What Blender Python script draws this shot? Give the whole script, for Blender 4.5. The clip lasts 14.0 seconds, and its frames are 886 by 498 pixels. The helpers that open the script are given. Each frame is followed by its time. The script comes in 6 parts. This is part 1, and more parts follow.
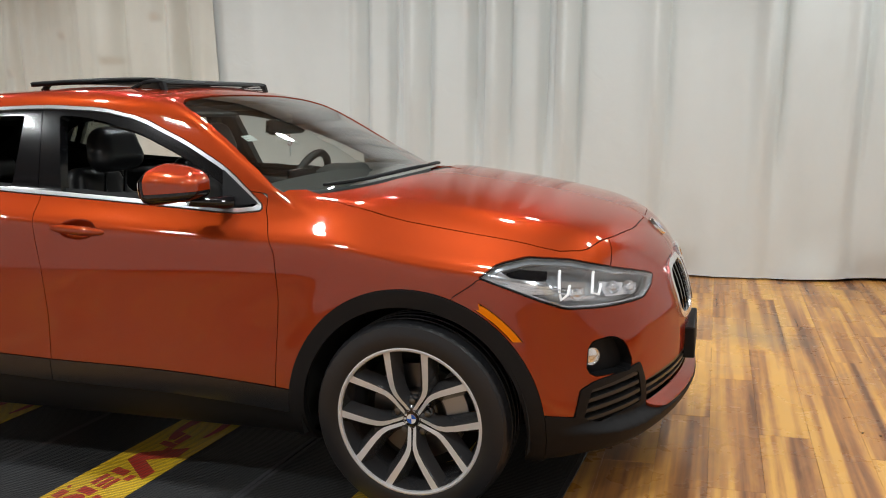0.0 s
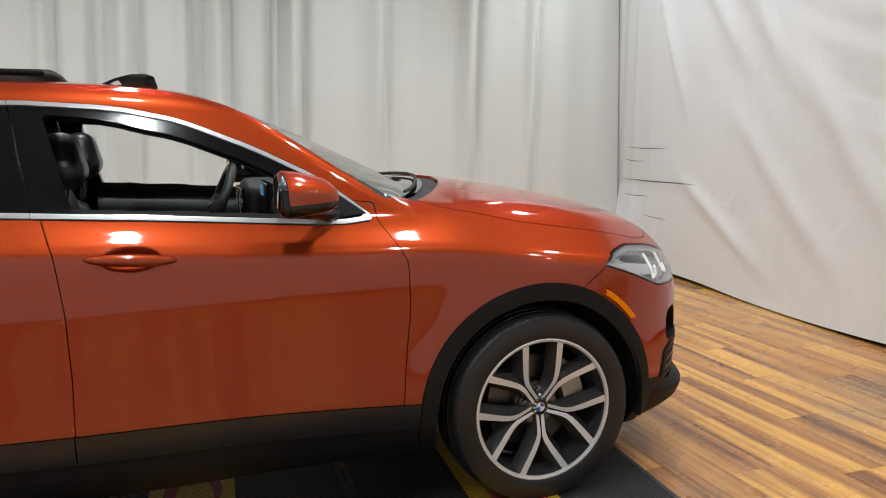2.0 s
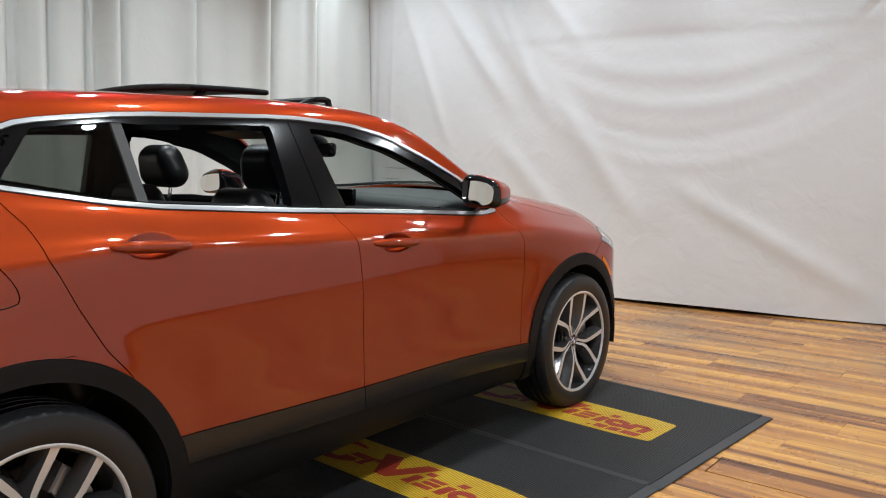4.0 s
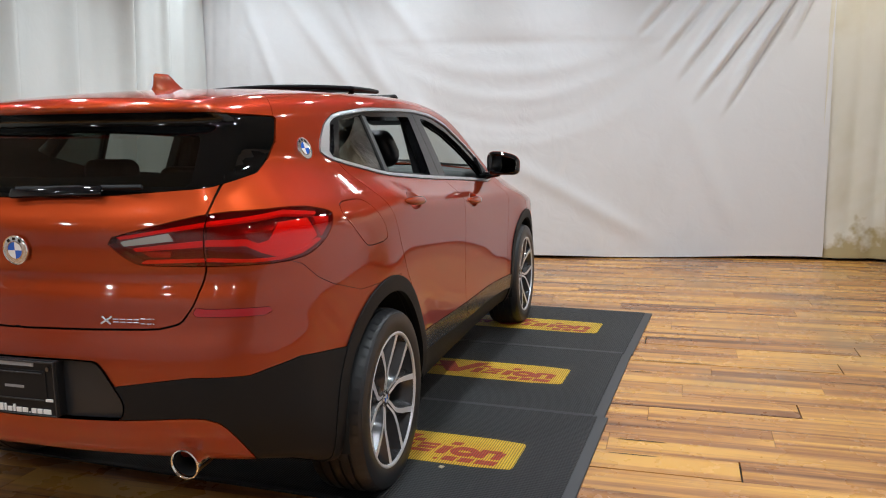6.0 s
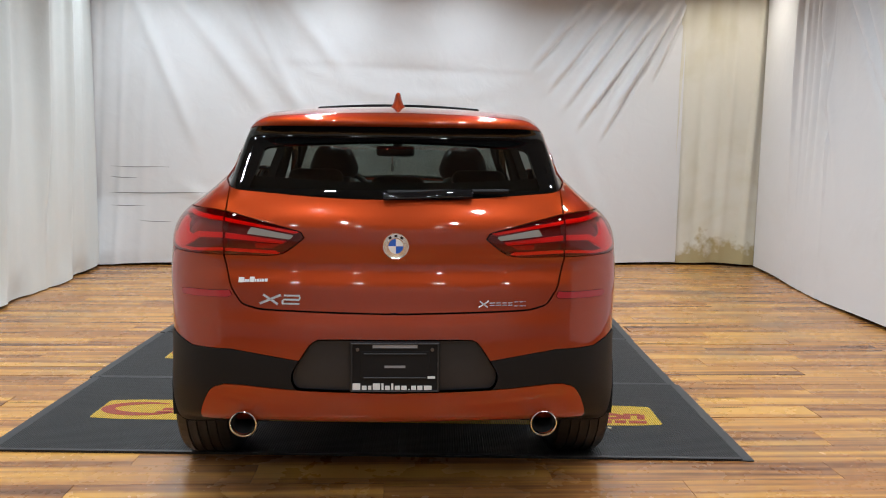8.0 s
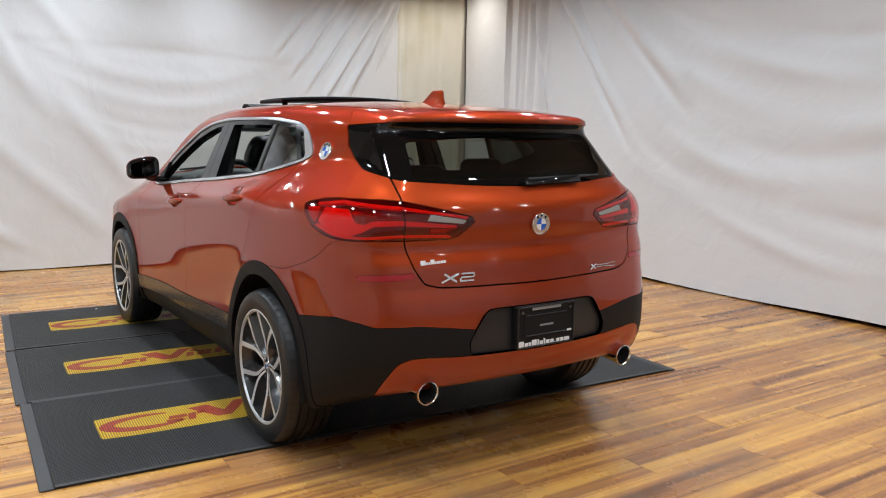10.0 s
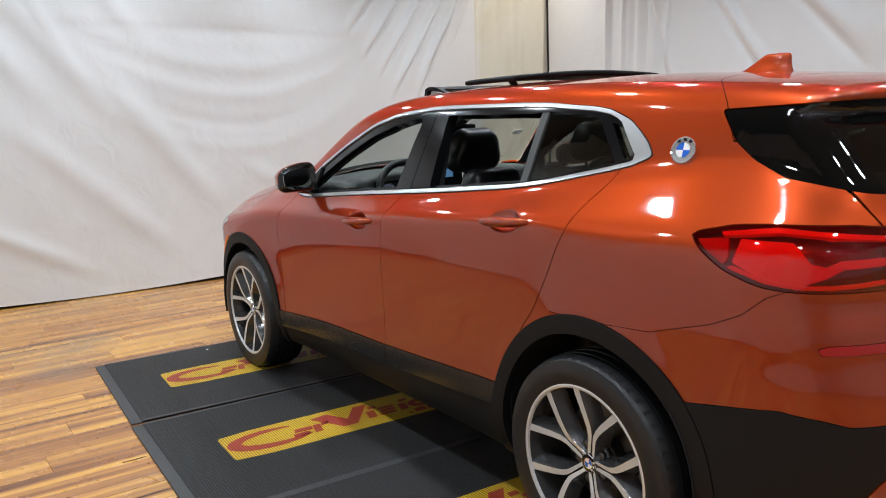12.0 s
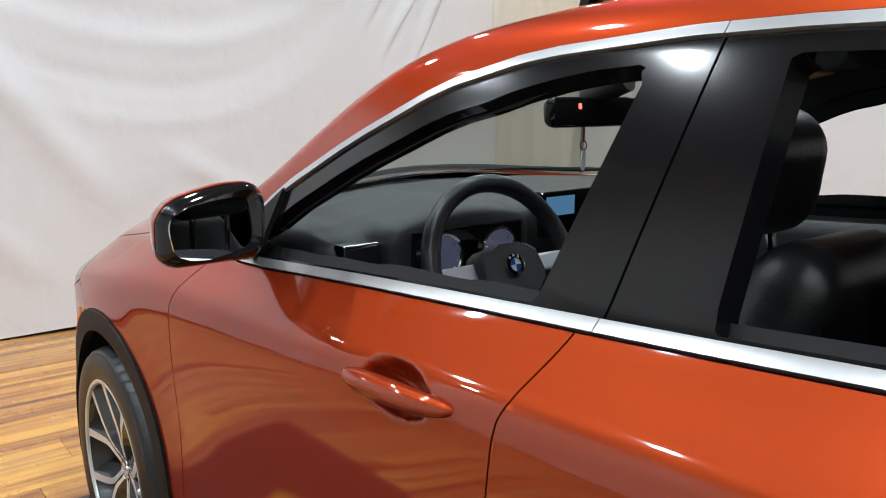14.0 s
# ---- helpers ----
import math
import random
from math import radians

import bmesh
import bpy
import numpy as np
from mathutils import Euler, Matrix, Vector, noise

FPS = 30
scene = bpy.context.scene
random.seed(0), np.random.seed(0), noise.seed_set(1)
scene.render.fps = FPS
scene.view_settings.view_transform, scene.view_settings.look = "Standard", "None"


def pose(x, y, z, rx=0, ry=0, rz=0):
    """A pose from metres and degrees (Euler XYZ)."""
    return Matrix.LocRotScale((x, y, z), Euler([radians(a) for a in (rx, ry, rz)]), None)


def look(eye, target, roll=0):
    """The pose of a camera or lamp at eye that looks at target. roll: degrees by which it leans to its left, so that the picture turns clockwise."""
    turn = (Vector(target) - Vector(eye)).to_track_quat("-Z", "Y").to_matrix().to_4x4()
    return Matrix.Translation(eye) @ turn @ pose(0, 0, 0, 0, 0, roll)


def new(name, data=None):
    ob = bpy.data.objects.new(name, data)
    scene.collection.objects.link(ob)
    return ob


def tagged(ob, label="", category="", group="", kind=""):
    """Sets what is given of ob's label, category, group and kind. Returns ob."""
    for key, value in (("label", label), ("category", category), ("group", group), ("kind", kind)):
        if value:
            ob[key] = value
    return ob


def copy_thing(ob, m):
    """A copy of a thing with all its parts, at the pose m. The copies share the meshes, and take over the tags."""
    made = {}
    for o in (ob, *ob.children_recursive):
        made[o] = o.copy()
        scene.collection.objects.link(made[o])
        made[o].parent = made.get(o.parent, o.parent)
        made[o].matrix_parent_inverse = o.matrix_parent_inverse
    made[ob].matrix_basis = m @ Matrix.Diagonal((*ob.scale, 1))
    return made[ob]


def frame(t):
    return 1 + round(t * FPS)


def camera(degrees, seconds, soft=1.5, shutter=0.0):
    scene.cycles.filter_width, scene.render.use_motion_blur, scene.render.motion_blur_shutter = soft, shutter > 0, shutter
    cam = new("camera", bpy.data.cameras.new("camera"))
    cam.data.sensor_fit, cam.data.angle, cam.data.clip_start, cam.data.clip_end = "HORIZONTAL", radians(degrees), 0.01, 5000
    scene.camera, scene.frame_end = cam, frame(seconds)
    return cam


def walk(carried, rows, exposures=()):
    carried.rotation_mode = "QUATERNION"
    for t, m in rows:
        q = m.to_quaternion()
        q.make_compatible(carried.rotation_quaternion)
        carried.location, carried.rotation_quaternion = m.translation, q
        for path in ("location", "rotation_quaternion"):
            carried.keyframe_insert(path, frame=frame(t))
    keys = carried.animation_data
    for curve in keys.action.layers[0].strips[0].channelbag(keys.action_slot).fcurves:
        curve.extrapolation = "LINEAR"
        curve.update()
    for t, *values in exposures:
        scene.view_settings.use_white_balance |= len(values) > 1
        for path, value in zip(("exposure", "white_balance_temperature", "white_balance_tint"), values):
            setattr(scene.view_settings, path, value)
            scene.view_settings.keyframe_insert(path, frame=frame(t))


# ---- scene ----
cam = camera(57.2, 14.0, 1.05)
PATH = [
    (0, (2.29, -3.243, 1.333), (1.65, -1.378, 1.003), -2.3),
    (0.5, (1.776, -3.372, 1.334), (1.403, -1.43, 1.036), -2.3),
    (1, (1.186, -3.436, 1.345), (1.169, -1.46, 1.038), -1.7),
    (1.5, (0.666, -3.358, 1.322), (0.991, -1.409, 1.01), -1.4),
    (2, (0.144, -3.338, 1.321), (0.781, -1.466, 1.02), -1.5),
    (2.2, (-0.069, -3.31, 1.306), (0.691, -1.484, 1.009), -1.7),
    (4.3, (-2.49, -2.781, 1.333), (-0.888, -1.619, 1.047), 0.3),
    (4.5, (-2.689, -2.694, 1.372), (-1.044, -1.601, 1.061), 0.8),
    (5, (-3.221, -2.461, 1.346), (-1.451, -1.579, 1.044), 0.1),
    (5.5, (-3.694, -2.192, 1.348), (-1.86, -1.452, 1.049), -0.5),
    (6, (-4.093, -1.899, 1.347), (-2.197, -1.339, 1.047), -0.8),
    (6.5, (-4.378, -1.487, 1.337), (-2.438, -1.094, 1.052), -1.1),
    (7, (-4.643, -1.052, 1.336), (-2.68, -0.785, 1.059), -1.3),
    (7.5, (-4.808, -0.525, 1.335), (-2.829, -0.399, 1.075), -0.3),
    (7.7, (-4.873, -0.329, 1.327), (-2.889, -0.282, 1.075), 0.2),
    (9.8, (-4.736, 1.956, 1.358), (-3.059, 0.906, 1.073), 1.0),
    (10, (-4.654, 2.128, 1.356), (-3.004, 1.034, 1.074), 0.6),
    (10.5, (-4.392, 2.478, 1.37), (-2.796, 1.31, 1.071), 0.1),
    (11, (-4.049, 2.629, 1.397), (-2.471, 1.445, 1.069), -0.2),
    (11.5, (-3.563, 2.623, 1.414), (-1.963, 1.47, 1.082), -1.0),
    (12, (-3.015, 2.519, 1.423), (-1.393, 1.399, 1.080), -2.4),
    (12.5, (-2.424, 2.291, 1.406), (-0.781, 1.204, 1.053), -2.2),
    (13, (-1.847, 2.021, 1.395), (-0.215, 0.927, 1.017), -1.7),
    (13.5, (-1.307, 1.711, 1.361), (0.31, 0.597, 0.985), 0.0),
    (14, (-0.812, 1.432, 1.356), (0.734, 0.226, 0.964), 0.1),
]
walk(cam, [(t, look(eye, target, roll)) for t, eye, target, roll in PATH], [(0, 0.0, 6950, 10), (2, -0.04, 6900, 10), (5, 0.02, 6550, 10), (9, 0.06, 6500, 10), (11.5, 0.04, 6500, 10), (13, 0.08, 6500, 10), (13.5, 0.1, 6500, 10), (14, 0.22, 6500, 10)])

# ---- light: ceiling spots in a closed studio ----
world = bpy.data.worlds.new("studio")
scene.world = world
world.use_nodes = True
world.node_tree.nodes["Background"].inputs[0].default_value = (0.9, 0.93, 1.0, 1)
world.node_tree.nodes["Background"].inputs[1].default_value = 0.02
CEIL = 3.35


def spot_lamp(x, y, power, size=0.135, color=(0.81, 0.90, 0.968), spread=150):
    d = bpy.data.lights.new("bulb", "AREA")
    d.shape, d.size, d.energy, d.color, d.spread = "DISK", size, power, color, radians(spread)
    o = new("bulb", d)
    o.matrix_world = pose(x, y, CEIL - 0.12, 0, 0, 0)
    return o


for lx, power in ((-6.3, 10.0), (-4.6, 12.5), (-2.9, 14.8), (-1.4, 15.6), (0.1, 15.6), (1.6, 15.6), (3.2, 16.2)):
    for ly in (-2.4, -0.8, 0.75, 2.15):
        spot_lamp(lx, ly, power)
spot_lamp(3.75, -3.5, 9, color=(1.0, 0.95, 0.85))
spot_lamp(3.5, 2.75, 6)


# ---- mesh tools ----
def hermite(pts):
    """A smooth curve through (x, y) pairs that does not overshoot."""
    px, py = np.array(pts, float).T
    dx, dy = np.diff(px), np.diff(py)
    s = dy / dx
    m = np.empty_like(px)
    m[0], m[-1] = s[0], s[-1]
    w1, w2 = 2 * dx[1:] + dx[:-1], dx[1:] + 2 * dx[:-1]
    with np.errstate(divide="ignore", invalid="ignore"):
        hm = (w1 + w2) / (w1 / s[:-1] + w2 / s[1:])
    m[1:-1] = np.where(s[:-1] * s[1:] > 0, hm, 0)

    def f(x):
        x = np.clip(x, px[0], px[-1])
        i = np.clip(np.searchsorted(px, x) - 1, 0, len(dx) - 1)
        t = (x - px[i]) / dx[i]
        return ((1 + 2 * t) * (1 - t) ** 2 * py[i] + t * (1 - t) ** 2 * dx[i] * m[i]
                + t * t * (3 - 2 * t) * py[i + 1] + t * t * (t - 1) * dx[i] * m[i + 1])
    return f


def curve(pts, soft):
    """The same with its bends softened over that length."""
    f = hermite(pts)
    a, b = pts[0][0] - 4 * soft, pts[-1][0] + 4 * soft
    g = np.linspace(a, b, 4000)
    lo, hi = (pts[1][1] - pts[0][1]) / (pts[1][0] - pts[0][0]), (pts[-1][1] - pts[-2][1]) / (pts[-1][0] - pts[-2][0])
    v = f(g) + np.minimum(g - pts[0][0], 0) * lo + np.maximum(g - pts[-1][0], 0) * hi
    n = int(3 * soft / (g[1] - g[0]))
    w = np.exp(-0.5 * (np.arange(-n, n + 1) * (g[1] - g[0]) / soft) ** 2)
    sm = np.convolve(v, w / w.sum(), "same")
    sm[:n], sm[-n:] = v[:n], v[-n:]
    return lambda x: np.interp(x, g, sm)


def smax(a, b, k):
    h = np.maximum(k - np.abs(a - b), 0) / k
    return np.maximum(a, b) + h * h * k / 4


def smin(a, b, k):
    return -smax(-a, -b, k)


def soft_poly(pts, rounds=2, cut=0.22):
    """A closed outline with its corners rounded off."""
    p = np.array(pts, float)
    for _ in range(rounds):
        q = np.roll(p, -1, 0)
        p = np.stack([p * (1 - cut) + q * cut, p * cut + q * (1 - cut)], 1).reshape(-1, 2)
    return p


def poly_sd(u, v, pts):
    """Signed distance to a closed outline, negative inside."""
    p = np.array(pts, float)
    best, inside = np.full(len(u), 1e9), np.zeros(len(u), bool)
    for a, b in zip(p, np.roll(p, -1, 0)):
        e = b - a
        t = np.clip(((u - a[0]) * e[0] + (v - a[1]) * e[1]) / max(e @ e, 1e-12), 0, 1)
        best = np.minimum(best, (u - a[0] - t * e[0]) ** 2 + (v - a[1] - t * e[1]) ** 2)
        if a[1] != b[1]:
            c = (a[1] > v) != (b[1] > v)
            inside ^= c & (u < a[0] + (v - a[1]) / (b[1] - a[1]) * e[0])
    d = np.sqrt(best)
    return np.where(inside, -d, d)


class Skin:
    """Triangles with points and smooth normals."""

    def __init__(self, V, N, T):
        self.V, self.N, self.T = V, N, T

    def clip(self, d):
        """The part where d is below zero."""
        n, T = len(self.V), self.T
        ins = d < 0
        k = ins[T].sum(1)
        full = T[k == 3]
        cut = T[(k == 1) | (k == 2)]
        if len(cut) == 0:
            return Skin(self.V, self.N, full).tidy()
        kc = ins[cut].sum(1)
        odd = np.where((kc == 1)[:, None], ins[cut], ~ins[cut]).argmax(1)
        r = np.arange(len(cut))
        a, b, c = cut[r, odd], cut[r, (odd + 1) % 3], cut[r, (odd + 2) % 3]

        def key(p, q):
            return np.minimum(p, q) * n + np.maximum(p, q)
        keys, inv = np.unique(np.concatenate([key(a, b), key(a, c)]), return_inverse=True)
        lo, hi = keys // n, keys % n
        t = (d[lo] / (d[lo] - d[hi]))[:, None]
        V = np.concatenate([self.V, self.V[lo] * (1 - t) + self.V[hi] * t])
        N = np.concatenate([self.N, self.N[lo] * (1 - t) + self.N[hi] * t])
        ab, ac = n + inv[:len(cut)], n + inv[len(cut):]
        one, two = kc == 1, kc == 2
        T2 = np.concatenate([full, np.stack([a, ab, ac], 1)[one], np.stack([ab, b, c], 1)[two], np.stack([ab, c, ac], 1)[two]])
        return Skin(V, N, T2).tidy()

    def tidy(self):
        used = np.unique(self.T)
        if len(used) == 0:
            return Skin(np.zeros((0, 3)), np.zeros((0, 3)), np.zeros((0, 3), int))
        m = np.zeros(len(self.V), int)
        m[used] = np.arange(len(used))
        N = self.N[used]
        N = N / np.maximum(np.linalg.norm(N, axis=1), 1e-9)[:, None]
        return Skin(self.V[used], N, m[self.T])

    def moved(self, off):
        return Skin(self.V + self.N * (off if np.isscalar(off) else off[:, None]), self.N, self.T)

    def split(self):
        """Each triangle into four."""
        n = len(self.V)
        e = np.concatenate([self.T[:, [0, 1]], self.T[:, [1, 2]], self.T[:, [2, 0]]])
        k, inv = np.unique(e.min(1) * n + e.max(1), return_inverse=True)
        lo, hi = k // n, k % n
        V = np.concatenate([self.V, (self.V[lo] + self.V[hi]) / 2])
        N = np.concatenate([self.N, self.N[lo] + self.N[hi]])
        m = len(self.T)
        ab, bc, ca = n + inv[:m], n + inv[m:2 * m], n + inv[2 * m:]
        a, b, c = self.T.T
        return Skin(V, N, np.concatenate([np.stack(t, 1) for t in ((a, ab, ca), (ab, b, bc), (ca, bc, c), (ab, bc, ca))])).tidy()

    def renormal(self, where=None):
        """Normals from the faces, there where asked."""
        a, b, c = (self.V[self.T[:, i]] for i in range(3))
        f = np.cross(b - a, c - a)
        N = np.zeros_like(self.V)
        for i in range(3):
            np.add.at(N, self.T[:, i], f)
        N /= np.maximum(np.linalg.norm(N, axis=1), 1e-12)[:, None]
        if where is not None:
            N = np.where(where[:, None], N, self.N)
        return Skin(self.V, N, self.T)

    def walls(self, th):
        """Only the rim of that depth."""
        t = self.thick(th)
        return Skin(t.V, t.N, t.T[len(self.T):]).tidy()

    def islands(self):
        par = np.arange(len(self.V))
        while True:
            mn = par[self.T].min(1)
            new_par = par.copy()
            for c in range(3):
                np.minimum.at(new_par, self.T[:, c], mn)
            new_par = new_par[new_par]
            if (new_par == par).all():
                break
            par = new_par
        out = []
        for lab in np.unique(par):
            t = self.T[par[self.T[:, 0]] == lab]
            if len(t) > 3:
                out.append(Skin(self.V, self.N, t).tidy())
        return out

    def edge_pairs(self):
        e = np.concatenate([self.T[:, [0, 1]], self.T[:, [1, 2]], self.T[:, [2, 0]]])
        k = np.minimum(e[:, 0], e[:, 1]) * len(self.V) + np.maximum(e[:, 0], e[:, 1])
        _, first, count = np.unique(k, return_index=True, return_counts=True)
        return e[first[count == 1]]

    def thick(self, th=0.012, back=False):
        """Gives the panel a folded rim of that depth, and a back if asked."""
        e = self.edge_pairs()
        n = len(self.V)
        A, B = self.V[e[:, 0]], self.V[e[:, 1]]
        NA, NB = self.N[e[:, 0]], self.N[e[:, 1]]
        w = np.cross(B - A, NA)
        w /= np.maximum(np.linalg.norm(w, axis=1), 1e-9)[:, None]
        m = len(e)
        V = np.concatenate([self.V, A, B, B - NB * th, A - NA * th])
        N = np.concatenate([self.N, w, w, w, w])
        i = n + np.arange(m)
        T = np.concatenate([self.T, np.stack([i, i + 3 * m, i + m], 1), np.stack([i + m, i + 3 * m, i + 2 * m], 1)])
        if back:
            k = len(V)
            V = np.concatenate([V, self.V - self.N * th])
            N = np.concatenate([N, -self.N])
            T = np.concatenate([T, self.T[:, ::-1] + k])
        return Skin(V, N, T)


def mesh_of(name, skin, mat):
    me = bpy.data.meshes.new(name)
    me.from_pydata(skin.V.tolist(), [], skin.T.tolist())
    me.polygons.foreach_set("use_smooth", np.ones(len(me.polygons), bool))
    me.normals_split_custom_set_from_vertices(skin.N.tolist())
    me.materials.append(mat)
    return me


def skin_part(name, skin, mat, parent, label=""):
    if len(skin.T) == 0:
        return None
    ob = new(name, mesh_of(name, skin, mat))
    ob.parent = parent
    return tagged(ob, label)


def part(name, bm, mat, parent, label="", smooth=False, m=None):
    """Links a bmesh as one mesh object under a thing or a part."""
    me = bpy.data.meshes.new(name)
    bm.to_mesh(me)
    bm.free()
    if smooth:
        me.polygons.foreach_set("use_smooth", np.ones(len(me.polygons), bool))
        me.set_sharp_from_angle(angle=radians(smooth if smooth > 1 else 40))
    me.materials.append(mat)
    ob = new(name, me)
    if parent:
        ob.parent = parent
    if m is not None:
        ob.matrix_basis = m
    return tagged(ob, label)


def thing(name, label, category, at=None, group="", kind=""):
    ob = new(name)
    ob.empty_display_size = 0.1
    if at is not None:
        ob.matrix_basis = at
    return tagged(ob, label, category, group, kind)


def box(bm, lo, hi, m=None, bevel=0.0, seg=2):
    c = [(a + b) / 2 for a, b in zip(lo, hi)]
    s = [b - a for a, b in zip(lo, hi)]
    t = Matrix.Translation(c) @ Matrix.Diagonal((*s, 1))
    r = bmesh.ops.create_cube(bm, size=1, matrix=t)
    vs = r["verts"]
    if bevel:
        es = list({e for v in vs for e in v.link_edges})
        q = bmesh.ops.bevel(bm, geom=es, offset=bevel, segments=seg, affect="EDGES", profile=0.5)
        vs = list({v for f in q["faces"] for v in f.verts} | {v for v in vs if v.is_valid})
    if m is not None:
        bmesh.ops.transform(bm, matrix=m, verts=vs)
    return vs


def lathe(bm, prof, seg=48, m=None, close=False):
    """Turns a list of (radius, height) round z."""
    rings = []
    for r, h in prof:
        if r < 1e-6:
            rings.append([bm.verts.new((0, 0, h))])
        else:
            rings.append([bm.verts.new((r * math.cos(2 * math.pi * i / seg), r * math.sin(2 * math.pi * i / seg), h)) for i in range(seg)])
    pairs = list(zip(rings, rings[1:])) + ([(rings[-1], rings[0])] if close else [])
    for a, b in pairs:
        for i in range(seg):
            j = (i + 1) % seg
            if len(a) == 1 and len(b) == 1:
                continue
            if len(a) == 1:
                bm.faces.new((a[0], b[i], b[j]))
            elif len(b) == 1:
                bm.faces.new((a[i], b[0], a[j]))
            else:
                bm.faces.new((a[i], b[i], b[j], a[j]))
    vs = [v for r in rings for v in r]
    if m is not None:
        bmesh.ops.transform(bm, matrix=m, verts=vs)
    bmesh.ops.recalc_face_normals(bm, faces=bm.faces)
    return vs


def prism(bm, outline, h0, h1, m=None, bevel=0.0):
    """A flat outline in x, y raised from h0 to h1."""
    lo = [bm.verts.new((x, y, h0)) for x, y in outline]
    hi = [bm.verts.new((x, y, h1)) for x, y in outline]
    n = len(lo)
    bm.faces.new(lo[::-1])
    top = bm.faces.new(hi)
    for i in range(n):
        bm.faces.new((lo[i], lo[(i + 1) % n], hi[(i + 1) % n], hi[i]))
    vs = lo + hi
    if bevel:
        q = bmesh.ops.bevel(bm, geom=list(top.edges), offset=bevel, segments=1, affect="EDGES")
        vs = list({v for v in vs if v.is_valid} | {v for f in q["faces"] for v in f.verts})
    if m is not None:
        bmesh.ops.transform(bm, matrix=m, verts=vs)
    return vs


def tube(bm, pts, r, seg=8):
    """A round bar along points; r is one radius or one for each point."""
    pts = [Vector(p) for p in pts]
    rs = r if isinstance(r, (list, tuple)) else [r] * len(pts)
    rings, up = [], None
    for i, p in enumerate(pts):
        d = (pts[min(i + 1, len(pts) - 1)] - pts[max(i - 1, 0)]).normalized()
        if up is None:
            up = d.orthogonal().normalized()
        up = (up - d * up.dot(d)).normalized()
        w = d.cross(up)
        rings.append([bm.verts.new(p + (up * math.cos(a) + w * math.sin(a)) * rs[i]) for a in [2 * math.pi * k / seg for k in range(seg)]])
    for a, b in zip(rings, rings[1:]):
        for k in range(seg):
            bm.faces.new((a[k], a[(k + 1) % seg], b[(k + 1) % seg], b[k]))
    bm.faces.new(rings[0][::-1])
    bm.faces.new(rings[-1])


# ---- materials ----
def material(name, color=(0.5, 0.5, 0.5), rough=0.5, metal=0.0, **more):
    m = bpy.data.materials.new(name)
    m.use_nodes = True
    b = m.node_tree.nodes["Principled BSDF"]
    b.inputs["Base Color"].default_value = (*color, 1)
    b.inputs["Roughness"].default_value = rough
    b.inputs["Metallic"].default_value = metal
    for k, v in more.items():
        b.inputs[k.replace("_", " ")].default_value = v
    return m


def nodes_of(m):
    nt = m.node_tree
    return nt, nt.nodes["Principled BSDF"]


def noise_on(m, scale, lo, hi, socket="Roughness", detail=4, space="Object", stretch=(1, 1, 1)):
    """Lets a noise of that scale drive a value between lo and hi."""
    nt, b = nodes_of(m)
    tc, mp = nt.nodes.new("ShaderNodeTexCoord"), nt.nodes.new("ShaderNodeMapping")
    mp.inputs["Scale"].default_value = stretch
    n, r = nt.nodes.new("ShaderNodeTexNoise"), nt.nodes.new("ShaderNodeMapRange")
    n.inputs["Scale"].default_value, n.inputs["Detail"].default_value = scale, detail
    r.inputs["From Min"].default_value, r.inputs["From Max"].default_value = 0.3, 0.7
    r.inputs["To Min"].default_value, r.inputs["To Max"].default_value = lo, hi
    nt.links.new(tc.outputs[space], mp.inputs[0])
    nt.links.new(mp.outputs[0], n.inputs["Vector"])
    nt.links.new(n.outputs["Fac"], r.inputs["Value"])
    if socket:
        nt.links.new(r.outputs[0], b.inputs[socket])
    return r


def bump_on(m, scale, strength, dist=0.001, detail=3, stretch=(1, 1, 1)):
    nt, b = nodes_of(m)
    r = noise_on(m, scale, 0, 1, None, detail, stretch=stretch)
    k = nt.nodes.new("ShaderNodeBump")
    k.inputs["Strength"].default_value, k.inputs["Distance"].default_value = strength, dist
    nt.links.new(r.outputs[0], k.inputs["Height"])
    nt.links.new(k.outputs[0], b.inputs["Normal"])
    return k


PAINT = material("copper_orange_metallic_paint", (0.335, 0.041, 0.0095), 0.42, 0.74, Coat_Weight=1.0, Coat_Roughness=0.045, Coat_IOR=1.62, Specular_IOR_Level=0.1, Specular_Tint=(1.0, 0.3, 0.08, 1.0))
PLASTIC = material("black_grained_plastic", (0.0065, 0.0065, 0.0075), 0.58, 0.0, Specular_IOR_Level=0.25)
bump_on(PLASTIC, 900, 0.15, 0.0004)
PILLAR = material("scuffed_black_pillar_film", (0.006, 0.006, 0.007), 0.12, 0.0, Specular_IOR_Level=0.5)
PLATEPL = material("smooth_grey_black_plastic", (0.019, 0.0205, 0.024), 0.40)
LINER = material("wheel_arch_felt", (0.006, 0.006, 0.006), 0.95)
GLOSSB = material("gloss_black_trim", (0.006, 0.006, 0.007), 0.05, 0.0, Specular_IOR_Level=0.55)
CHROME = material("satin_aluminium_trim", (0.62, 0.62, 0.63), 0.28, 0.85)
RUBBER = material("tyre_rubber", (0.0125, 0.0128, 0.015), 0.40)


def add_math(nt, op, a, b):
    n = nt.nodes.new("ShaderNodeMath")
    n.operation = op
    for k, v in enumerate((a, b)):
        if isinstance(v, (int, float)):
            n.inputs[k].default_value = v
        else:
            nt.links.new(v, n.inputs[k])
    return n.outputs[0]


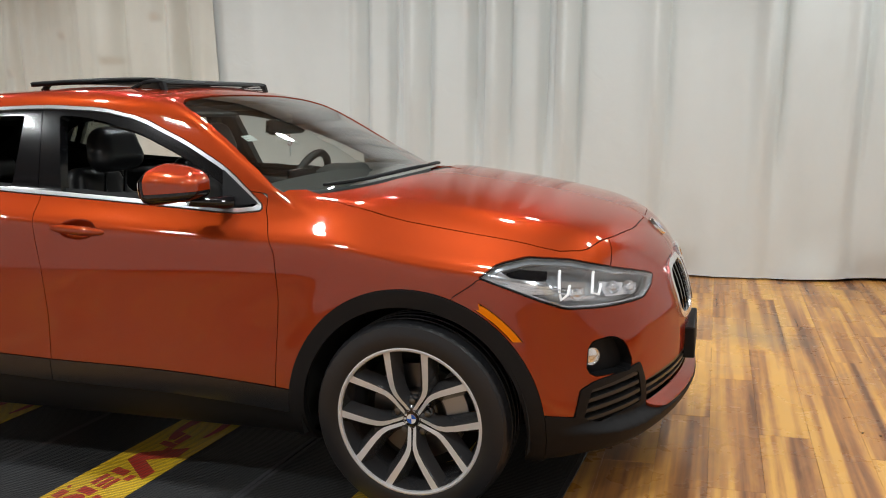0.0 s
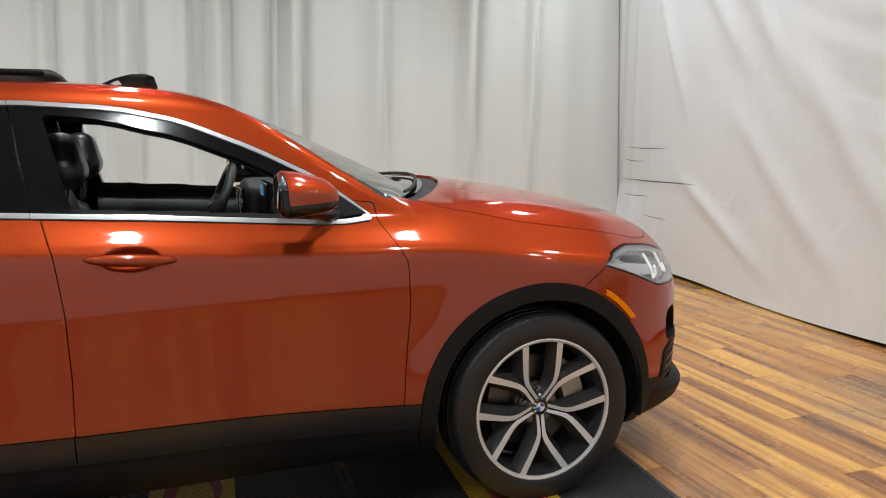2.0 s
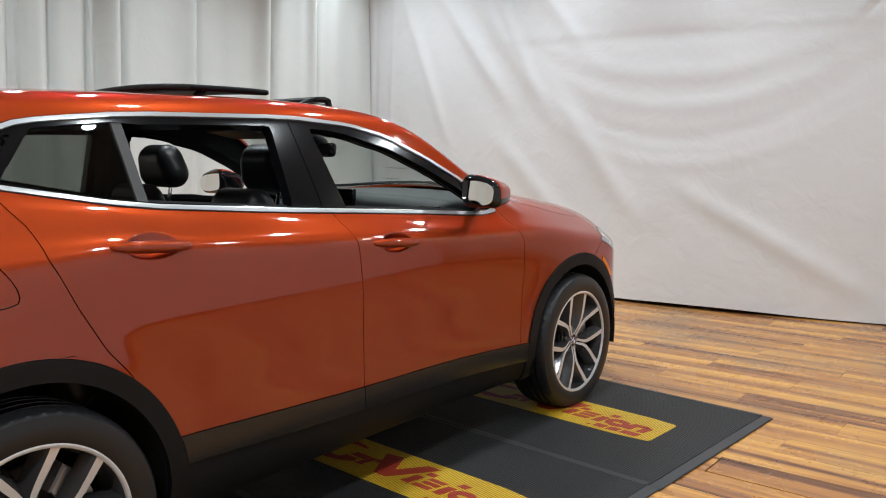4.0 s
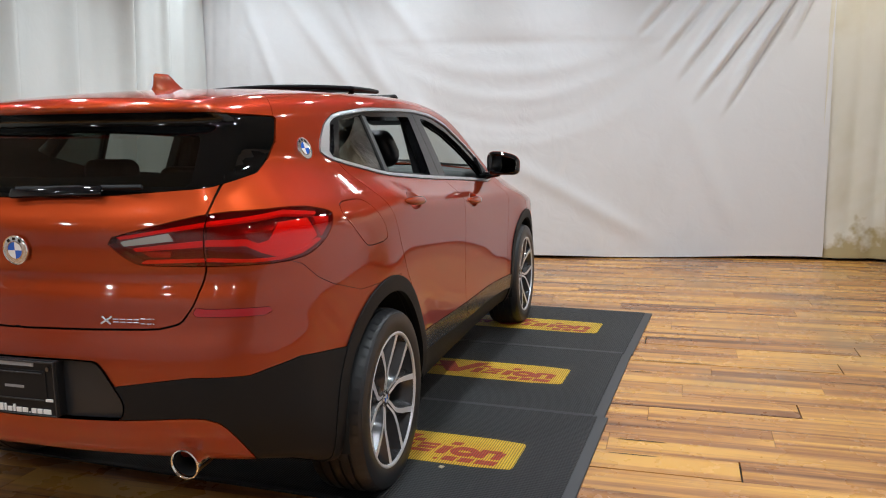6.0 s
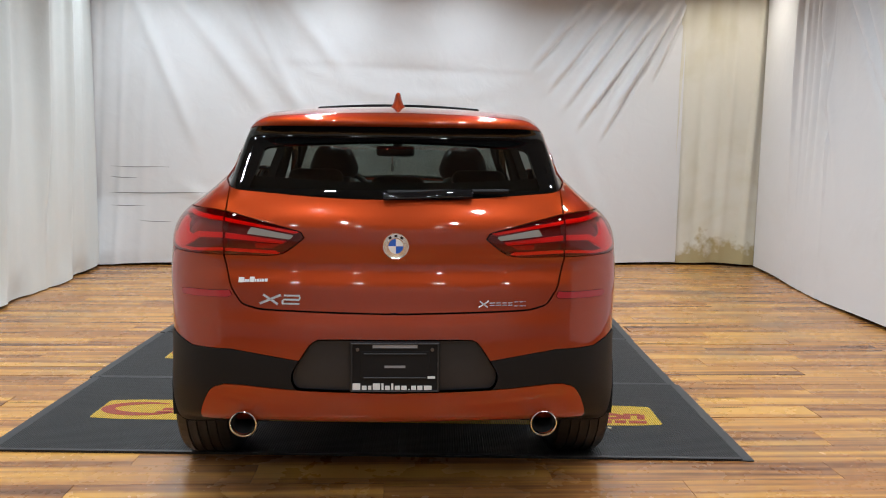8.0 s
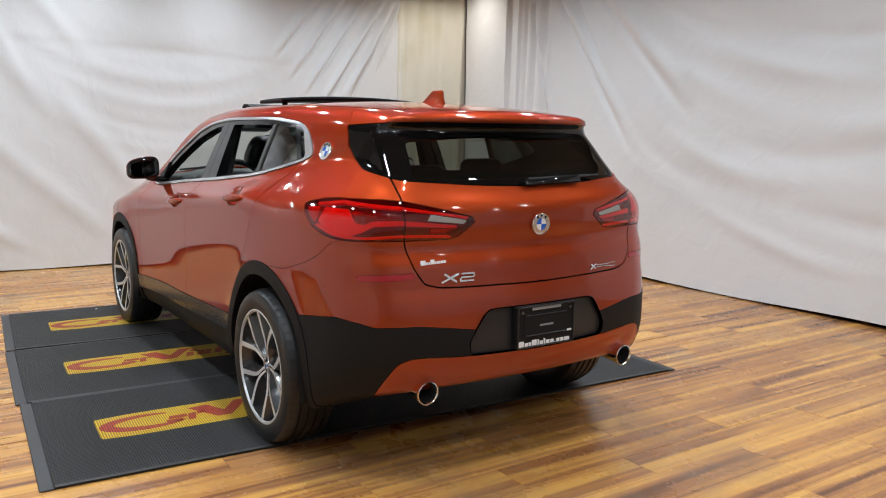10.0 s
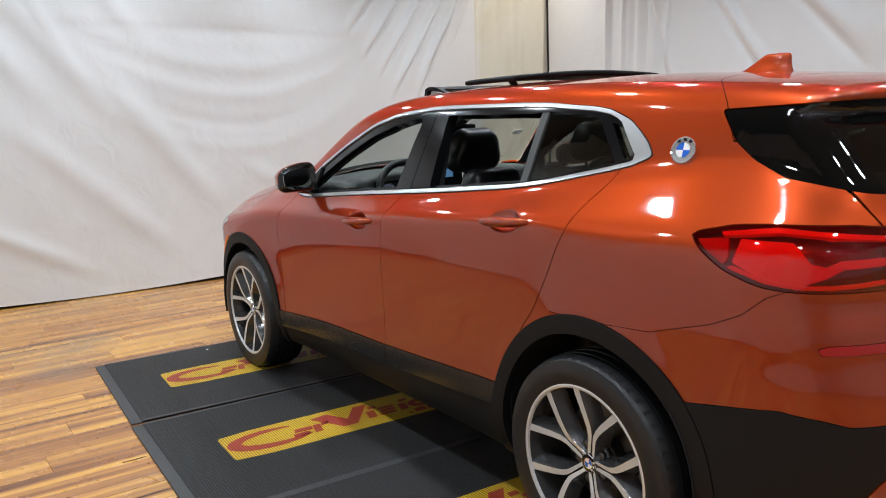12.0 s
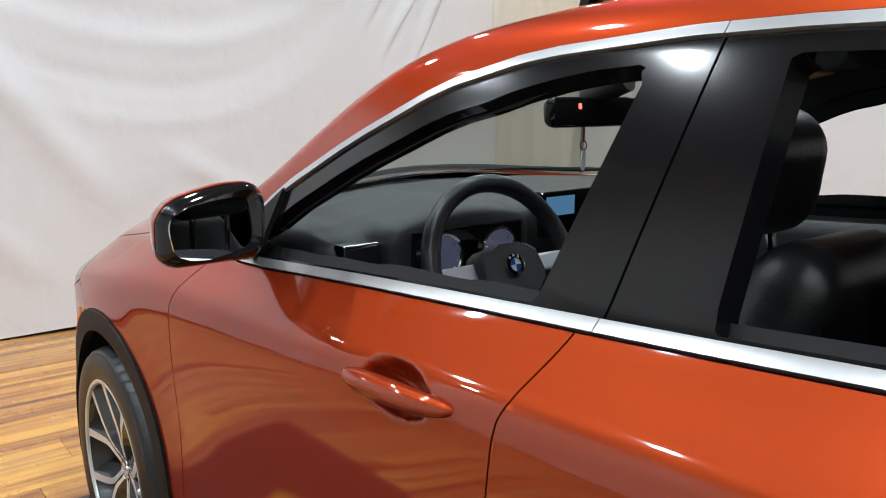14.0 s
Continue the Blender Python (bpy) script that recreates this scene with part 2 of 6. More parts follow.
def ramp(nt, fac, stops):
    r = nt.nodes.new("ShaderNodeValToRGB")
    e = r.color_ramp.elements
    while len(e) < len(stops):
        e.new(0.5)
    for q, (pos, col) in zip(e, stops):
        q.position, q.color = pos, (*col, 1)
    nt.links.new(fac, r.inputs[0])
    return r.outputs[0]


def mix(nt, fac, a, b, mode="MIX"):
    n = nt.nodes.new("ShaderNodeMix")
    n.data_type, n.blend_type = "RGBA", mode
    for k, v in ((0, fac), (6, a), (7, b)):
        if isinstance(v, (int, float)):
            n.inputs[k].default_value = v
        elif isinstance(v, tuple):
            n.inputs[k].default_value = (*v, 1)
        else:
            nt.links.new(v, n.inputs[k])
    return n.outputs[2]


def noise_node(nt, vec, scale, detail=3.0, rough=0.5, dist=0.0):
    n = nt.nodes.new("ShaderNodeTexNoise")
    n.inputs["Scale"].default_value, n.inputs["Detail"].default_value = scale, detail
    n.inputs["Roughness"].default_value, n.inputs["Distortion"].default_value = rough, dist
    nt.links.new(vec, n.inputs["Vector"])
    return n.outputs["Fac"]


def mapped(nt, kind, scale, shift=None):
    tc, mp = nt.nodes.new("ShaderNodeTexCoord"), nt.nodes.new("ShaderNodeMapping")
    mp.inputs["Scale"].default_value = scale
    nt.links.new(tc.outputs[kind], mp.inputs[0])
    if shift is not None:
        nt.links.new(shift, mp.inputs["Location"])
    return mp.outputs[0]


def wood_laminate():
    """Two printed strips to a board, streaked along the grain, worn grey in patches."""
    m = material("honey_wood_laminate", (0.4, 0.2, 0.06), 0.28)
    nt, b = nodes_of(m)
    info = nt.nodes.new("ShaderNodeObjectInfo")
    rnd = info.outputs["Random"]
    sh = nt.nodes.new("ShaderNodeCombineXYZ")
    nt.links.new(add_math(nt, "MULTIPLY", rnd, 37.0), sh.inputs[0])
    nt.links.new(add_math(nt, "MULTIPLY", rnd, 91.0), sh.inputs[1])
    tc = nt.nodes.new("ShaderNodeTexCoord")
    sep = nt.nodes.new("ShaderNodeSeparateXYZ")
    nt.links.new(tc.outputs["Object"], sep.inputs[0])
    streak = noise_node(nt, mapped(nt, "Object", (24.0, 0.5, 1.0), sh.outputs[0]), 1.0, 2.0, 0.5, 0.3)
    fine = noise_node(nt, mapped(nt, "Object", (130.0, 3.2, 1.0), sh.outputs[0]), 1.0, 4.0, 0.6, 0.4)
    curl = noise_node(nt, mapped(nt, "Object", (14.0, 4.0, 1.0), sh.outputs[0]), 1.0, 3.0, 0.6, 2.2)
    broad = noise_node(nt, mapped(nt, "Object", (9.0, 0.28, 1.0), sh.outputs[0]), 1.0, 2.0, 0.5, 0.5)
    tone = add_math(nt, "FRACT", add_math(nt, "MULTIPLY", rnd, 7.31), 0.0)
    v = add_math(nt, "ADD", add_math(nt, "MULTIPLY", streak, 1.05), add_math(nt, "MULTIPLY", tone, 0.12))
    v = add_math(nt, "ADD", v, add_math(nt, "SUBTRACT", add_math(nt, "MULTIPLY", broad, 1.0), 0.53))
    v = add_math(nt, "ADD", v, add_math(nt, "MULTIPLY", add_math(nt, "SUBTRACT", fine, 0.5), 0.16))
    v = add_math(nt, "ADD", v, add_math(nt, "MULTIPLY", add_math(nt, "SUBTRACT", curl, 0.5), 0.22))
    col = ramp(nt, v, [(0.26, (0.15, 0.056, 0.022)), (0.44, (0.33, 0.134, 0.046)), (0.58, (0.48, 0.212, 0.060)), (0.78, (0.70, 0.360, 0.085))])
    world = nt.nodes.new("ShaderNodeNewGeometry")
    dirt = noise_node(nt, world.outputs["Position"], 0.9, 4.0, 0.6)
    grey = ramp(nt, dirt, [(0.50, (0, 0, 0)), (0.68, (1, 1, 1))])
    col = mix(nt, add_math(nt, "MULTIPLY", grey, 0.45), col, (0.20, 0.16, 0.115))
    nt.links.new(col, b.inputs["Base Color"])
    rr = nt.nodes.new("ShaderNodeMapRange")
    rr.inputs["To Min"].default_value, rr.inputs["To Max"].default_value = 0.15, 0.40
    nt.links.new(noise_node(nt, world.outputs["Position"], 3.0, 4.0, 0.65), rr.inputs["Value"])
    nt.links.new(rr.outputs[0], b.inputs["Roughness"])
    k = nt.nodes.new("ShaderNodeBump")
    k.inputs["Strength"].default_value, k.inputs["Distance"].default_value = 0.12, 0.0008
    nt.links.new(fine, k.inputs["Height"])
    nt.links.new(k.outputs[0], b.inputs["Normal"])
    return m


def cloth(name, base, stain, amount, tide=None):
    m = material(name, base, 0.88, 0.0, Sheen_Weight=0.15)
    nt, b = nodes_of(m)
    g = nt.nodes.new("ShaderNodeNewGeometry")
    big = noise_node(nt, g.outputs["Position"], 0.8, 4.0, 0.6, 0.5)
    mask = ramp(nt, big, [(0.50, (0, 0, 0)), (0.75, (1, 1, 1))])
    col = mix(nt, add_math(nt, "MULTIPLY", mask, amount), base, stain)
    small = noise_node(nt, g.outputs["Position"], 6.0, 5.0, 0.7)
    col = mix(nt, add_math(nt, "MULTIPLY", small, 0.12), col, tuple(c * 0.8 for c in base))
    if tide:
        sep = nt.nodes.new("ShaderNodeSeparateXYZ")
        nt.links.new(g.outputs["Position"], sep.inputs[0])
        wet = add_math(nt, "ADD", sep.outputs[2], add_math(nt, "MULTIPLY", add_math(nt, "SUBTRACT", noise_node(nt, g.outputs["Position"], 2.2, 4.0, 0.65), 0.36), -1.3))
        col = mix(nt, ramp(nt, wet, [(0.0, (0.8, 0.8, 0.8)), (0.14, (0, 0, 0))]), col, tide)
    nt.links.new(col, b.inputs["Base Color"])
    weave = noise_node(nt, g.outputs["Position"], 55.0, 3.0, 0.6)
    soft = noise_node(nt, g.outputs["Position"], 4.5, 3.0, 0.5, 0.6)
    k = nt.nodes.new("ShaderNodeBump")
    k.inputs["Strength"].default_value, k.inputs["Distance"].default_value = 0.35, 0.02
    nt.links.new(add_math(nt, "ADD", soft, add_math(nt, "MULTIPLY", weave, 0.02)), k.inputs["Height"])
    nt.links.new(k.outputs[0], b.inputs["Normal"])
    return m


def ribbed(name, color, rough, pitch, depth):
    """Rubber with fine ribs and a dusty bloom; shade in the grooves is put into the colour."""
    m = material(name, color, rough)
    nt, b = nodes_of(m)
    w = nt.nodes.new("ShaderNodeTexWave")
    w.wave_type, w.bands_direction, w.wave_profile = "BANDS", "Y", "SIN"
    w.inputs["Scale"].default_value = 0.314 / pitch
    tc = nt.nodes.new("ShaderNodeTexCoord")
    nt.links.new(tc.outputs["Object"], w.inputs["Vector"])
    k = nt.nodes.new("ShaderNodeBump")
    k.inputs["Strength"].default_value, k.inputs["Distance"].default_value = 0.9, depth
    w2 = nt.nodes.new("ShaderNodeTexWave")
    w2.wave_type, w2.bands_direction, w2.wave_profile = "BANDS", "X", "SIN"
    w2.inputs["Scale"].default_value = 0.314 / (pitch * 1.3)
    nt.links.new(tc.outputs["Object"], w2.inputs["Vector"])
    nt.links.new(add_math(nt, "ADD", w.outputs["Fac"], add_math(nt, "MULTIPLY", w2.outputs["Fac"], 0.5)), k.inputs["Height"])
    nt.links.new(k.outputs[0], b.inputs["Normal"])
    n = noise_node(nt, tc.outputs["Object"], 2.2, 5.0, 0.65)
    dust = ramp(nt, n, [(0.4, (0, 0, 0)), (0.8, (1, 1, 1))])
    col = mix(nt, add_math(nt, "MULTIPLY", dust, 0.35), color, tuple(min(c * 1.6 + 0.006, 1) for c in color))
    # painted groove shade: the colour is multiplied down between the ribs
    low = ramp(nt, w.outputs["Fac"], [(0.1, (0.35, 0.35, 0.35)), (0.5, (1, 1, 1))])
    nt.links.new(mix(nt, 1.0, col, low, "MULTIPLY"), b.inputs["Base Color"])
    return m


WOOD = wood_laminate()
UNDER = material("dark_underlay", (0.012, 0.009, 0.007), 0.9)
CURTAIN = cloth("white_cotton_curtain", (0.73, 0.735, 0.75), (0.63, 0.625, 0.615), 0.5)
GREYISH = cloth("greyish_white_cotton_curtain", (0.675, 0.70, 0.685), (0.60, 0.615, 0.59), 0.5)
CREAM = cloth("cream_cotton_curtain", (0.64, 0.63, 0.57), (0.53, 0.50, 0.41), 0.5)
YELLOWED = cloth("yellowed_cotton_curtain", (0.72, 0.70, 0.62), (0.58, 0.53, 0.36), 0.7, (0.36, 0.27, 0.09))
CREASE_SHADE = material("painted_crease_shade", (0.05, 0.048, 0.045), 0.9)
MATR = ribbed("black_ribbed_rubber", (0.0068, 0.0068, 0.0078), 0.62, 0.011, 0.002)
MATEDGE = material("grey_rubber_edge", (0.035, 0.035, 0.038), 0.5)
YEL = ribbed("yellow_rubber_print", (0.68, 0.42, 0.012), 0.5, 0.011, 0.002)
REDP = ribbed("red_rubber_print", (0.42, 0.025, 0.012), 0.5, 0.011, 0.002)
CEILM = material("grey_ceiling_paint", (0.16, 0.16, 0.16), 0.9)
WALLM = material("pale_wall_paint", (0.62, 0.62, 0.62), 0.9)


def glass(name, tint, rough=0.0, power=3.0):
    """Thin glass: clear with a sharp sheen."""
    m = bpy.data.materials.new(name)
    m.use_nodes = True
    nt = m.node_tree
    nt.nodes.remove(nt.nodes["Principled BSDF"])
    t, g, mx, f = (nt.nodes.new(k) for k in ("ShaderNodeBsdfTransparent", "ShaderNodeBsdfGlossy", "ShaderNodeMixShader", "ShaderNodeLayerWeight"))
    t.inputs[0].default_value = (*tint, 1)
    g.inputs["Roughness"].default_value = rough
    f.inputs["Blend"].default_value = 0.5
    sheen = add_math(nt, "ADD", add_math(nt, "MULTIPLY", add_math(nt, "POWER", f.outputs["Facing"], power), 0.90), 0.07)
    nt.links.new(sheen, mx.inputs[0])
    nt.links.new(t.outputs[0], mx.inputs[1])
    nt.links.new(g.outputs[0], mx.inputs[2])
    nt.links.new(mx.outputs[0], nt.nodes["Material Output"].inputs[0])
    return m


CLEAR = glass("windscreen_glass", (0.80, 0.86, 0.82), 0.0, 2.1)
TINT = glass("tinted_glass", (0.165, 0.19, 0.172))
DOORTINT = glass("tinted_door_glass", (0.42, 0.45, 0.43))
LAMPGLASS = glass("clear_lamp_cover", (0.92, 0.93, 0.95))
REDGLASS = glass("red_lamp_cover", (0.92, 0.10, 0.08))
CHANNEL = material("grey_rubber_channel", (0.07, 0.07, 0.07), 0.6)
TRIMDARK = material("dark_cabin_lining", (0.012, 0.012, 0.013), 0.85)
CLADGLOSS = material("semi_gloss_black_cladding", (0.012, 0.012, 0.013), 0.22)
AMBER = material("amber_lens", (0.85, 0.22, 0.0), 0.35, 0.0, Specular_IOR_Level=0.2)
REDLENS = material("red_lens", (0.35, 0.01, 0.015), 0.12, 0.0, Coat_Weight=0.6)
BRIGHT = material("polished_chrome", (0.85, 0.85, 0.86), 0.06, 1.0)
RIMDARK = material("dark_grey_wheel_paint", (0.050, 0.050, 0.054), 0.22, 0.3, Coat_Weight=0.8, Coat_Roughness=0.05)
RIMCUT = material("machined_aluminium", (0.74, 0.76, 0.80), 0.30, 0.40)
STEEL = material("brake_steel", (0.16, 0.155, 0.15), 0.4, 1.0)
LEATHER = material("black_leather", (0.013, 0.013, 0.014), 0.36)
bump_on(LEATHER, 260, 0.25, 0.0008)
DASH = material("soft_black_dash", (0.028, 0.029, 0.030), 0.55)
bump_on(DASH, 500, 0.2, 0.0006)
BADGEB = material("badge_blue", (0.02, 0.12, 0.55), 0.2, 0.0, Coat_Weight=0.8)
BADGEW = material("badge_white", (0.8, 0.8, 0.8), 0.2, 0.0, Coat_Weight=0.8)
PAPER = material("tan_paper", (0.45, 0.36, 0.24), 0.8)
WHITEP = material("white_print", (0.75, 0.75, 0.75), 0.5)
GREYP = material("grey_print", (0.25, 0.25, 0.26), 0.5)
LAMPDARK = material("lamp_housing", (0.46, 0.48, 0.49), 0.14, 0.5)
CALIPER = material("cast_aluminium", (0.45, 0.45, 0.45), 0.45, 0.7)
LAMPSILVER = material("lamp_reflector", (0.85, 0.86, 0.88), 0.12, 0.8)
BLACKGLASS = material("black_printed_glass", (0.003, 0.003, 0.003), 0.02)
TAILBASE = material("dark_red_lamp_inside", (0.16, 0.008, 0.010), 0.25)
REVERSE = material("clear_reversing_lens", (0.33, 0.30, 0.28), 0.1, 0.2, Coat_Weight=0.8)
REDMID = material("red_lamp_inside", (0.45, 0.016, 0.018), 0.2)
SLATM = material("satin_black_slat", (0.03, 0.03, 0.032), 0.3)
MIRRORG = material("mirror_glass", (0.85, 0.86, 0.88), 0.01, 1.0)
TINROOF = material("black_roof_glass", (0.004, 0.004, 0.005), 0.4, 0.0, Specular_IOR_Level=0.12)
DARKCHROME = material("dark_chrome", (0.42, 0.42, 0.43), 0.12, 1.0)


def glow(name, color, strength, base=(0.5, 0.5, 0.5)):
    m = material(name, base, 0.3)
    b = m.node_tree.nodes["Principled BSDF"]
    b.inputs["Emission Color"].default_value = (*color, 1)
    b.inputs["Emission Strength"].default_value = strength
    return m


TAILGLOW = glow("lit_red_light_guide", (1.0, 0.03, 0.03), 0.11, (0.60, 0.02, 0.02))
DRL = glow("white_light_guide", (0.95, 0.97, 1.0), 0.5, (0.8, 0.8, 0.8))
SCREENM = glow("blue_display", (0.16, 0.42, 0.75), 0.32, (0.02, 0.02, 0.03))
DIALM = glow("dial_light", (0.5, 0.55, 0.9), 0.08, (0.01, 0.01, 0.012))
REDDOT = glow("red_indicator", (1.0, 0.05, 0.03), 3.0)


# ---- spotlight cans on the ceiling, one over each lamp ----
def spot_can(at):
    can = thing("ceiling_spotlight", "round dark spotlight can on the studio ceiling", "ceiling lamp", at, "ceiling spotlights")
    bm = bmesh.new()
    lathe(bm, [(0.0, 0.006), (0.088, 0.006), (0.092, 0.0), (0.100, 0.0), (0.100, 0.118), (0.0, 0.118)], 24)
    part("can", bm, CEILM, can, "", 40)
    bm = bmesh.new()
    lathe(bm, [(0.093, -0.004), (0.108, -0.004), (0.108, 0.012), (0.1005, 0.012), (0.1005, 0.001), (0.093, 0.001)], 24, None, True)
    part("trim_ring", bm, DARKCHROME, can, "metal trim ring", 40)
    return can


first_can = None
for lamp_ob in [o for o in scene.objects if o.type == "LIGHT"]:
    at = pose(lamp_ob.location.x, lamp_ob.location.y, CEIL - 0.118)
    if first_can is None:
        first_can = spot_can(at)
    else:
        copy_thing(first_can, at)


# ---- the studio: floor base, ceiling, closing walls ----
bm = bmesh.new()
box(bm, (-7.4, -4.6, -0.25), (5.2, 4.2, -0.012))
floor = tagged(part("floor", bm, UNDER, None), "honey-coloured wood laminate floor, worn and gapped in places", "floor", kind="structure")
bm = bmesh.new()
box(bm, (-7.4, -4.6, CEIL), (5.2, 4.2, CEIL + 0.1))
tagged(part("ceiling", bm, CEILM, None), "plain studio ceiling above the curtains", "ceiling", kind="structure")
for nm, lo, hi in (("wall_front", (5.0, -4.6, -0.012), (5.2, 4.2, CEIL)), ("wall_back", (-7.4, -4.6, -0.012), (-7.2, 4.2, CEIL)),
                   ("wall_left", (-7.2, 4.0, -0.012), (5.0, 4.2, CEIL)), ("wall_right", (-7.2, -4.6, -0.012), (5.0, -4.4, CEIL))):
    bm = bmesh.new()
    box(bm, lo, hi)
    tagged(part(nm, bm, WALLM, None), "plain pale wall behind the curtain", "wall", kind="structure")


# ---- curtains ----
def ridge(s, z, a, b, w, amp):
    """A fold that runs from a to b, fading at its ends."""
    dx, dz = b[0] - a[0], b[1] - a[1]
    l2 = dx * dx + dz * dz
    t = ((s - a[0]) * dx + (z - a[1]) * dz) / l2
    d = ((s - a[0]) * dz - (z - a[1]) * dx) / math.sqrt(l2)
    fade = np.clip(np.minimum(t + 0.15, 1.15 - t) / 0.45, 0, 1)
    return amp * np.exp(-(d / w) ** 2) * fade * fade * (3 - 2 * fade)


def pleat(s, z, a, b, w, amp):
    """A fold with the hollow that lies beside it."""
    dx, dz = b[0] - a[0], b[1] - a[1]
    ln = math.hypot(dx, dz)
    ox, oz = 1.5 * w * dz / ln, -1.5 * w * dx / ln
    if oz > 0:
        ox, oz = -ox, -oz
    return ridge(s, z, a, b, w, amp) - ridge(s, z, (a[0] + ox, a[1] + oz), (b[0] + ox, b[1] + oz), w * 0.6, amp * 0.9)


def waves(s, seed, pitch, amp):
    """Uneven hanging folds along s."""
    rng = np.random.RandomState(seed)
    k = np.arange(-60, 61) * pitch + rng.uniform(-0.35, 0.35, 121) * pitch
    h = rng.uniform(-1, 1, 121)
    w = pitch * rng.uniform(0.18, 0.45, 121)
    out = np.zeros_like(s)
    for c, a, b in zip(k, h, w):
        out += amp * a * np.exp(-((s - c) / b) ** 2)
    return out


def curtain(name, path, folds, mat, label, z0=0.022, z1=3.22, step=0.016):
    """A cloth along a plan line; folds(s, z) pushes it into the room, to the left of the line."""
    p = np.array(path, float)
    seg = np.hypot(*np.diff(p, axis=0).T)
    at = np.concatenate([[0], np.cumsum(seg)])
    fx, fy = curve(list(zip(at, p[:, 0])), 0.12), curve(list(zip(at, p[:, 1])), 0.12)
    s = np.linspace(0, at[-1], int(at[-1] / step))
    z = np.linspace(z0, z1, 140)
    S, Z = np.meshgrid(s, z, indexing="ij")
    e = 0.02
    tx, ty = fx(S + e) - fx(S - e), fy(S + e) - fy(S - e)
    ln = np.hypot(tx, ty)
    tx, ty = tx / ln, ty / ln
    nx, ny = -ty, tx
    d = folds(S, Z, fx(S), fy(S))
    V = np.stack([fx(S) + nx * d, fy(S) + ny * d, Z + 0.012 * np.sin(S * 2.3 + 1) * (Z < 0.05)], -1).reshape(-1, 3)
    ns, nz = S.shape
    i = (np.arange(ns - 1)[:, None] * nz + np.arange(nz - 1)[None]).ravel()
    T = np.concatenate([np.stack([i, i + nz, i + nz + 1], 1), np.stack([i, i + nz + 1, i + 1], 1)])
    sk = Skin(V, np.zeros_like(V), T).renormal()
    ob = new(name, mesh_of(name, sk.thick(0.003, True), mat))
    return tagged(ob, label, "curtain", kind="structure")


def folds_left(S, Z, X, Y):
    lean = 0.03 * (Z - 1.5)
    d = waves(S + lean, 3, 0.34, 0.042) * (0.5 + 0.3 * Z)
    for x, w, a in ((-0.62, 0.07, 0.035), (-0.28, 0.05, -0.04), (-0.08, 0.08, 0.045), (0.42, 0.055, -0.045), (0.60, 0.08, 0.04), (1.0, 0.05, -0.045), (1.16, 0.07, 0.05), (1.84, 0.07, 0.035), (2.62, 0.08, 0.04), (3.2, 0.06, 0.03)):
        q = X - x - 0.05 * (Z - 1.8)
        d += (2.6 * a * np.exp(-(q / (0.8 * w)) ** 2) - 1.6 * abs(a) * np.exp(-((q - 1.3 * w) / (0.45 * w)) ** 2)) * np.clip((Z - 0.3) / 1.2, 0.1, 1)
    # crumpled hem
    d += 0.04 * np.exp(-(Z / 0.16) ** 2) * np.sin(X * 7.0) * np.sin(X * 2.1 + 1)
    return d


def folds_front(S, Z, X, Y):
    d = waves(S, 5, 0.6, 0.006)
    # tight pleats gathered at the top corner
    for a, b, w, amp in (((-3.20, 2.95), (-2.85, 2.15), 0.028, 0.05), ((-3.10, 2.95), (-2.30, 1.55), 0.034, 0.06), ((-2.95, 2.95), (-2.05, 1.68), 0.036, 0.065), ((-2.70, 3.0), (-1.88, 1.88), 0.036, 0.06),
                         ((-2.42, 3.0), (-1.68, 2.05), 0.038, 0.05), ((-2.10, 3.0), (-1.45, 2.25), 0.038, 0.04), ((-2.85, 2.5), (-2.35, 1.75), 0.025, 0.035)):
        d += pleat(Y, Z, a, b, w, amp)
    # wide soft folds over the rest of the cloth
    for a, b, w, amp in (((2.5, 3.1), (1.45, 1.7), 0.09, 0.04), ((2.1, 3.1), (0.9, 1.5), 0.09, 0.03), ((2.9, 3.1), (2.2, 1.3), 0.07, 0.03), ((1.4, 3.1), (0.6, 2.1), 0.08, 0.025), ((1.75, 3.1), (1.15, 1.9), 0.06, 0.03),
                         ((2.4, 0.9), (1.2, 0.25), 0.07, 0.02), ((-0.2, 1.0), (-1.6, 0.2), 0.08, 0.018), ((1.0, 1.9), (0.1, 0.7), 0.10, 0.022), ((1.6, 1.4), (0.5, 0.35), 0.10, 0.02), ((-1.9, 1.5), (-2.4, 0.3), 0.10, 0.02)):
        d += ridge(Y, Z, a, b, w, amp)
    d += 0.6 * waves(S + 0.06 * Z, 31, 0.16, 0.03) * np.clip((Y - 2.55) / 0.5, 0, 1)
    # sagging swags between the hanging points
    for zc, k, w, amp in ((2.15, 0.16, 0.10, -0.028), (1.85, 0.20, 0.08, 0.026), (1.60, 0.24, 0.07, 0.022), (1.35, 0.30, 0.06, -0.016), (1.15, 0.26, 0.06, 0.014)):
        d += 0.4 * amp * np.exp(-((Z - zc - k * (Y + 0.25) ** 2) / w) ** 2) * np.exp(-((Y + 0.25) / 1.2) ** 2)
    # the folded band across the cloth
    d += 0.005 * np.tanh((Z - 2.18 - 0.02 * Y) / 0.025) * np.exp(-((Y + 0.4) / 2.2) ** 4)
    # a free flap stands out at the corner
    d += 0.10 * np.clip((Y - 2.25) / 0.9, 0, 1) ** 2 * np.clip((0.75 - Z) / 0.6, 0, 1)
    return d


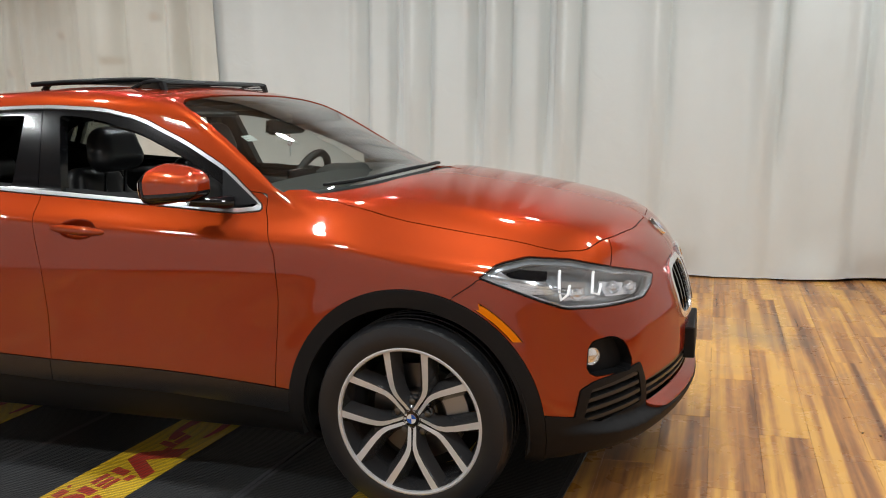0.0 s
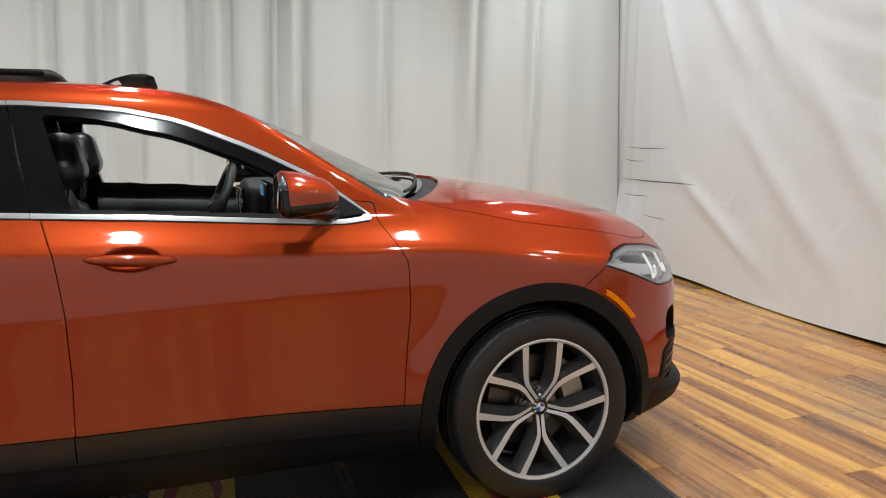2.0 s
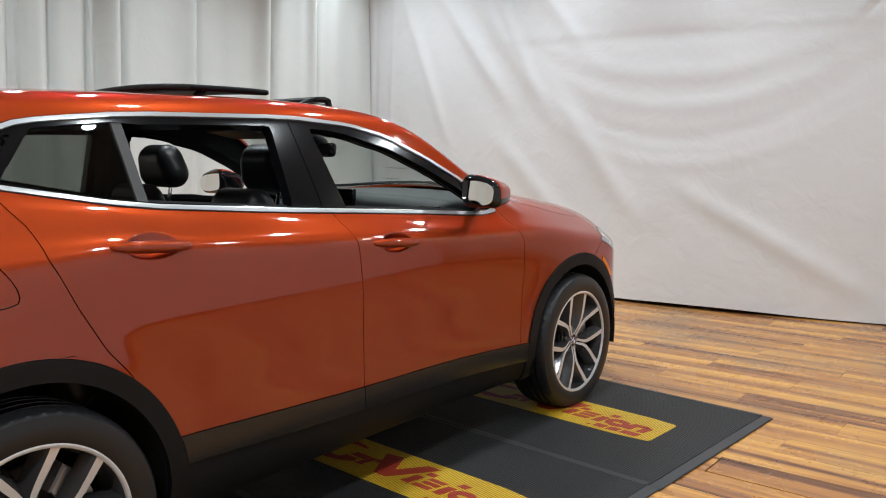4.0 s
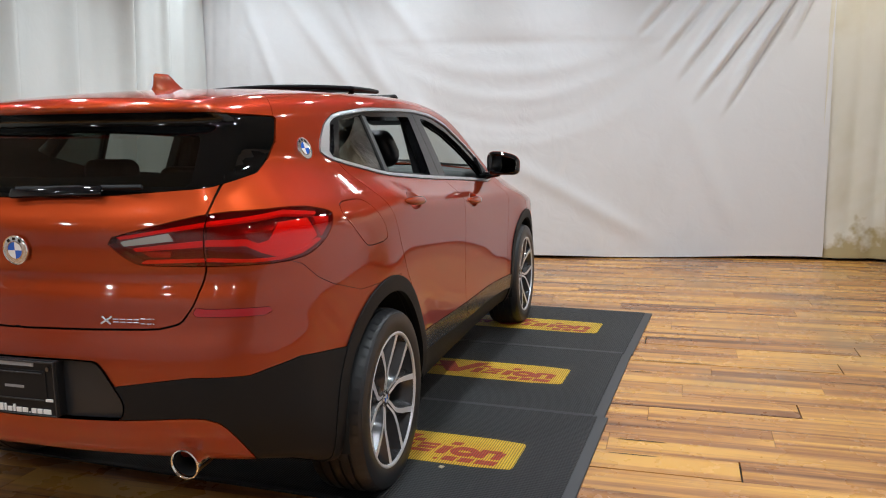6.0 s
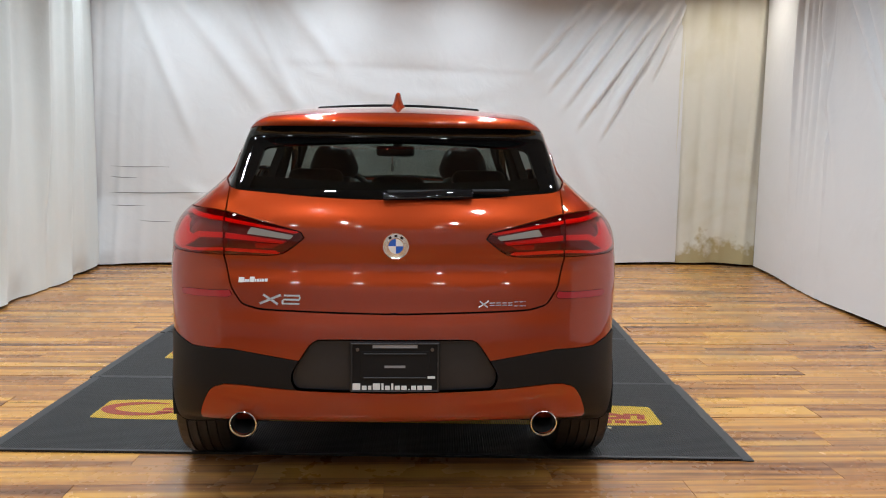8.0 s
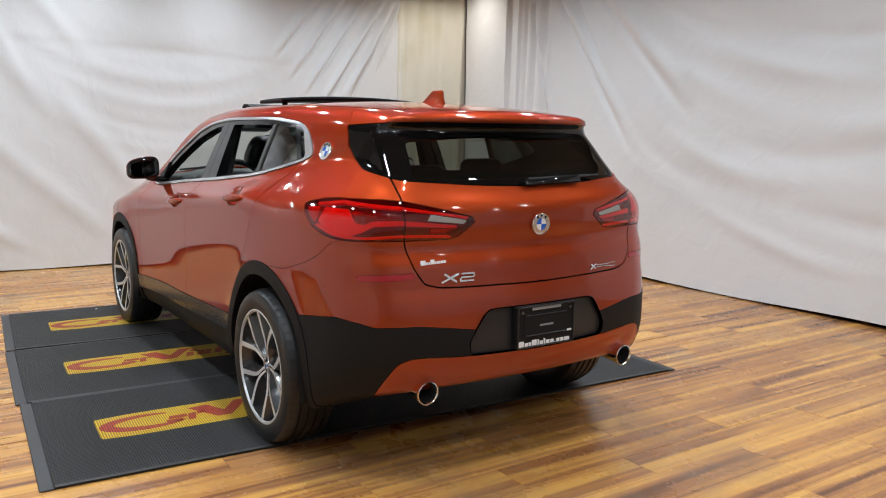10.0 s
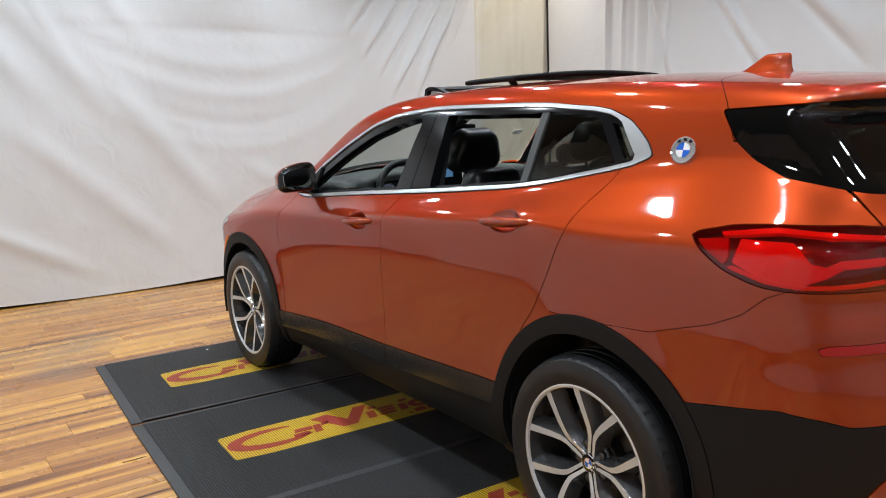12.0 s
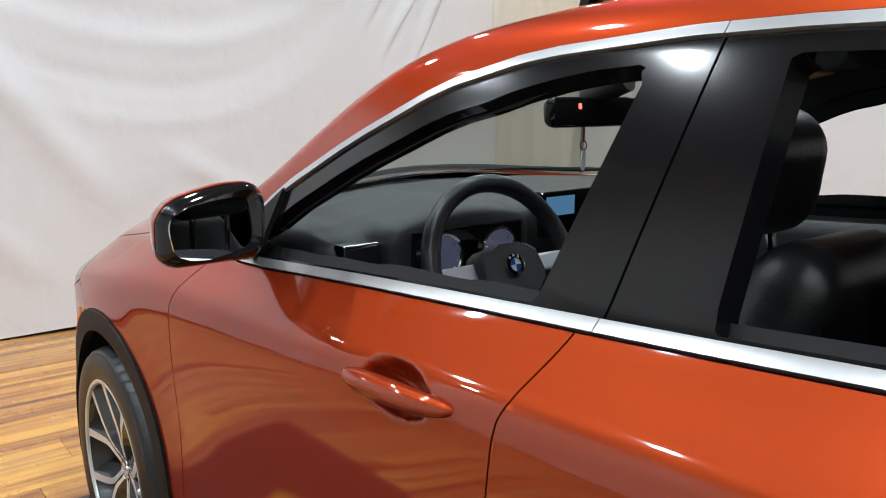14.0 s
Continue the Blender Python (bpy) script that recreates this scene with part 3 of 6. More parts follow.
def folds_right(S, Z, X, Y):
    d = waves(S, 7, 0.5, 0.005)
    for zc, w, amp in ((0.42, 0.05, 0.018), (0.70, 0.06, -0.02), (0.95, 0.06, 0.024), (1.22, 0.06, -0.02), (1.48, 0.07, 0.026), (1.80, 0.06, 0.03), (2.05, 0.05, -0.024), (2.35, 0.06, 0.028), (2.6, 0.05, 0.022)):
        d += 0.45 * amp * (1 + 0.7 * np.sin(3.1 * X + 9 * zc)) * np.exp(-((Z - zc - 0.16 * (X + 1.3) ** 2 - 0.05 * np.sin(2.3 * X + 5 * zc)) / (1.5 * w)) ** 2) * np.exp(-((X + 1.0) / 1.9) ** 4)
    for a, b, w, amp in (((2.2, 3.1), (0.9, 1.4), 0.06, 0.04), ((1.9, 3.1), (1.2, 2.0), 0.05, 0.035), ((2.6, 3.1), (2.0, 1.2), 0.06, 0.035), ((1.5, 3.0), (0.2, 1.7), 0.07, 0.03)):
        d += pleat(X, Z, a, b, w * 1.1, amp)
    d += (X > 2.2) * waves(S + 0.04 * Z, 13, 0.13, 0.075) * np.clip((Z - 0.6) / 1.5, 0.1, 1)
    return np.where((X > -0.5) & (X < 2.4), np.minimum(d, 0.07), d)


def folds_old(S, Z, X, Y):
    d = waves(S + 0.05 * Z, 9, 0.19, 0.085) + waves(S - 0.1 * Z, 19, 0.5, 0.05)
    for x, z, w in ((-3.07, 1.90, 0.10), (-3.62, 2.16, 0.08), (-4.35, 1.85, 0.09), (-2.55, 2.25, 0.07)):
        over = np.clip((Z - z) / 0.07, 0, 1)
        d += 0.03 * np.exp(-((X - x - 0.04 * (Z - z)) / w) ** 2) * over * np.clip(1.3 - (Z - z) / 0.9, 0.2, 1)
        d -= 0.03 * np.exp(-((X - x - 1.5 * w) / (0.5 * w)) ** 2) * np.clip((Z - 0.8) / 0.5, 0, 1)
    return d


def folds_corner(S, Z, X, Y):
    return waves(S + 0.03 * Z, 23, 0.17, 0.045) * np.clip((Z + 0.3) / 1.6, 0.3, 1) + 0.03 * np.sin(S * 11) * np.clip((0.4 - Z) / 0.4, 0, 1)


curtain("curtain_front", [(4.14, 3.34), (4.16, 2.9), (4.14, 2.4), (4.02, 1.2), (3.94, 0.1), (4.08, -0.9), (4.28, -1.8), (4.40, -2.7), (4.44, -3.23)][::-1], folds_front, CURTAIN, "white cloth backdrop with diagonal drapes and creases")
curtain("curtain_left_old", [(-4.6, 3.16), (-3.6, 3.14), (-2.6, 3.13), (-1.95, 3.15)][::-1], folds_old, CREAM, "cream cloth curtain hanging in close upright folds")
curtain("curtain_left", [(-2.3, 3.2), (0.0, 3.19), (2.0, 3.19), (3.2, 3.2), (4.0, 3.24), (4.12, 3.3)][::-1], folds_left, GREYISH, "greyish white hanging cloth curtain with upright folds")
curtain("curtain_right", [(4.18, -4.06), (3.4, -3.96), (2.6, -3.84), (1.94, -3.75), (0.49, -3.66), (-0.65, -3.66), (-1.7, -3.62), (-3.2, -3.6), (-4.6, -3.6)][::-1], folds_right, CURTAIN, "white cloth backdrop sagging in soft swags")
curtain("curtain_corner", [(4.46, -3.18), (4.44, -3.5), (4.36, -3.85), (4.24, -4.08)][::-1], folds_corner, YELLOWED, "yellowed cloth curtain with a stained hem")

# flat dark strips that paint in the shade of creases in the cloth
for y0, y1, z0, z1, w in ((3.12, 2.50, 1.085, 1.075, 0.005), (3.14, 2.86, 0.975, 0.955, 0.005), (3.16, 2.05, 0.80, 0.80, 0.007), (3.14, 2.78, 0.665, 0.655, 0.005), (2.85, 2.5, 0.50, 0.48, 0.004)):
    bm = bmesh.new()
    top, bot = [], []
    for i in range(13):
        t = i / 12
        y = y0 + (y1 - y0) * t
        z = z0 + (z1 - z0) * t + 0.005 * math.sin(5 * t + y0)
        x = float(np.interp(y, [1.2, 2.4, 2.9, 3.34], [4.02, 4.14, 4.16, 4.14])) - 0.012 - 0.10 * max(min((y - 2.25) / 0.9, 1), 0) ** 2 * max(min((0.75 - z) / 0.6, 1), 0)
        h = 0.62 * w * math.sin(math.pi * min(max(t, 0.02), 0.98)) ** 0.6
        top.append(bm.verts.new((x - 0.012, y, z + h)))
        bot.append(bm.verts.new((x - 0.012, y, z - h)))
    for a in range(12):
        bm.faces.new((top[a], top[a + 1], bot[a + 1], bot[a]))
    tagged(part("cloth_crease", bm, CREASE_SHADE, None), "dark strip painted as the shade of a crease in the white cloth", "crease", kind="structure")


# ---- three rubber mats with yellow print ----
def shape(bm, pts, m, h=0.0012):
    prism(bm, pts, 0.0, h, m)


def ring_shape(bm, cx, cy, rx, ry, w, a0, a1, m, taper=0.0):
    """A curved stroke; its middle is thicker where tapered."""
    n = 22
    for i in range(n):
        q = []
        for t in (i / n, (i + 1) / n):
            a = radians(a0 + (a1 - a0) * t)
            ww = w * (1 - taper * abs(2 * t - 1) ** 1.5)
            q.append(((cx + (rx - ww / 2) * math.cos(a), cy + (ry - ww / 2) * math.sin(a)), (cx + (rx + ww / 2) * math.cos(a), cy + (ry + ww / 2) * math.sin(a))))
        prism(bm, [q[0][0], q[0][1], q[1][1], q[1][0]], 0.0, 0.0012, m)


def slant(x, y, w, h, k=0.22):
    return [(x + k * y, y), (x + w + k * y, y), (x + w + k * (y + h), y + h), (x + k * (y + h), y + h)]


def floor_mat(cx, cy, rz, length, width=3.34):
    base = pose(cx, cy, 0.0, 0, 0, rz)
    bm = bmesh.new()
    box(bm, (-length / 2 + 0.004, -width / 2 + 0.05, 0.0006), (length / 2 - 0.004, width / 2 - 0.05, 0.011), None, 0.002, 1)
    mat = part("floor_mat", bm, MATR, None, "", m=base)
    tagged(mat, "black ribbed rubber mat with yellow and red print on wood floor", "mat", "mats under the car")
    for s in (1, -1):
        bm = bmesh.new()
        box(bm, (-length / 2, s * (width / 2 - 0.026) - 0.026, 0.0006), (length / 2, s * (width / 2 - 0.026) + 0.026, 0.0085), None, 0.003, 1)
        part("mat_edge", bm, MATEDGE, mat, "smooth grey ramped edge")
    for s in (1, -1):
        bm = bmesh.new()
        box(bm, (s * (length / 2 - 0.012) - 0.010, -width / 2 + 0.055, 0.010), (s * (length / 2 - 0.012) + 0.010, width / 2 - 0.055, 0.0128), None, 0.001, 1)
        part("mat_border", bm, MATEDGE, mat)
    bm = bmesh.new()
    out = soft_poly([(-0.152, -1.39), (0.152, -1.39), (0.152, 1.39), (-0.152, 1.39)], 2, 0.06)
    prism(bm, [tuple(p) for p in out], 0.011, 0.0122)
    part("yellow_print", bm, YEL, mat, "yellow printed field")
    # red marks, one at each end of the field: reading direction to -y, top to +x
    m = pose(0, 0, 0.0122, 0, 0, -90)
    for p0 in (0.0, 1.60):
        bm = bmesh.new()
        ring_shape(bm, p0 - 1.16, 0.006, 0.19, 0.085, 0.066, 62, 322, m, 0.8)
        part("red_print", bm, REDP, mat, "red printed crescent")
        v = [(p0 - 0.965, 0.095), (p0 - 0.875, 0.108), (p0 - 0.815, -0.005), (p0 - 0.735, 0.112), (p0 - 0.665, 0.112), (p0 - 0.795, -0.078), (p0 - 0.865, -0.078)]
        marks = [v, slant(p0 - 1.085, -0.062, 0.075, 0.036), slant(p0 - 1.075, -0.014, 0.085, 0.036), slant(p0 - 0.985, -0.062, 0.036, 0.084), slant(p0 - 0.945, 0.002, 0.035, 0.028),
                 slant(p0 - 0.715, -0.062, 0.042, 0.080), slant(p0 - 0.695, 0.040, 0.042, 0.030),
                 slant(p0 - 0.655, -0.062, 0.085, 0.026), slant(p0 - 0.645, -0.024, 0.080, 0.024), slant(p0 - 0.650, 0.010, 0.085, 0.022),
                 slant(p0 - 0.545, -0.062, 0.042, 0.080), slant(p0 - 0.525, 0.040, 0.042, 0.030),
                 slant(p0 - 0.375, -0.062, 0.038, 0.084), slant(p0 - 0.335, -0.004, 0.045, 0.026), slant(p0 - 0.305, -0.062, 0.038, 0.070)]
        for pts in marks:
            bm = bmesh.new()
            shape(bm, pts, m)
            part("red_print", bm, REDP, mat)
        bm = bmesh.new()
        ring_shape(bm, p0 - 0.438, -0.020, 0.046, 0.030, 0.034, 0, 360, m)
        part("red_print", bm, REDP, mat)
        for x, w in ((p0 - 0.52, 0.018), (p0 - 0.485, 0.055), (p0 - 0.415, 0.055), (p0 - 0.345, 0.085)):
            bm = bmesh.new()
            shape(bm, slant(x, -0.122, w, 0.014 if w < 0.03 else 0.040), m)
            part("red_print", bm, REDP, mat)
    return mat


floor_mat(1.290, -0.02, -3.8, 1.10)
floor_mat(0.180, 0.052, -3.0, 1.105)
floor_mat(-0.929, 0.091, -2.8, 1.13)


# ---- the car's outer form: x forward, y to its left, ground at 0 ----
AX = 1.335          # axles at +-AX
HUB = 0.335         # wheel centre height
ZS = curve([(-2.3, 1.21), (-2.0, 1.235), (-1.7, 1.245), (-1.45, 1.225), (-1.2, 1.18), (-0.94, 1.145), (-0.46, 1.105), (-0.2, 1.087), (0.15, 1.06), (0.45, 1.035),
            (0.8, 1.02), (1.0, 1.015), (1.2, 0.99), (1.4, 0.955), (1.7, 0.91), (1.9, 0.86), (2.05, 0.80), (2.2, 0.74)], 0.08)
YG = curve([(-2.3, 0.52), (-2.0, 0.57), (-1.7, 0.622), (-1.45, 0.662), (-1.2, 0.70), (-1.0, 0.725), (-0.6, 0.745), (0.0, 0.755), (0.8, 0.765), (1.2, 0.755), (1.6, 0.73), (1.9, 0.68), (2.2, 0.6)], 0.1)
WX = curve([(-2.3, 0.70), (-2.1, 0.765), (-1.9, 0.825), (-1.7, 0.858), (-1.335, 0.878), (-0.9, 0.868), (-0.3, 0.858), (0.4, 0.858), (0.95, 0.868), (1.335, 0.878),
              (1.6, 0.87), (1.8, 0.848), (2.0, 0.80), (2.2, 0.74)], 0.09)
BH = curve([(-0.5, 1.0), (-0.2, 1.0), (-0.14, 0.995), (-0.108, 0.97), (-0.085, 0.89), (-0.045, 0.47), (0.0, 0.0), (0.06, -0.6)], 0.011)
TUCK = curve([(0.1, -0.16), (0.2, -0.075), (0.27, -0.03), (0.34, -0.008), (0.44, -0.001), (0.52, -0.004), (0.63, -0.007), (0.74, -0.004), (0.86, 0.0), (1.3, 0.0)], 0.025)
ZC = curve([(-2.3, 1.25), (-1.3, 1.26), (-0.94, 1.19), (-0.46, 1.14), (0.0, 1.105), (0.4, 1.075), (0.75, 1.072), (0.95, 1.108), (1.15, 1.112), (1.4, 1.079), (1.6, 1.042), (1.8, 0.995), (1.95, 0.945),
            (2.05, 0.895), (2.12, 0.835), (2.18, 0.75), (2.3, 0.5)], 0.04)
ROOF = curve([(-2.3, 1.395), (-1.95, 1.443), (-1.7, 1.474), (-1.3, 1.501), (-0.9, 1.514), (-0.4, 1.515), (0.0, 1.501), (0.2, 1.477), (0.37, 1.435), (0.6, 1.348), (0.9, 1.205),
              (1.15, 1.07), (1.4, 0.92)], 0.05)
XF = curve([(0.1, 2.08), (0.25, 2.14), (0.35, 2.178), (0.45, 2.19), (0.6, 2.19), (0.72, 2.186), (0.82, 2.172), (0.9, 2.148), (1.1, 2.03)], 0.02)
XR = curve([(0.1, -2.0), (0.3, -2.09), (0.4, -2.15), (0.5, -2.185), (0.62, -2.19), (0.72, -2.185), (0.77, -2.168), (0.85, -2.162), (0.872, -2.157), (0.898, -2.141), (0.93, -2.134), (0.99, -2.148), (1.05, -2.148), (1.1, -2.125), (1.15, -2.085), (1.2, -2.02), (1.3, -1.88)], 0.018)
XG = curve([(1.0, -2.10), (1.1, -2.10), (1.15, -2.095), (1.25, -2.012), (1.345, -1.925), (1.375, -1.9), (1.39, -1.925), (1.402, -1.955), (1.42, -1.965), (1.44, -1.955), (1.48, -1.9)], 0.012)
ZB = curve([(-2.3, 0.40), (-2.1, 0.375), (-1.9, 0.33), (-1.7, 0.24), (-1.0, 0.22), (1.6, 0.215), (1.75, 0.190), (1.9, 0.222), (2.2, 0.250)], 0.05)


def car_field(x, y, z):
    """Below zero inside the body."""
    ay = np.sqrt(y * y + 1e-5)
    h = z - ZS(x)
    yg = YG(x)
    wl = WX(x) + TUCK(z)
    # flares round the wheels
    for ax in (AX, -AX):
        r = np.hypot(x - ax, z - HUB)
        wl = wl + 0.008 * np.exp(-((r - 0.42) / 0.085) ** 2)
    stretch = np.clip((-0.95 - x) / 0.6, 0, 1)
    stretch = stretch * stretch * (3 - 2 * stretch)
    lean = np.clip((-1.05 - x) / 0.7, 0, 1)
    wl = wl - 0.03 * lean * np.clip((z - 0.82) / 0.33, 0, 1.3) ** 2
    side = ay - (yg + (wl - yg) * BH(h / (1 + 1.0 * stretch)))
    top = z - (ZC(x) - 0.14 * y * y * np.clip((x - 0.7) / 0.4, 0, 1))
    front = x - (XF(z) - 0.35 * y * y - 0.10 * y ** 4)
    rear = (XR(z) + 0.16 * y * y + 0.10 * y ** 4) - x
    low = smax(side, top, 0.05)
    low = smax(low, front, 0.20)
    low = smax(low, rear, 0.17)
    low = smax(low, ZB(x) - z, 0.03)
    ws = np.clip((x - 0.05) / 0.5, 0, 1)
    ws = ws * ws * (3 - 2 * ws)
    wrap = np.clip((x - 0.28) / 0.45, 0, 1)
    wrap = 0.12 + 0.23 * wrap * wrap * (3 - 2 * wrap)
    gtop = z - (ROOF(x + ws * (0.046 + wrap * y * y)) - 0.10 * y * y * (1 - 0.7 * ws))
    gside = ay - (yg - 0.36 * h - 0.12 * h * h)
    grear = (XG(z) + 0.22 * y * y + 0.1 * y ** 4) - x
    g = smax(gside, gtop, 0.075 - 0.045 * ws)
    g = smax(g, grear, 0.06)
    g = smax(g, 0.9 - z, 0.01)
    return smin(low, g, 0.025)


def surface_of(field, lo, hi, step):
    """The zero surface of a field as a skin."""
    ax = [np.arange(a, b + step, step) for a, b in zip(lo, hi)]
    nx, ny, nz = map(len, ax)
    f = np.empty((nx, ny, nz))
    Y, Z = np.meshgrid(ax[1], ax[2], indexing="ij")
    for i, xv in enumerate(ax[0]):
        f[i] = field(np.full_like(Y, xv), Y, Z)
    s = f < 0
    pos, cnt = np.zeros((nx - 1, ny - 1, nz - 1, 3)), np.zeros((nx - 1, ny - 1, nz - 1))
    corner = [(a, b, c) for a in (0, 1) for b in (0, 1) for c in (0, 1)]

    def sub(arr, o):
        return arr[o[0]:nx - 1 + o[0], o[1]:ny - 1 + o[1], o[2]:nz - 1 + o[2]]
    for p in corner:
        for k in range(3):
            if p[k]:
                continue
            q = tuple(v + (i == k) for i, v in enumerate(p))
            m = sub(s, p) != sub(s, q)
            fp, fq = sub(f, p)[m], sub(f, q)[m]
            o = np.tile(np.array(p, float), (len(fp), 1))
            o[:, k] += fp / (fp - fq)
            pos[m] += o
            cnt[m] += 1
    cells = np.argwhere(cnt > 0)
    idx = np.full(cnt.shape, -1)
    idx[cnt > 0] = np.arange(len(cells))
    V = np.array(lo) + (cells + pos[cnt > 0] / cnt[cnt > 0][:, None]) * step
    tris = []
    for k in range(3):
        u, v = (k + 1) % 3, (k + 2) % 3
        a = [slice(None)] * 3
        b = [slice(None)] * 3
        a[k], b[k] = slice(0, -1), slice(1, None)
        ea = np.argwhere(s[tuple(a)] != s[tuple(b)])
        ok = (ea[:, u] > 0) & (ea[:, v] > 0) & (ea[:, u] < f.shape[u] - 1) & (ea[:, v] < f.shape[v] - 1)
        ea = ea[ok]
        flip = s[tuple(ea.T)]
        q = []
        for du, dv in ((-1, -1), (0, -1), (0, 0), (-1, 0)):
            c = ea.copy()
            c[:, u] += du
            c[:, v] += dv
            q.append(idx[tuple(c.T)])
        q = np.stack(q, 1)
        q[~flip] = q[~flip][:, ::-1]
        tris += [q[:, [0, 1, 2]], q[:, [0, 2, 3]]]
    T = np.concatenate(tris)

    def grad(P, e=0.004):
        g = np.empty_like(P)
        for k in range(3):
            d = np.zeros(3)
            d[k] = e
            g[:, k] = (field(*(P + d).T) - field(*(P - d).T)) / (2 * e)
        return g
    for _ in range(4):
        g = grad(V)
        V = V - np.clip(field(*V.T), -step, step)[:, None] * g / np.maximum((g * g).sum(1), 0.05)[:, None]
    N = grad(V)
    N /= np.linalg.norm(N, axis=1)[:, None]
    return Skin(V, N, T)


body = surface_of(car_field, (-2.32, -1.01, 0.11), (2.30, 1.01, 1.60), 0.02)
car = thing("car", "copper-orange compact crossover car with open sunroof on black mats", "car")


# ---- the body cut into its panels ----
def arc_front(x, y):
    return np.arctan2(np.abs(y), np.maximum(x - 1.3, 1e-3)) * 0.85


def arc_rear(x, y):
    return np.arctan2(np.abs(y), np.maximum(-1.3 - x, 1e-3)) * 0.85


def deg(pts):
    """Outlines round the ends: degrees round the corner and height."""
    return [(radians(a) * 0.85, z) for a, z in pts]


def f_poly(pts, guard=1.3, rounds=1, cut=0.18):
    q = soft_poly(deg(pts), rounds, cut)
    return lambda x, y, z: np.maximum(poly_sd(arc_front(x, y), z, q), guard - x)


def r_poly(pts, guard=1.3, rounds=1, cut=0.18):
    q = soft_poly(deg(pts), rounds, cut)
    return lambda x, y, z: np.maximum(poly_sd(arc_rear(x, y), z, q), guard + x)


def s_poly(pts, rounds=1, cut=0.12, ymin=0.4):
    q = soft_poly(pts, rounds, cut)
    return lambda x, y, z: np.maximum(poly_sd(x, z, q), ymin - np.abs(y))


class Shell:
    rest = body


def take(fn, gap=0.0016, right=False):
    """Cuts a region out of what is left of the body, with a gap round it."""
    d = fn(*Shell.rest.V.T)
    if right:
        d = np.maximum(d, Shell.rest.V[:, 1])
    got = Shell.rest.clip(d + gap)
    Shell.rest = Shell.rest.clip(gap - d)
    return got


def both(skin):
    """The left and the right half."""
    return [h for h in (skin.clip(-skin.V[:, 1]), skin.clip(skin.V[:, 1])) if len(h.T)]


def sub(skin, fn):
    return skin.clip(fn(*skin.V.T))


def wheel_r(x, z):
    return np.minimum(np.hypot(x - AX, z - HUB), np.hypot(x + AX + 0.008, z - HUB - 0.022))


# wheel openings
take(lambda x, y, z: np.maximum(wheel_r(x, z) - 0.388, 0.5 - np.abs(y)), 0)

# side windows: bright surround, black seals and pillars, tinted rear glass
DLO = [(0.80, 1.022), (0.617, 1.168), (0.423, 1.270), (0.206, 1.363), (0.015, 1.406), (-0.281, 1.429), (-0.895, 1.427), (-1.20, 1.402), (-1.305, 1.363), (-1.385, 1.300),
       (-1.415, 1.256), (-1.333, 1.222), (-0.937, 1.145), (-0.458, 1.101), (0.15, 1.055), (0.668, 1.011)]
dlo = s_poly(DLO, 1, 0.15)
window = take(dlo)


def quarter_line(x, z):
    """Below zero behind the small rear glass."""
    return x - (-1.238 - (1.395 - z) * 0.82)


def chrome_d(x, y, z):
    d = dlo(x, y, z)
    wide = 0.016 - 0.002 * np.clip((z - 1.10 - (0.2 - x) * 0.02) / 0.05, 0, 1)
    return np.minimum(-wide - d, np.maximum(quarter_line(x, z), d))


bright = sub(window, chrome_d)
inner = sub(window, lambda x, y, z: -chrome_d(x, y, z) + 0.001)


def bar(x, z, x0, z0, x1, z1, w):
    e = np.hypot(x1 - x0, z1 - z0)
    return np.abs((x - x0) * (z1 - z0) - (z - z0) * (x1 - x0)) / e - w


def seal_d(x, y, z):
    """The black frame: round the edge, the middle pillar and the bar of the rear door."""
    d = dlo(x, y, z)
    belt = 1.068 - 0.088 * x
    high = np.clip((z - belt - 0.035) / 0.05, 0, 1) * np.clip((x + 1.0) / 0.15, 0.35, 1)
    edge = -0.021 - (0.016 + 0.016 * np.clip((x + 0.1) / 0.2, 0, 1)) * high - d
    pillar = np.maximum(x - (-0.118 - (z - 1.10) * 0.245), (-0.362 - x))
    return np.minimum(np.minimum(edge, pillar), bar(x, z, -1.18, 1.39, -1.30, 1.235, 0.016))


seal = sub(inner, seal_d)
panes = sub(inner, lambda x, y, z: -seal_d(x, y, z))
rear_pane = sub(panes, lambda x, y, z: np.maximum(x - (-0.893 - (z - 1.18) * 0.09), -(x - (-1.18 - (1.39 - z) * 0.774))))
quarter_pane = sub(panes, lambda x, y, z: x - (-1.18 - (1.39 - z) * 0.774))

for h in both(bright):
    # the bright surround is jointed at the middle pillar
    for k in (1, -1):
        skin_part("window_trim", sub(h, lambda x, y, z: k * (x - (-0.226 - (z - 1.086) * 0.16)) + 0.0008).moved(0.004).thick(0.012), CHROME, car, "satin aluminium window surround")
for h in both(seal):
    for k in (1, -1):
        skin_part("window_frame", sub(h, lambda x, y, z: k * (x - (-0.226 - (z - 1.086) * 0.16)) + 0.002).moved(-0.003).thick(0.042), PILLAR, car, "scuffed black window frame and pillar cover")
for h in both(rear_pane):
    skin_part("rear_door_glass", h.moved(-0.012).thick(0.005, True), DOORTINT, car, "dark tinted glass, half opened")
edge_bar = sub(panes, lambda x, y, z: np.abs(x - (-0.905 - (z - 1.18) * 0.09)) - 0.016)
for h in both(edge_bar):
    skin_part("glass_channel", h.moved(-0.005).thick(0.02), CHANNEL, car, "grey rubber guide at the glass edge")
for h in both(quarter_pane):
    skin_part("quarter_glass", h.moved(-0.010).thick(0.004, True), DOORTINT, car, "dark tinted glass")

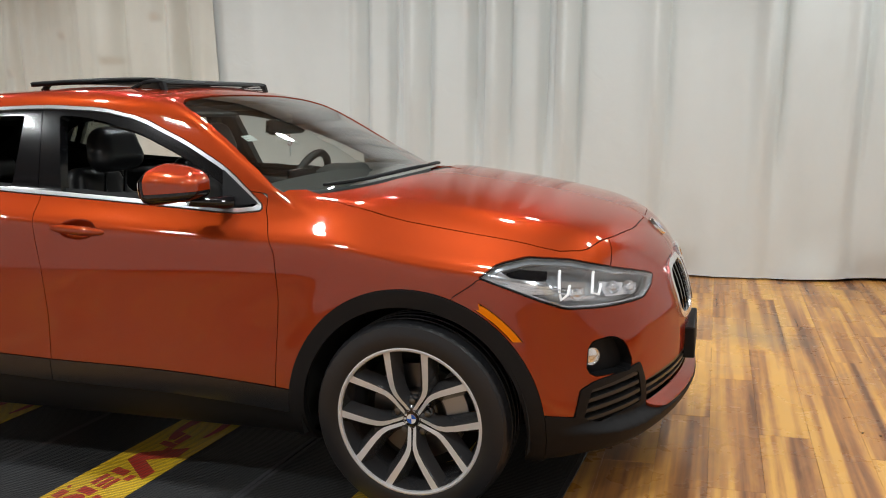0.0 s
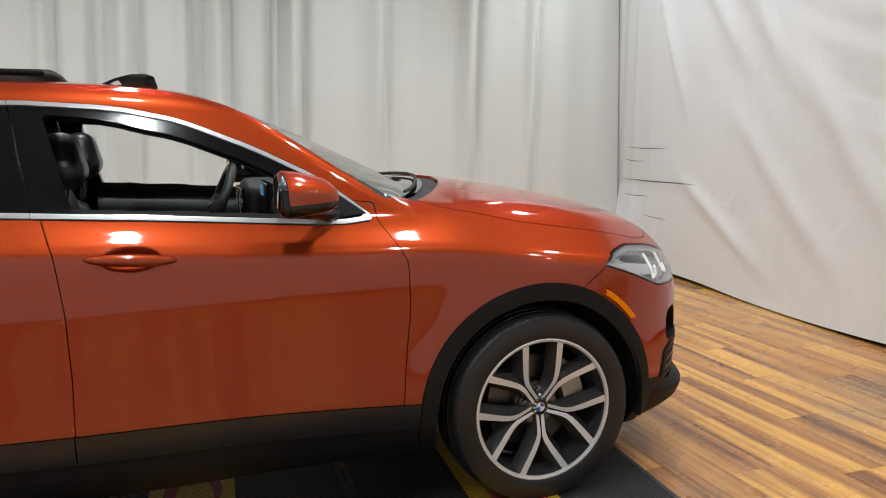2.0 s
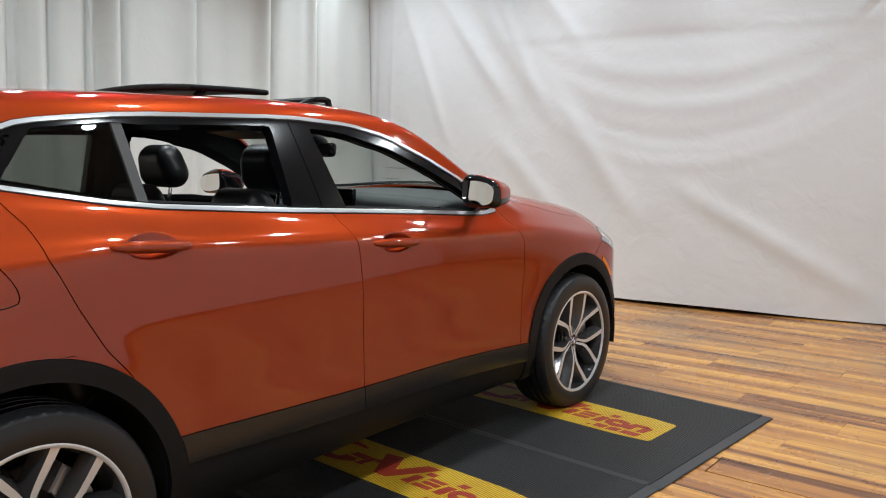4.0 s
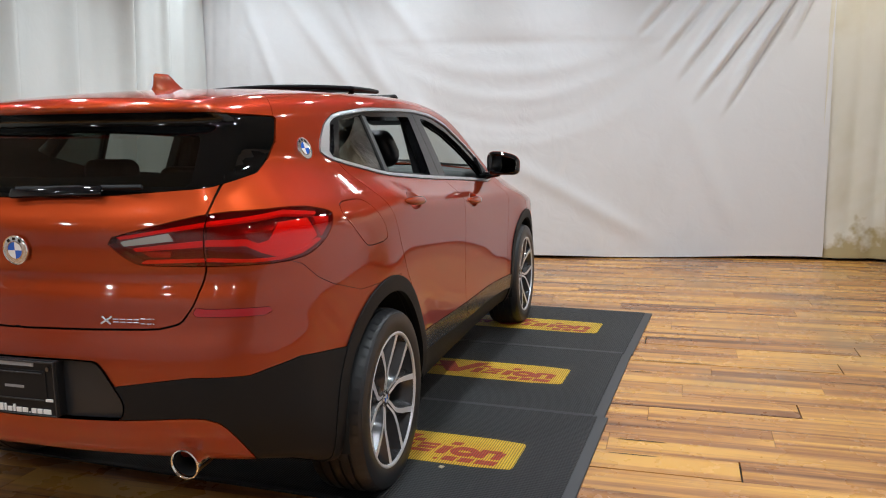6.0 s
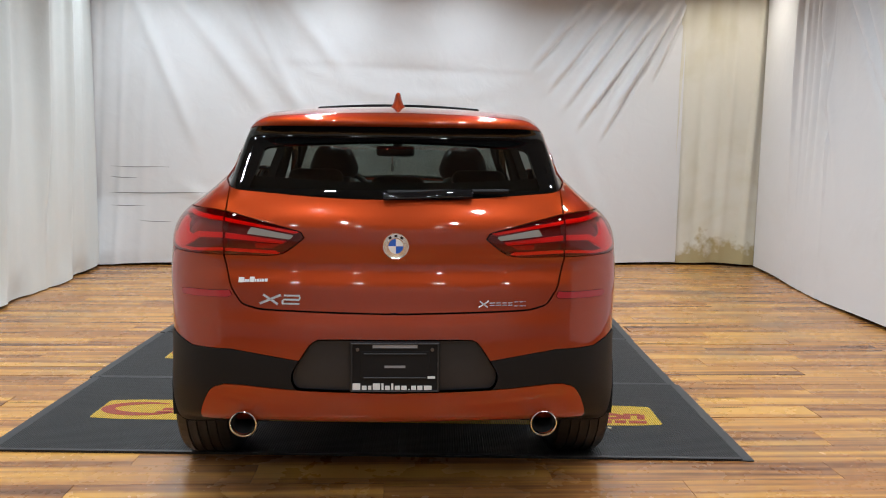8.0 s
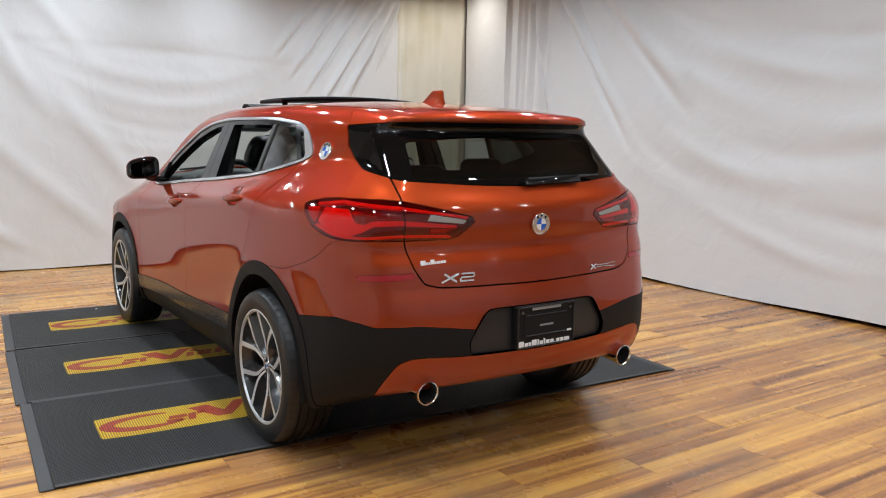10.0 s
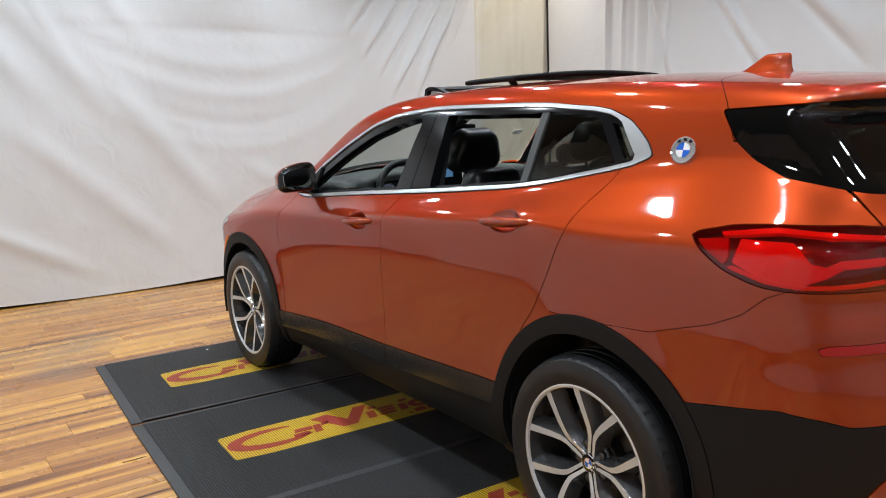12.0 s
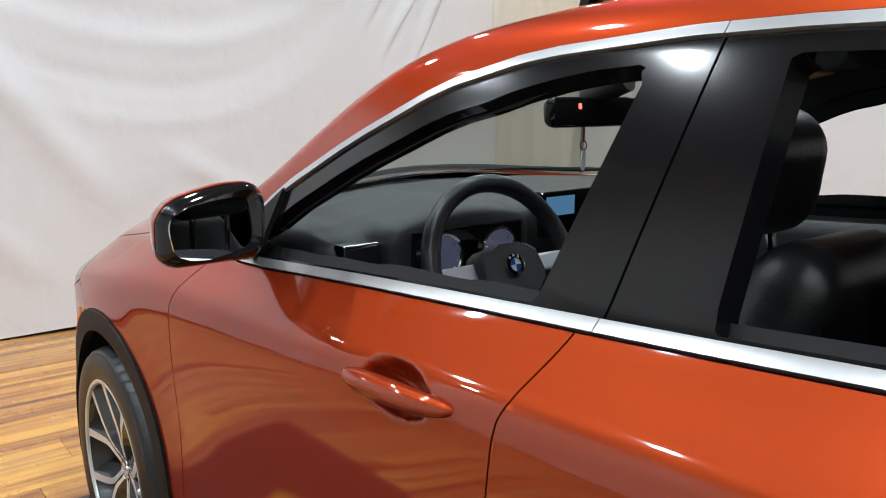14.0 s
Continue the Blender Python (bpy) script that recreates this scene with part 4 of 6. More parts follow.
# rear window with its black side pieces
rear_glass_fn = s_poly([(-1.597, 1.386), (-1.655, 1.305), (-1.72, 1.255), (-1.82, 1.212), (-1.95, 1.188), (-2.05, 1.166), (-2.09, 1.152), (-2.25, 1.10), (-2.25, 1.399), (-1.9, 1.398)], 0, 0, -1)
rear_glass = take(rear_glass_fn)
# clear area kept low, so the black border also paints the spoiler's shade
rear_clear = lambda x, y, z: np.maximum(np.abs(y) - (0.46 + (1.40 - z) * 0.24), np.maximum(z - 1.350 + 0.10 * y * y, 1.182 - z))
pane = sub(rear_glass, rear_clear)
skin_part("rear_window", pane.moved(-0.004), TINT, car, "dark tinted rear window")
skin_part("rear_window_border", sub(rear_glass, lambda x, y, z: -rear_clear(x, y, z)).moved(-0.004).thick(0.012), BLACKGLASS, car, "gloss black rear window border, deepened at the top as spoiler shade")

# windscreen and cowl
SCREEN = soft_poly([(-0.4, 1.450), (0.28, 1.443), (0.50, 1.425), (0.582, 1.400), (0.652, 1.250), (0.728, 1.105), (0.74, 1.06), (0.6, 0.9), (-0.4, 0.9)], 1, 0.12)
low_edge = lambda x, y: x - (1.150 - 0.56 * y * y)
screen_fn = lambda x, y, z: np.maximum(np.maximum(poly_sd(np.abs(y), z, SCREEN), 0.1 - x), low_edge(x, y))
screen = take(screen_fn)
skin_part("windscreen", screen.moved(-0.004), CLEAR, car, "clear windscreen")
cowl = take(lambda x, y, z: np.maximum(np.maximum(x - (1.212 - 0.58 * y * y), 1.147 - 0.56 * y * y - x), np.maximum(np.abs(y) - 0.665, 1.0 - z)))
skin_part("cowl", cowl.moved(-0.012), PLASTIC, car, "black plastic scuttle below the windscreen")

# sunroof opening
take(lambda x, y, z: np.maximum(np.maximum(np.abs(x + 0.14) - 0.25, np.abs(y) - 0.42), 1.3 - z), 0)

# lamps
HEAD = [(72, 0.822), (67.6, 0.860), (61, 0.874), (52.5, 0.860), (41.3, 0.815), (28.8, 0.767), (31.8, 0.736), (36.3, 0.707), (48.7, 0.709), (55.8, 0.716), (60, 0.743), (66, 0.785)]
head_fn = f_poly(HEAD, 1.4, 1, 0.06)
head = take(head_fn)
TAIL = [(65.5, 1.080), (56.5, 1.109), (39, 1.108), (29, 1.072), (19.4, 1.033), (23, 0.985), (26, 0.957), (38, 0.955), (50, 0.955), (55, 0.966), (60, 1.000), (63.5, 1.042)]
tail = take(r_poly(TAIL, 1.45))
REFL = [(35.2, 0.838), (47.4, 0.830), (47, 0.806), (34.6, 0.812)]
refl = take(r_poly(REFL, 1.6, 0), 0.0006)
mark = take(lambda x, y, z: np.maximum(np.maximum(np.abs(np.hypot(x - AX, z - HUB) - 0.466) - 0.0125, np.abs(np.degrees(np.arctan2(z - HUB, x - AX)) - 47.5) - 12), 0.6 - np.abs(y)))
for h in both(mark):
    skin_part("side_marker", h.moved(0.003).thick(0.01), AMBER, car, "amber side marker lamp")
for h in both(refl):
    skin_part("rear_reflector", h.moved(0.002).thick(0.01), REDLENS, car, "red bumper reflector")

# nose: kidney grilles, fog lamp recesses, air intakes
KID = soft_poly([(0.022, 0.775), (0.27, 0.772), (0.325, 0.715), (0.30, 0.60), (0.24, 0.558), (0.05, 0.556), (0.02, 0.62)], 1, 0.2)
kid_fn = lambda x, y, z: np.maximum(poly_sd(np.abs(y), z, KID), 1.8 - x)
kid = take(kid_fn, 0.001)
fog = take(f_poly([(51.2, 0.604), (46, 0.612), (42.8, 0.584), (40, 0.486), (51.9, 0.487)], 1.5))
intake_fn = f_poly([(51, 0.447), (39.5, 0.478), (37.5, 0.36), (49, 0.332), (52.5, 0.348)], 1.5, 0)
intake = take(intake_fn, 0.0)
low_fn = f_poly([(36.3, 0.425), (28, 0.432), (-5, 0.44), (-5, 0.355), (28, 0.348), (35.2, 0.345)], 1.5, 0)
lowgr = take(low_fn, 0.0)

# black cladding
sill_top = hermite([(-1.0, 0.495), (-0.5, 0.467), (-0.15, 0.453), (0.3, 0.444), (0.95, 0.408)])
arch = take(lambda x, y, z: np.maximum(wheel_r(x, z) - 0.446, 0.5 - np.abs(y)), 0.001)
sill = take(lambda x, y, z: np.maximum(z - sill_top(x), np.abs(x) - 1.0), 0.001)
fclad = take(f_poly([(95, 0.392), (64, 0.388), (54.3, 0.360), (53.2, 0.452), (50, 0.474), (38.5, 0.500), (36.6, 0.43), (35.4, 0.335), (30, 0.312), (-5, 0.305), (-5, 0.0), (95, 0.0)], 1.2, 0), 0.001)
VAL = [(46, 0.30), (44, 0.365), (40.5, 0.45), (38.3, 0.497), (35, 0.517), (21.5, 0.503), (-5, 0.497), (-5, 0.383), (25, 0.383), (36, 0.372), (40, 0.33)]
val = take(r_poly(VAL, 1.6), 0.001)
PLATEP = [(-5, 0.682), (16.2, 0.682), (18, 0.67), (22.3, 0.556), (21.8, 0.52), (20.8, 0.500), (-5, 0.494)]
platep = take(r_poly(PLATEP, 1.6), 0.001)
rclad = take(r_poly([(100, 0.64), (65, 0.634), (52, 0.664), (46, 0.648), (43, 0.635), (34, 0.637), (29, 0.626), (20, 0.604), (-5, 0.60), (-5, 0.0), (100, 0.0)], 1.2, 0), 0.001)
for h in both(arch):
    for k in (1, -1):
        skin_part("arch_trim", sub(h, lambda x, y, z: -k * x).moved(0.007).thick(0.022), PLASTIC, car, "black plastic wheel arch trim")
for h in both(sill):
    x, y, z = h.V.T
    step = lambda x, y, z: sill_top(x) - 0.085 - z
    up = sub(h, step).moved(0.006)
    for k in (1, -1):
        skin_part("door_cladding", sub(up, lambda x, y, z: k * (x + 0.155) + 0.002).thick(0.012), CLADGLOSS, car, "black door cladding")
    skin_part("sill", sub(h, lambda x, y, z: -step(x, y, z)).moved(-0.001).thick(0.012), PLASTIC, car, "black plastic sill")


def lip(skin, top, low, reach, base=0.0):
    """Draws the nose's lower edge forward into a shelf below the height top."""
    x, y, z = skin.V.T
    th = np.degrees(np.arctan2(np.abs(y), np.maximum(x - 1.3, 1e-3)))
    g = np.clip((top - z) / (top - low), 0, 1)
    g = g * g * (3 - 2 * g) * np.clip((z - 0.10) / 0.13, 0, 1) * np.clip((58 - th) / 12, 0, 1)
    flat = skin.N * np.array([1, 1, 0.15])
    return Skin(skin.V + flat * (base + reach * g)[:, None], skin.N, skin.T).renormal()


skin_part("front_bumper_cladding", lip(fclad.split(), 0.338, 0.300, 0.052, 0.006).thick(0.03), PLASTIC, car, "black grained lower front bumper")
skin_part("rear_bumper_cladding", rclad.moved(0.004).thick(0.02), PLASTIC, car, "black grained lower rear bumper")
skin_part("number_plate_panel", platep.moved(-0.012).thick(-0.02), PLATEPL, car, "black plastic panel behind the number plate")
skin_part("rear_valance", val.moved(0.006).thick(0.03), PAINT, car, "copper-orange lower rear bumper")

# painted panels
fuel = take(s_poly([(-1.595, 1.100), (-1.43, 1.098), (-1.395, 1.080), (-1.335, 0.985), (-1.33, 0.94), (-1.50, 0.938), (-1.545, 0.965), (-1.63, 1.06)], 1, 0.2, 0.4), right=True)
fl = [h for h in both(fuel)]
skin_part("fuel_flap", fl[0].thick(0.01), PAINT, car)
HOODL = [(1.225, -0.02), (1.185, 0.25), (1.05, 0.53), (0.945, 0.655), (1.02, 0.704), (1.26, 0.738), (1.55, 0.728), (1.80, 0.705), (1.89, 0.64), (1.955, 0.48), (2.005, 0.28), (2.02, -0.02)]
hood_q = soft_poly(HOODL, 1, 0.15)
hood = take(lambda x, y, z: np.maximum(poly_sd(x, np.abs(y), hood_q), 0.80 - z))
skin_part("bonnet", hood.thick(0.015), PAINT, car)
fdoor = take(s_poly([(0.790, 1.08), (0.795, 1.021), (0.833, 0.956), (0.868, 0.889), (0.871, 0.732), (0.849, 0.546), (0.825, 0.30), (-0.153, 0.30), (-0.153, 0.455), (-0.147, 0.619), (-0.150, 0.818),
                     (-0.166, 0.980), (-0.205, 1.093), (-0.205, 1.16)], 1, 0.05, 0.6))
rdoor = take(s_poly([(-0.205, 1.16), (-0.205, 1.093), (-0.166, 0.980), (-0.150, 0.818), (-0.147, 0.619), (-0.153, 0.455), (-0.153, 0.30), (-1.0, 0.3), (-1.05, 0.70), (-1.12, 0.785), (-1.19, 0.91),
                     (-1.252, 1.045), (-1.262, 1.123), (-1.31, 1.215), (-1.33, 1.3)], 1, 0.05, 0.55))


def with_cup(h, cx, cz):
    """Presses the hollow behind a handle into a door panel."""
    e = np.hypot((h.V[:, 0] - cx) / 0.082, (h.V[:, 2] - cz) / 0.034)
    deep = 0.030 * np.clip(1 - e ** 2.5, 0, 1) ** 0.7
    return Skin(h.V - h.N * deep[:, None], h.N, h.T).renormal(e < 1.25)


HANDLES = (("front_door", fdoor, 0.037, 0.962), ("rear_door", rdoor, -0.962, 1.050))
doors = []
for name, door, hx, hz in HANDLES:
    for h in both(door):
        fine = sub(h, lambda x, y, z: np.maximum(np.abs(x - hx) - 0.10, np.abs(z - hz) - 0.06))
        coarse = sub(h, lambda x, y, z: -np.maximum(np.abs(x - hx) - 0.10, np.abs(z - hz) - 0.06))
        ob = skin_part(name, coarse.thick(0.018), PAINT, car)
        skin_part("handle_recess", with_cup(fine.split().split(), hx, hz), PAINT, ob)
        doors.append((ob, hx, hz, 1 if h.V[0, 1] > 0 else -1))
GATE = soft_poly([(-0.05, 1.30), (0.60, 1.30), (0.588, 1.19), (0.586, 1.09), (0.592, 0.955), (0.562, 0.847), (0.525, 0.792), (0.46, 0.775), (-0.05, 0.766)], 1, 0.1)
gate_fn = lambda x, y, z: np.maximum(poly_sd(np.abs(y), z, GATE), x + 1.8)
gate = take(gate_fn, 0.003)
skin_part("tailgate", gate.thick(0.02), PAINT, car)
rbump = take(r_poly([(-5, 0.95), (38, 0.965), (50, 0.965), (53.7, 0.941), (57.1, 0.891), (61.4, 0.856), (72, 0.803), (95, 0.79), (95, 0.0), (-5, 0.0)], 1.2, 0), 0.0009)
skin_part("rear_bumper", rbump.thick(0.012), PAINT, car)
fbump = take(f_poly([(-5, 1.1), (25, 1.1), (45, 0.80), (66, 0.83), (72.0, 0.815), (73, 0.80), (77, 0.760), (80, 0.7), (80, 0.0), (-5, 0.0)], 1.45, 0))
skin_part("front_bumper", lip(fbump.split(), 0.352, 0.316, 0.050).thick(0.012), PAINT, car)
spoiler = take(lambda x, y, z: np.maximum(x - (-1.43 - 0.17 * (y / 0.57) ** 4), 1.3 - z))
skin_part("roof_spoiler", spoiler.thick(0.015), PAINT, car)
for h in both(Shell.rest):
    for piece in [p for p in h.clip(0.85 - h.V[:, 0]).islands() if len(p.T) > 60]:
        skin_part("front_wing", piece.thick(0.012), PAINT, car)
rear_rest = Shell.rest.clip(Shell.rest.V[:, 0] - 0.85)
skin_part("roof_panel", rear_rest.thick(0.012), PAINT, car)

# dark inner shell behind the gaps, open at the windows
x, y, z = body.V.T
lining = Skin(body.V - body.N * (0.045 - 0.015 * np.clip((z - 1.05) / 0.05, 0, 1))[:, None], body.N, body.T)
for fn, off in ((lambda x, y, z: np.maximum(wheel_r(x, z) - 0.40, 0.5 - np.abs(y)), 0), (lambda x, y, z: dlo(x, y, z) + 0.026 + 0.042 * np.clip((z - 1.068 + 0.088 * x - 0.03) / 0.05, 0, 1) * np.clip((x + 0.15) / 0.2, 0.2, 1), 0), (lambda x, y, z: rear_glass_fn(x, y, z) + 0.03, 0),
                (lambda x, y, z: screen_fn(x, y, z) + 0.025, 0), (lambda x, y, z: np.maximum(np.maximum(np.abs(x + 0.14) - 0.25, np.abs(y) - 0.42), 1.3 - z), 0),
                (kid_fn, 0), (intake_fn, 0), (low_fn, 0), (f_poly(HEAD, 1.4), 0), (r_poly(TAIL, 1.45), 0), (f_poly([(51.2, 0.604), (46, 0.612), (42.8, 0.584), (40, 0.486), (51.9, 0.487)], 1.5), 0)):
    lining = lining.clip(-fn(*lining.V.T))
skin_part("inner_shell", lining, TRIMDARK, car, "dark cabin lining and inner body")


# ---- lamps, grilles and fittings of the car ----
def car_point(x, y, z, out=0.0):
    """The nearest place on the body, its normal, and a frame there with z outwards and y up."""
    p = np.array([[x, y, z]], float)
    for _ in range(8):
        g = np.empty(3)
        for k in range(3):
            d = np.zeros(3)
            d[k] = 0.003
            g[k] = (car_field(*(p + d).T)[0] - car_field(*(p - d).T)[0]) / 0.006
        p = p - car_field(*p.T)[0] * g / max(g @ g, 0.05)
    n = Vector(g).normalized()
    up = Vector((0, 0, 1)) - n * n.z
    if up.length < 0.05:
        up = Vector((1, 0, 0))
    up.normalize()
    side = up.cross(n)
    m = Matrix((side, up, n)).transposed().to_4x4()
    m.translation = Vector(p[0]) + n * out
    return m


def end_point(angle, z, sgn, front=True, out=0.0):
    """A place on a corner by its angle and height."""
    a = radians(angle)
    r = 0.8
    x0 = 1.3 if front else -1.3
    lo, hi = 0.2, 1.6
    for _ in range(40):
        r = (lo + hi) / 2
        x, y = x0 + (r * math.cos(a) if front else -r * math.cos(a)), r * math.sin(a)
        if car_field(np.array([x]), np.array([y]), np.array([z]))[0] < 0:
            lo = r
        else:
            hi = r
    return car_point(x, sgn * y, z, out)


def side_y(x, z):
    lo, hi = 0.3, 1.05
    for _ in range(40):
        m = (lo + hi) / 2
        if car_field(np.array([x]), np.array([m]), np.array([z]))[0] < 0:
            lo = m
        else:
            hi = m
    return lo


def rbox(p, c, half, r):
    """Distance to a rounded block; p is a tuple of arrays."""
    q = [np.abs(p[i] - c[i]) - (half[i] - r) for i in range(3)]
    return np.sqrt(sum(np.maximum(k, 0) ** 2 for k in q)) + np.minimum(np.maximum(np.maximum(q[0], q[1]), q[2]), 0) - r


def turn(x, z, cx, cz, a):
    """x and z turned round (cx, cz) by a degrees."""
    c, s = math.cos(radians(a)), math.sin(radians(a))
    return cx + c * (x - cx) - s * (z - cz), cz + s * (x - cx) + c * (z - cz)


# head lamps: silver housing, dark slot, two hooked light guides
def head_at(a, z, sgn, out):
    return end_point(a, z, sgn, True, out).translation


WEDGE = [(70.6, 0.828), (67.8, 0.849), (65.5, 0.824), (58.6, 0.806), (57.6, 0.765), (62, 0.768)]
SLOT = [(66.2, 0.842), (63.4, 0.851), (57.6, 0.840), (58.3, 0.818), (65, 0.825)]
LENS_BAR = [(55.3, 0.812), (50.2, 0.798), (50.5, 0.783), (55.6, 0.789)]
LOW_BAR = [(55.5, 0.752), (48.5, 0.748), (48.5, 0.738), (55.5, 0.740)]
INNER_BOX = [(46, 0.800), (39, 0.776), (32.5, 0.758), (36, 0.728), (45, 0.742)]
for h in both(head):
    sgn = 1 if h.V[0, 1] > 0 else -1
    lamp = skin_part("headlight", h.moved(-0.001), LAMPGLASS, car, "clear headlight with white light guides")
    skin_part("housing", h.moved(-0.055), LAMPDARK, lamp)
    skin_part("housing_wall", h.walls(0.055), LAMPSILVER, lamp)
    h = h.split().split()
    skin_part("lamp_seal", sub(h, lambda x, y, z: -0.005 - head_fn(x, y, z)).moved(0.0006), GLOSSB, lamp, "black lamp seal")
    # pale rim along the lower edge
    skin_part("bezel", sub(h, lambda x, y, z: np.maximum(-0.010 - head_fn(x, y, z), z - 0.80)).moved(-0.008).thick(0.01), LAMPSILVER, lamp, "bright lamp rim")
    skin_part("silver_wedge", sub(h, f_poly(WEDGE, 1.4, 0)).moved(-0.010).thick(0.02), LAMPSILVER, lamp, "bright silver wedge")
    skin_part("dark_insert", sub(h, f_poly(SLOT, 1.4, 0)).moved(-0.016).thick(0.01), GLOSSB, lamp)
    skin_part("top_blade", sub(h, lambda x, y, z: np.maximum(-0.016 - head_fn(x, y, z), 0.80 - z)).moved(-0.008).thick(0.006), LAMPDARK, lamp)
    skin_part("lens_bar", sub(h, f_poly(LENS_BAR, 1.4, 0)).moved(-0.022).thick(0.02), REVERSE, lamp, "pale lens bar")
    skin_part("low_bar", sub(h, f_poly(LOW_BAR, 1.4, 0)).moved(-0.026).thick(0.02), LAMPSILVER, lamp)
    skin_part("inner_box", sub(h, f_poly(INNER_BOX, 1.4, 0)).moved(-0.040).thick(0.01), LAMPSILVER, lamp)
    for path in ([(54.9, 0.838), (55.4, 0.826), (56.4, 0.778), (56.2, 0.744), (54.8, 0.760), (53.9, 0.794)], [(47.2, 0.826), (47.8, 0.814), (49.5, 0.760), (48.0, 0.752), (46.7, 0.784)]):
        bm = bmesh.new()
        tube(bm, [head_at(a, z, sgn, -0.016) for a, z in path], 0.0046, 6)
        part("light_guide", bm, DRL, lamp, "white light guide")
    for a, zz, r in ((52.3, 0.768, 0.028), (42.6, 0.770, 0.022), (36.9, 0.752, 0.024)):
        bm = bmesh.new()
        lathe(bm, [(r, -0.02), (r, 0.004), (r * 0.86, 0.008), (r * 0.76, 0.0), (r * 0.5, 0.008), (0, 0.012)], 20, end_point(a, zz, sgn, True, -0.034))
        part("projector", bm, LAMPSILVER, lamp, "", 40)
    for z0 in (0.796, 0.784, 0.740):
        bm = bmesh.new()
        tube(bm, [head_at(a, z0 + (a - 64) * 0.0022, sgn, -0.012) for a in (64, 61, 58, 55)], 0.0025, 5)
        part("reflector_rib", bm, LAMPSILVER, lamp)

# tail lamps, cut by the tailgate's edge
gate_edge = lambda x, y, z: np.abs(y) - 0.590
GUIDE = [(24.5, 1.006), (38, 1.032), (43.9, 1.032), (46, 1.016), (48.2, 1.026), (50.3, 1.077), (57.5, 1.080), (58.8, 1.02), (54.5, 0.985), (49.5, 0.968), (46.4, 0.986), (43.8, 1.010), (38, 1.012), (25.2, 0.996)]
TOP_LINE = [(21.6, 1.040), (38.3, 1.087), (52.2, 1.107), (60.5, 1.090), (60, 1.081), (51.8, 1.095), (38.2, 1.076), (22.5, 1.033)]
LOW_LINE = [(25.8, 0.960), (38, 0.966), (45, 0.960), (50, 0.962), (54, 0.973), (59.5, 1.006), (58.6, 1.012), (53.5, 0.982), (49.5, 0.970), (45, 0.968), (38, 0.974), (27, 0.969)]
LOW_RED = [(25.9, 0.992), (31.2, 0.995), (31.1, 0.976), (27.6, 0.976)]
FLANK = [(59.3, 1.080), (64.4, 1.072), (62.8, 1.044), (60, 1.012), (59.4, 1.03)]
CLEARS = [(31.5, 1.053), (22.6, 1.028), (23.4, 1.014), (32.3, 1.030)]
for h in both(tail):
    for k, nm in ((1, "boot_light"), (-1, "tail_light")):
        piece = sub(h, lambda x, y, z: k * gate_edge(x, y, z) + 0.0015)
        clear_fn = r_poly(CLEARS, 1.45, 0)
        piece = piece.split().split()
        lamp = skin_part(nm, sub(piece, lambda x, y, z: 0.0008 - clear_fn(x, y, z)).moved(0.001), REDGLASS, car, "red tail lamp with glowing light guides")
        skin_part("lamp_base", piece.moved(-0.032), TAILBASE, lamp)
        skin_part("lamp_wall", piece.walls(0.034), TAILBASE, lamp)
        for nm2, poly, mm, dep in (("light_guide", GUIDE, TAILGLOW, 0.012), ("upper_line", TOP_LINE, TAILGLOW, 0.006), ("lower_line", LOW_LINE, TAILGLOW, 0.006), ("red_field", LOW_RED, REDMID, 0.02), ("red_field", FLANK, REDMID, 0.012)):
            cut = sub(piece, r_poly(poly, 1.45, 0))
            if len(cut.T):
                skin_part(nm2, cut.moved(-dep).thick(0.012), mm, lamp, "lit red light guide" if mm is TAILGLOW else "")
        cut = sub(piece, clear_fn)
        if len(cut.T):
            skin_part("reversing_light", cut.moved(0.0005).thick(0.01), REVERSE, lamp, "clear reversing light strip")

# kidney grilles with upright bars
for h in both(kid):
    sgn = 1 if h.V[0, 1] > 0 else -1
    ring = sub(h, lambda x, y, z: -0.021 - kid_fn(x, y, z)).moved(0.012)
    grille = skin_part("kidney_grille", ring.thick(0.03), LAMPSILVER, car, "chrome-framed radiator grille")
    skin_part("grille_back", h.moved(-0.06), LINER, grille)
    for i in range(9):
        yc = 0.045 + 0.031 * i
        bar_skin = sub(h, lambda x, y, z: np.maximum(np.abs(np.abs(y) - yc) - 0.007, kid_fn(x, y, z) + 0.014)).moved(0.002)
        for one in bar_skin.islands()[:1]:
            skin_part("grille_bar", one.thick(0.03), GLOSSB, grille)

# fog lamp hollows and air intakes
for h in both(fog):
    sgn = 1 if h.V[0, 1] > 0 else -1
    pod = skin_part("fog_lamp_hollow", h.moved(-0.045), PLASTIC, car, "black fog lamp hollow")
    skin_part("hollow_wall", h.walls(0.05), PLASTIC, pod)
    bm = bmesh.new()
    lathe(bm, [(0.032, -0.03), (0.032, 0.004), (0.028, 0.008), (0.025, 0.002), (0.013, 0.006), (0, 0.007)], 24, end_point(49.8, 0.548, sgn, True, -0.030))
    part("fog_lamp", bm, LAMPSILVER, pod, "round clear fog lamp", 40)
for h in both(intake):
    h = h.split()
    gr = skin_part("air_intake", h.moved(-0.085), LINER, car, "black slatted corner air intake")
    skin_part("intake_wall", h.walls(0.085), PLASTIC, gr)
    for zz in (0.352, 0.385, 0.418, 0.450):
        for one in sub(h, lambda x, y, z: np.abs(z - zz - 0.16 * (x - 1.95)) - 0.0065).islands():
            skin_part("slat", one.moved(0.002).thick(0.045), SLATM, gr)
gr = skin_part("lower_grille", lowgr.moved(-0.06), LINER, car, "black slatted lower grille")
lowgr = lowgr.split()
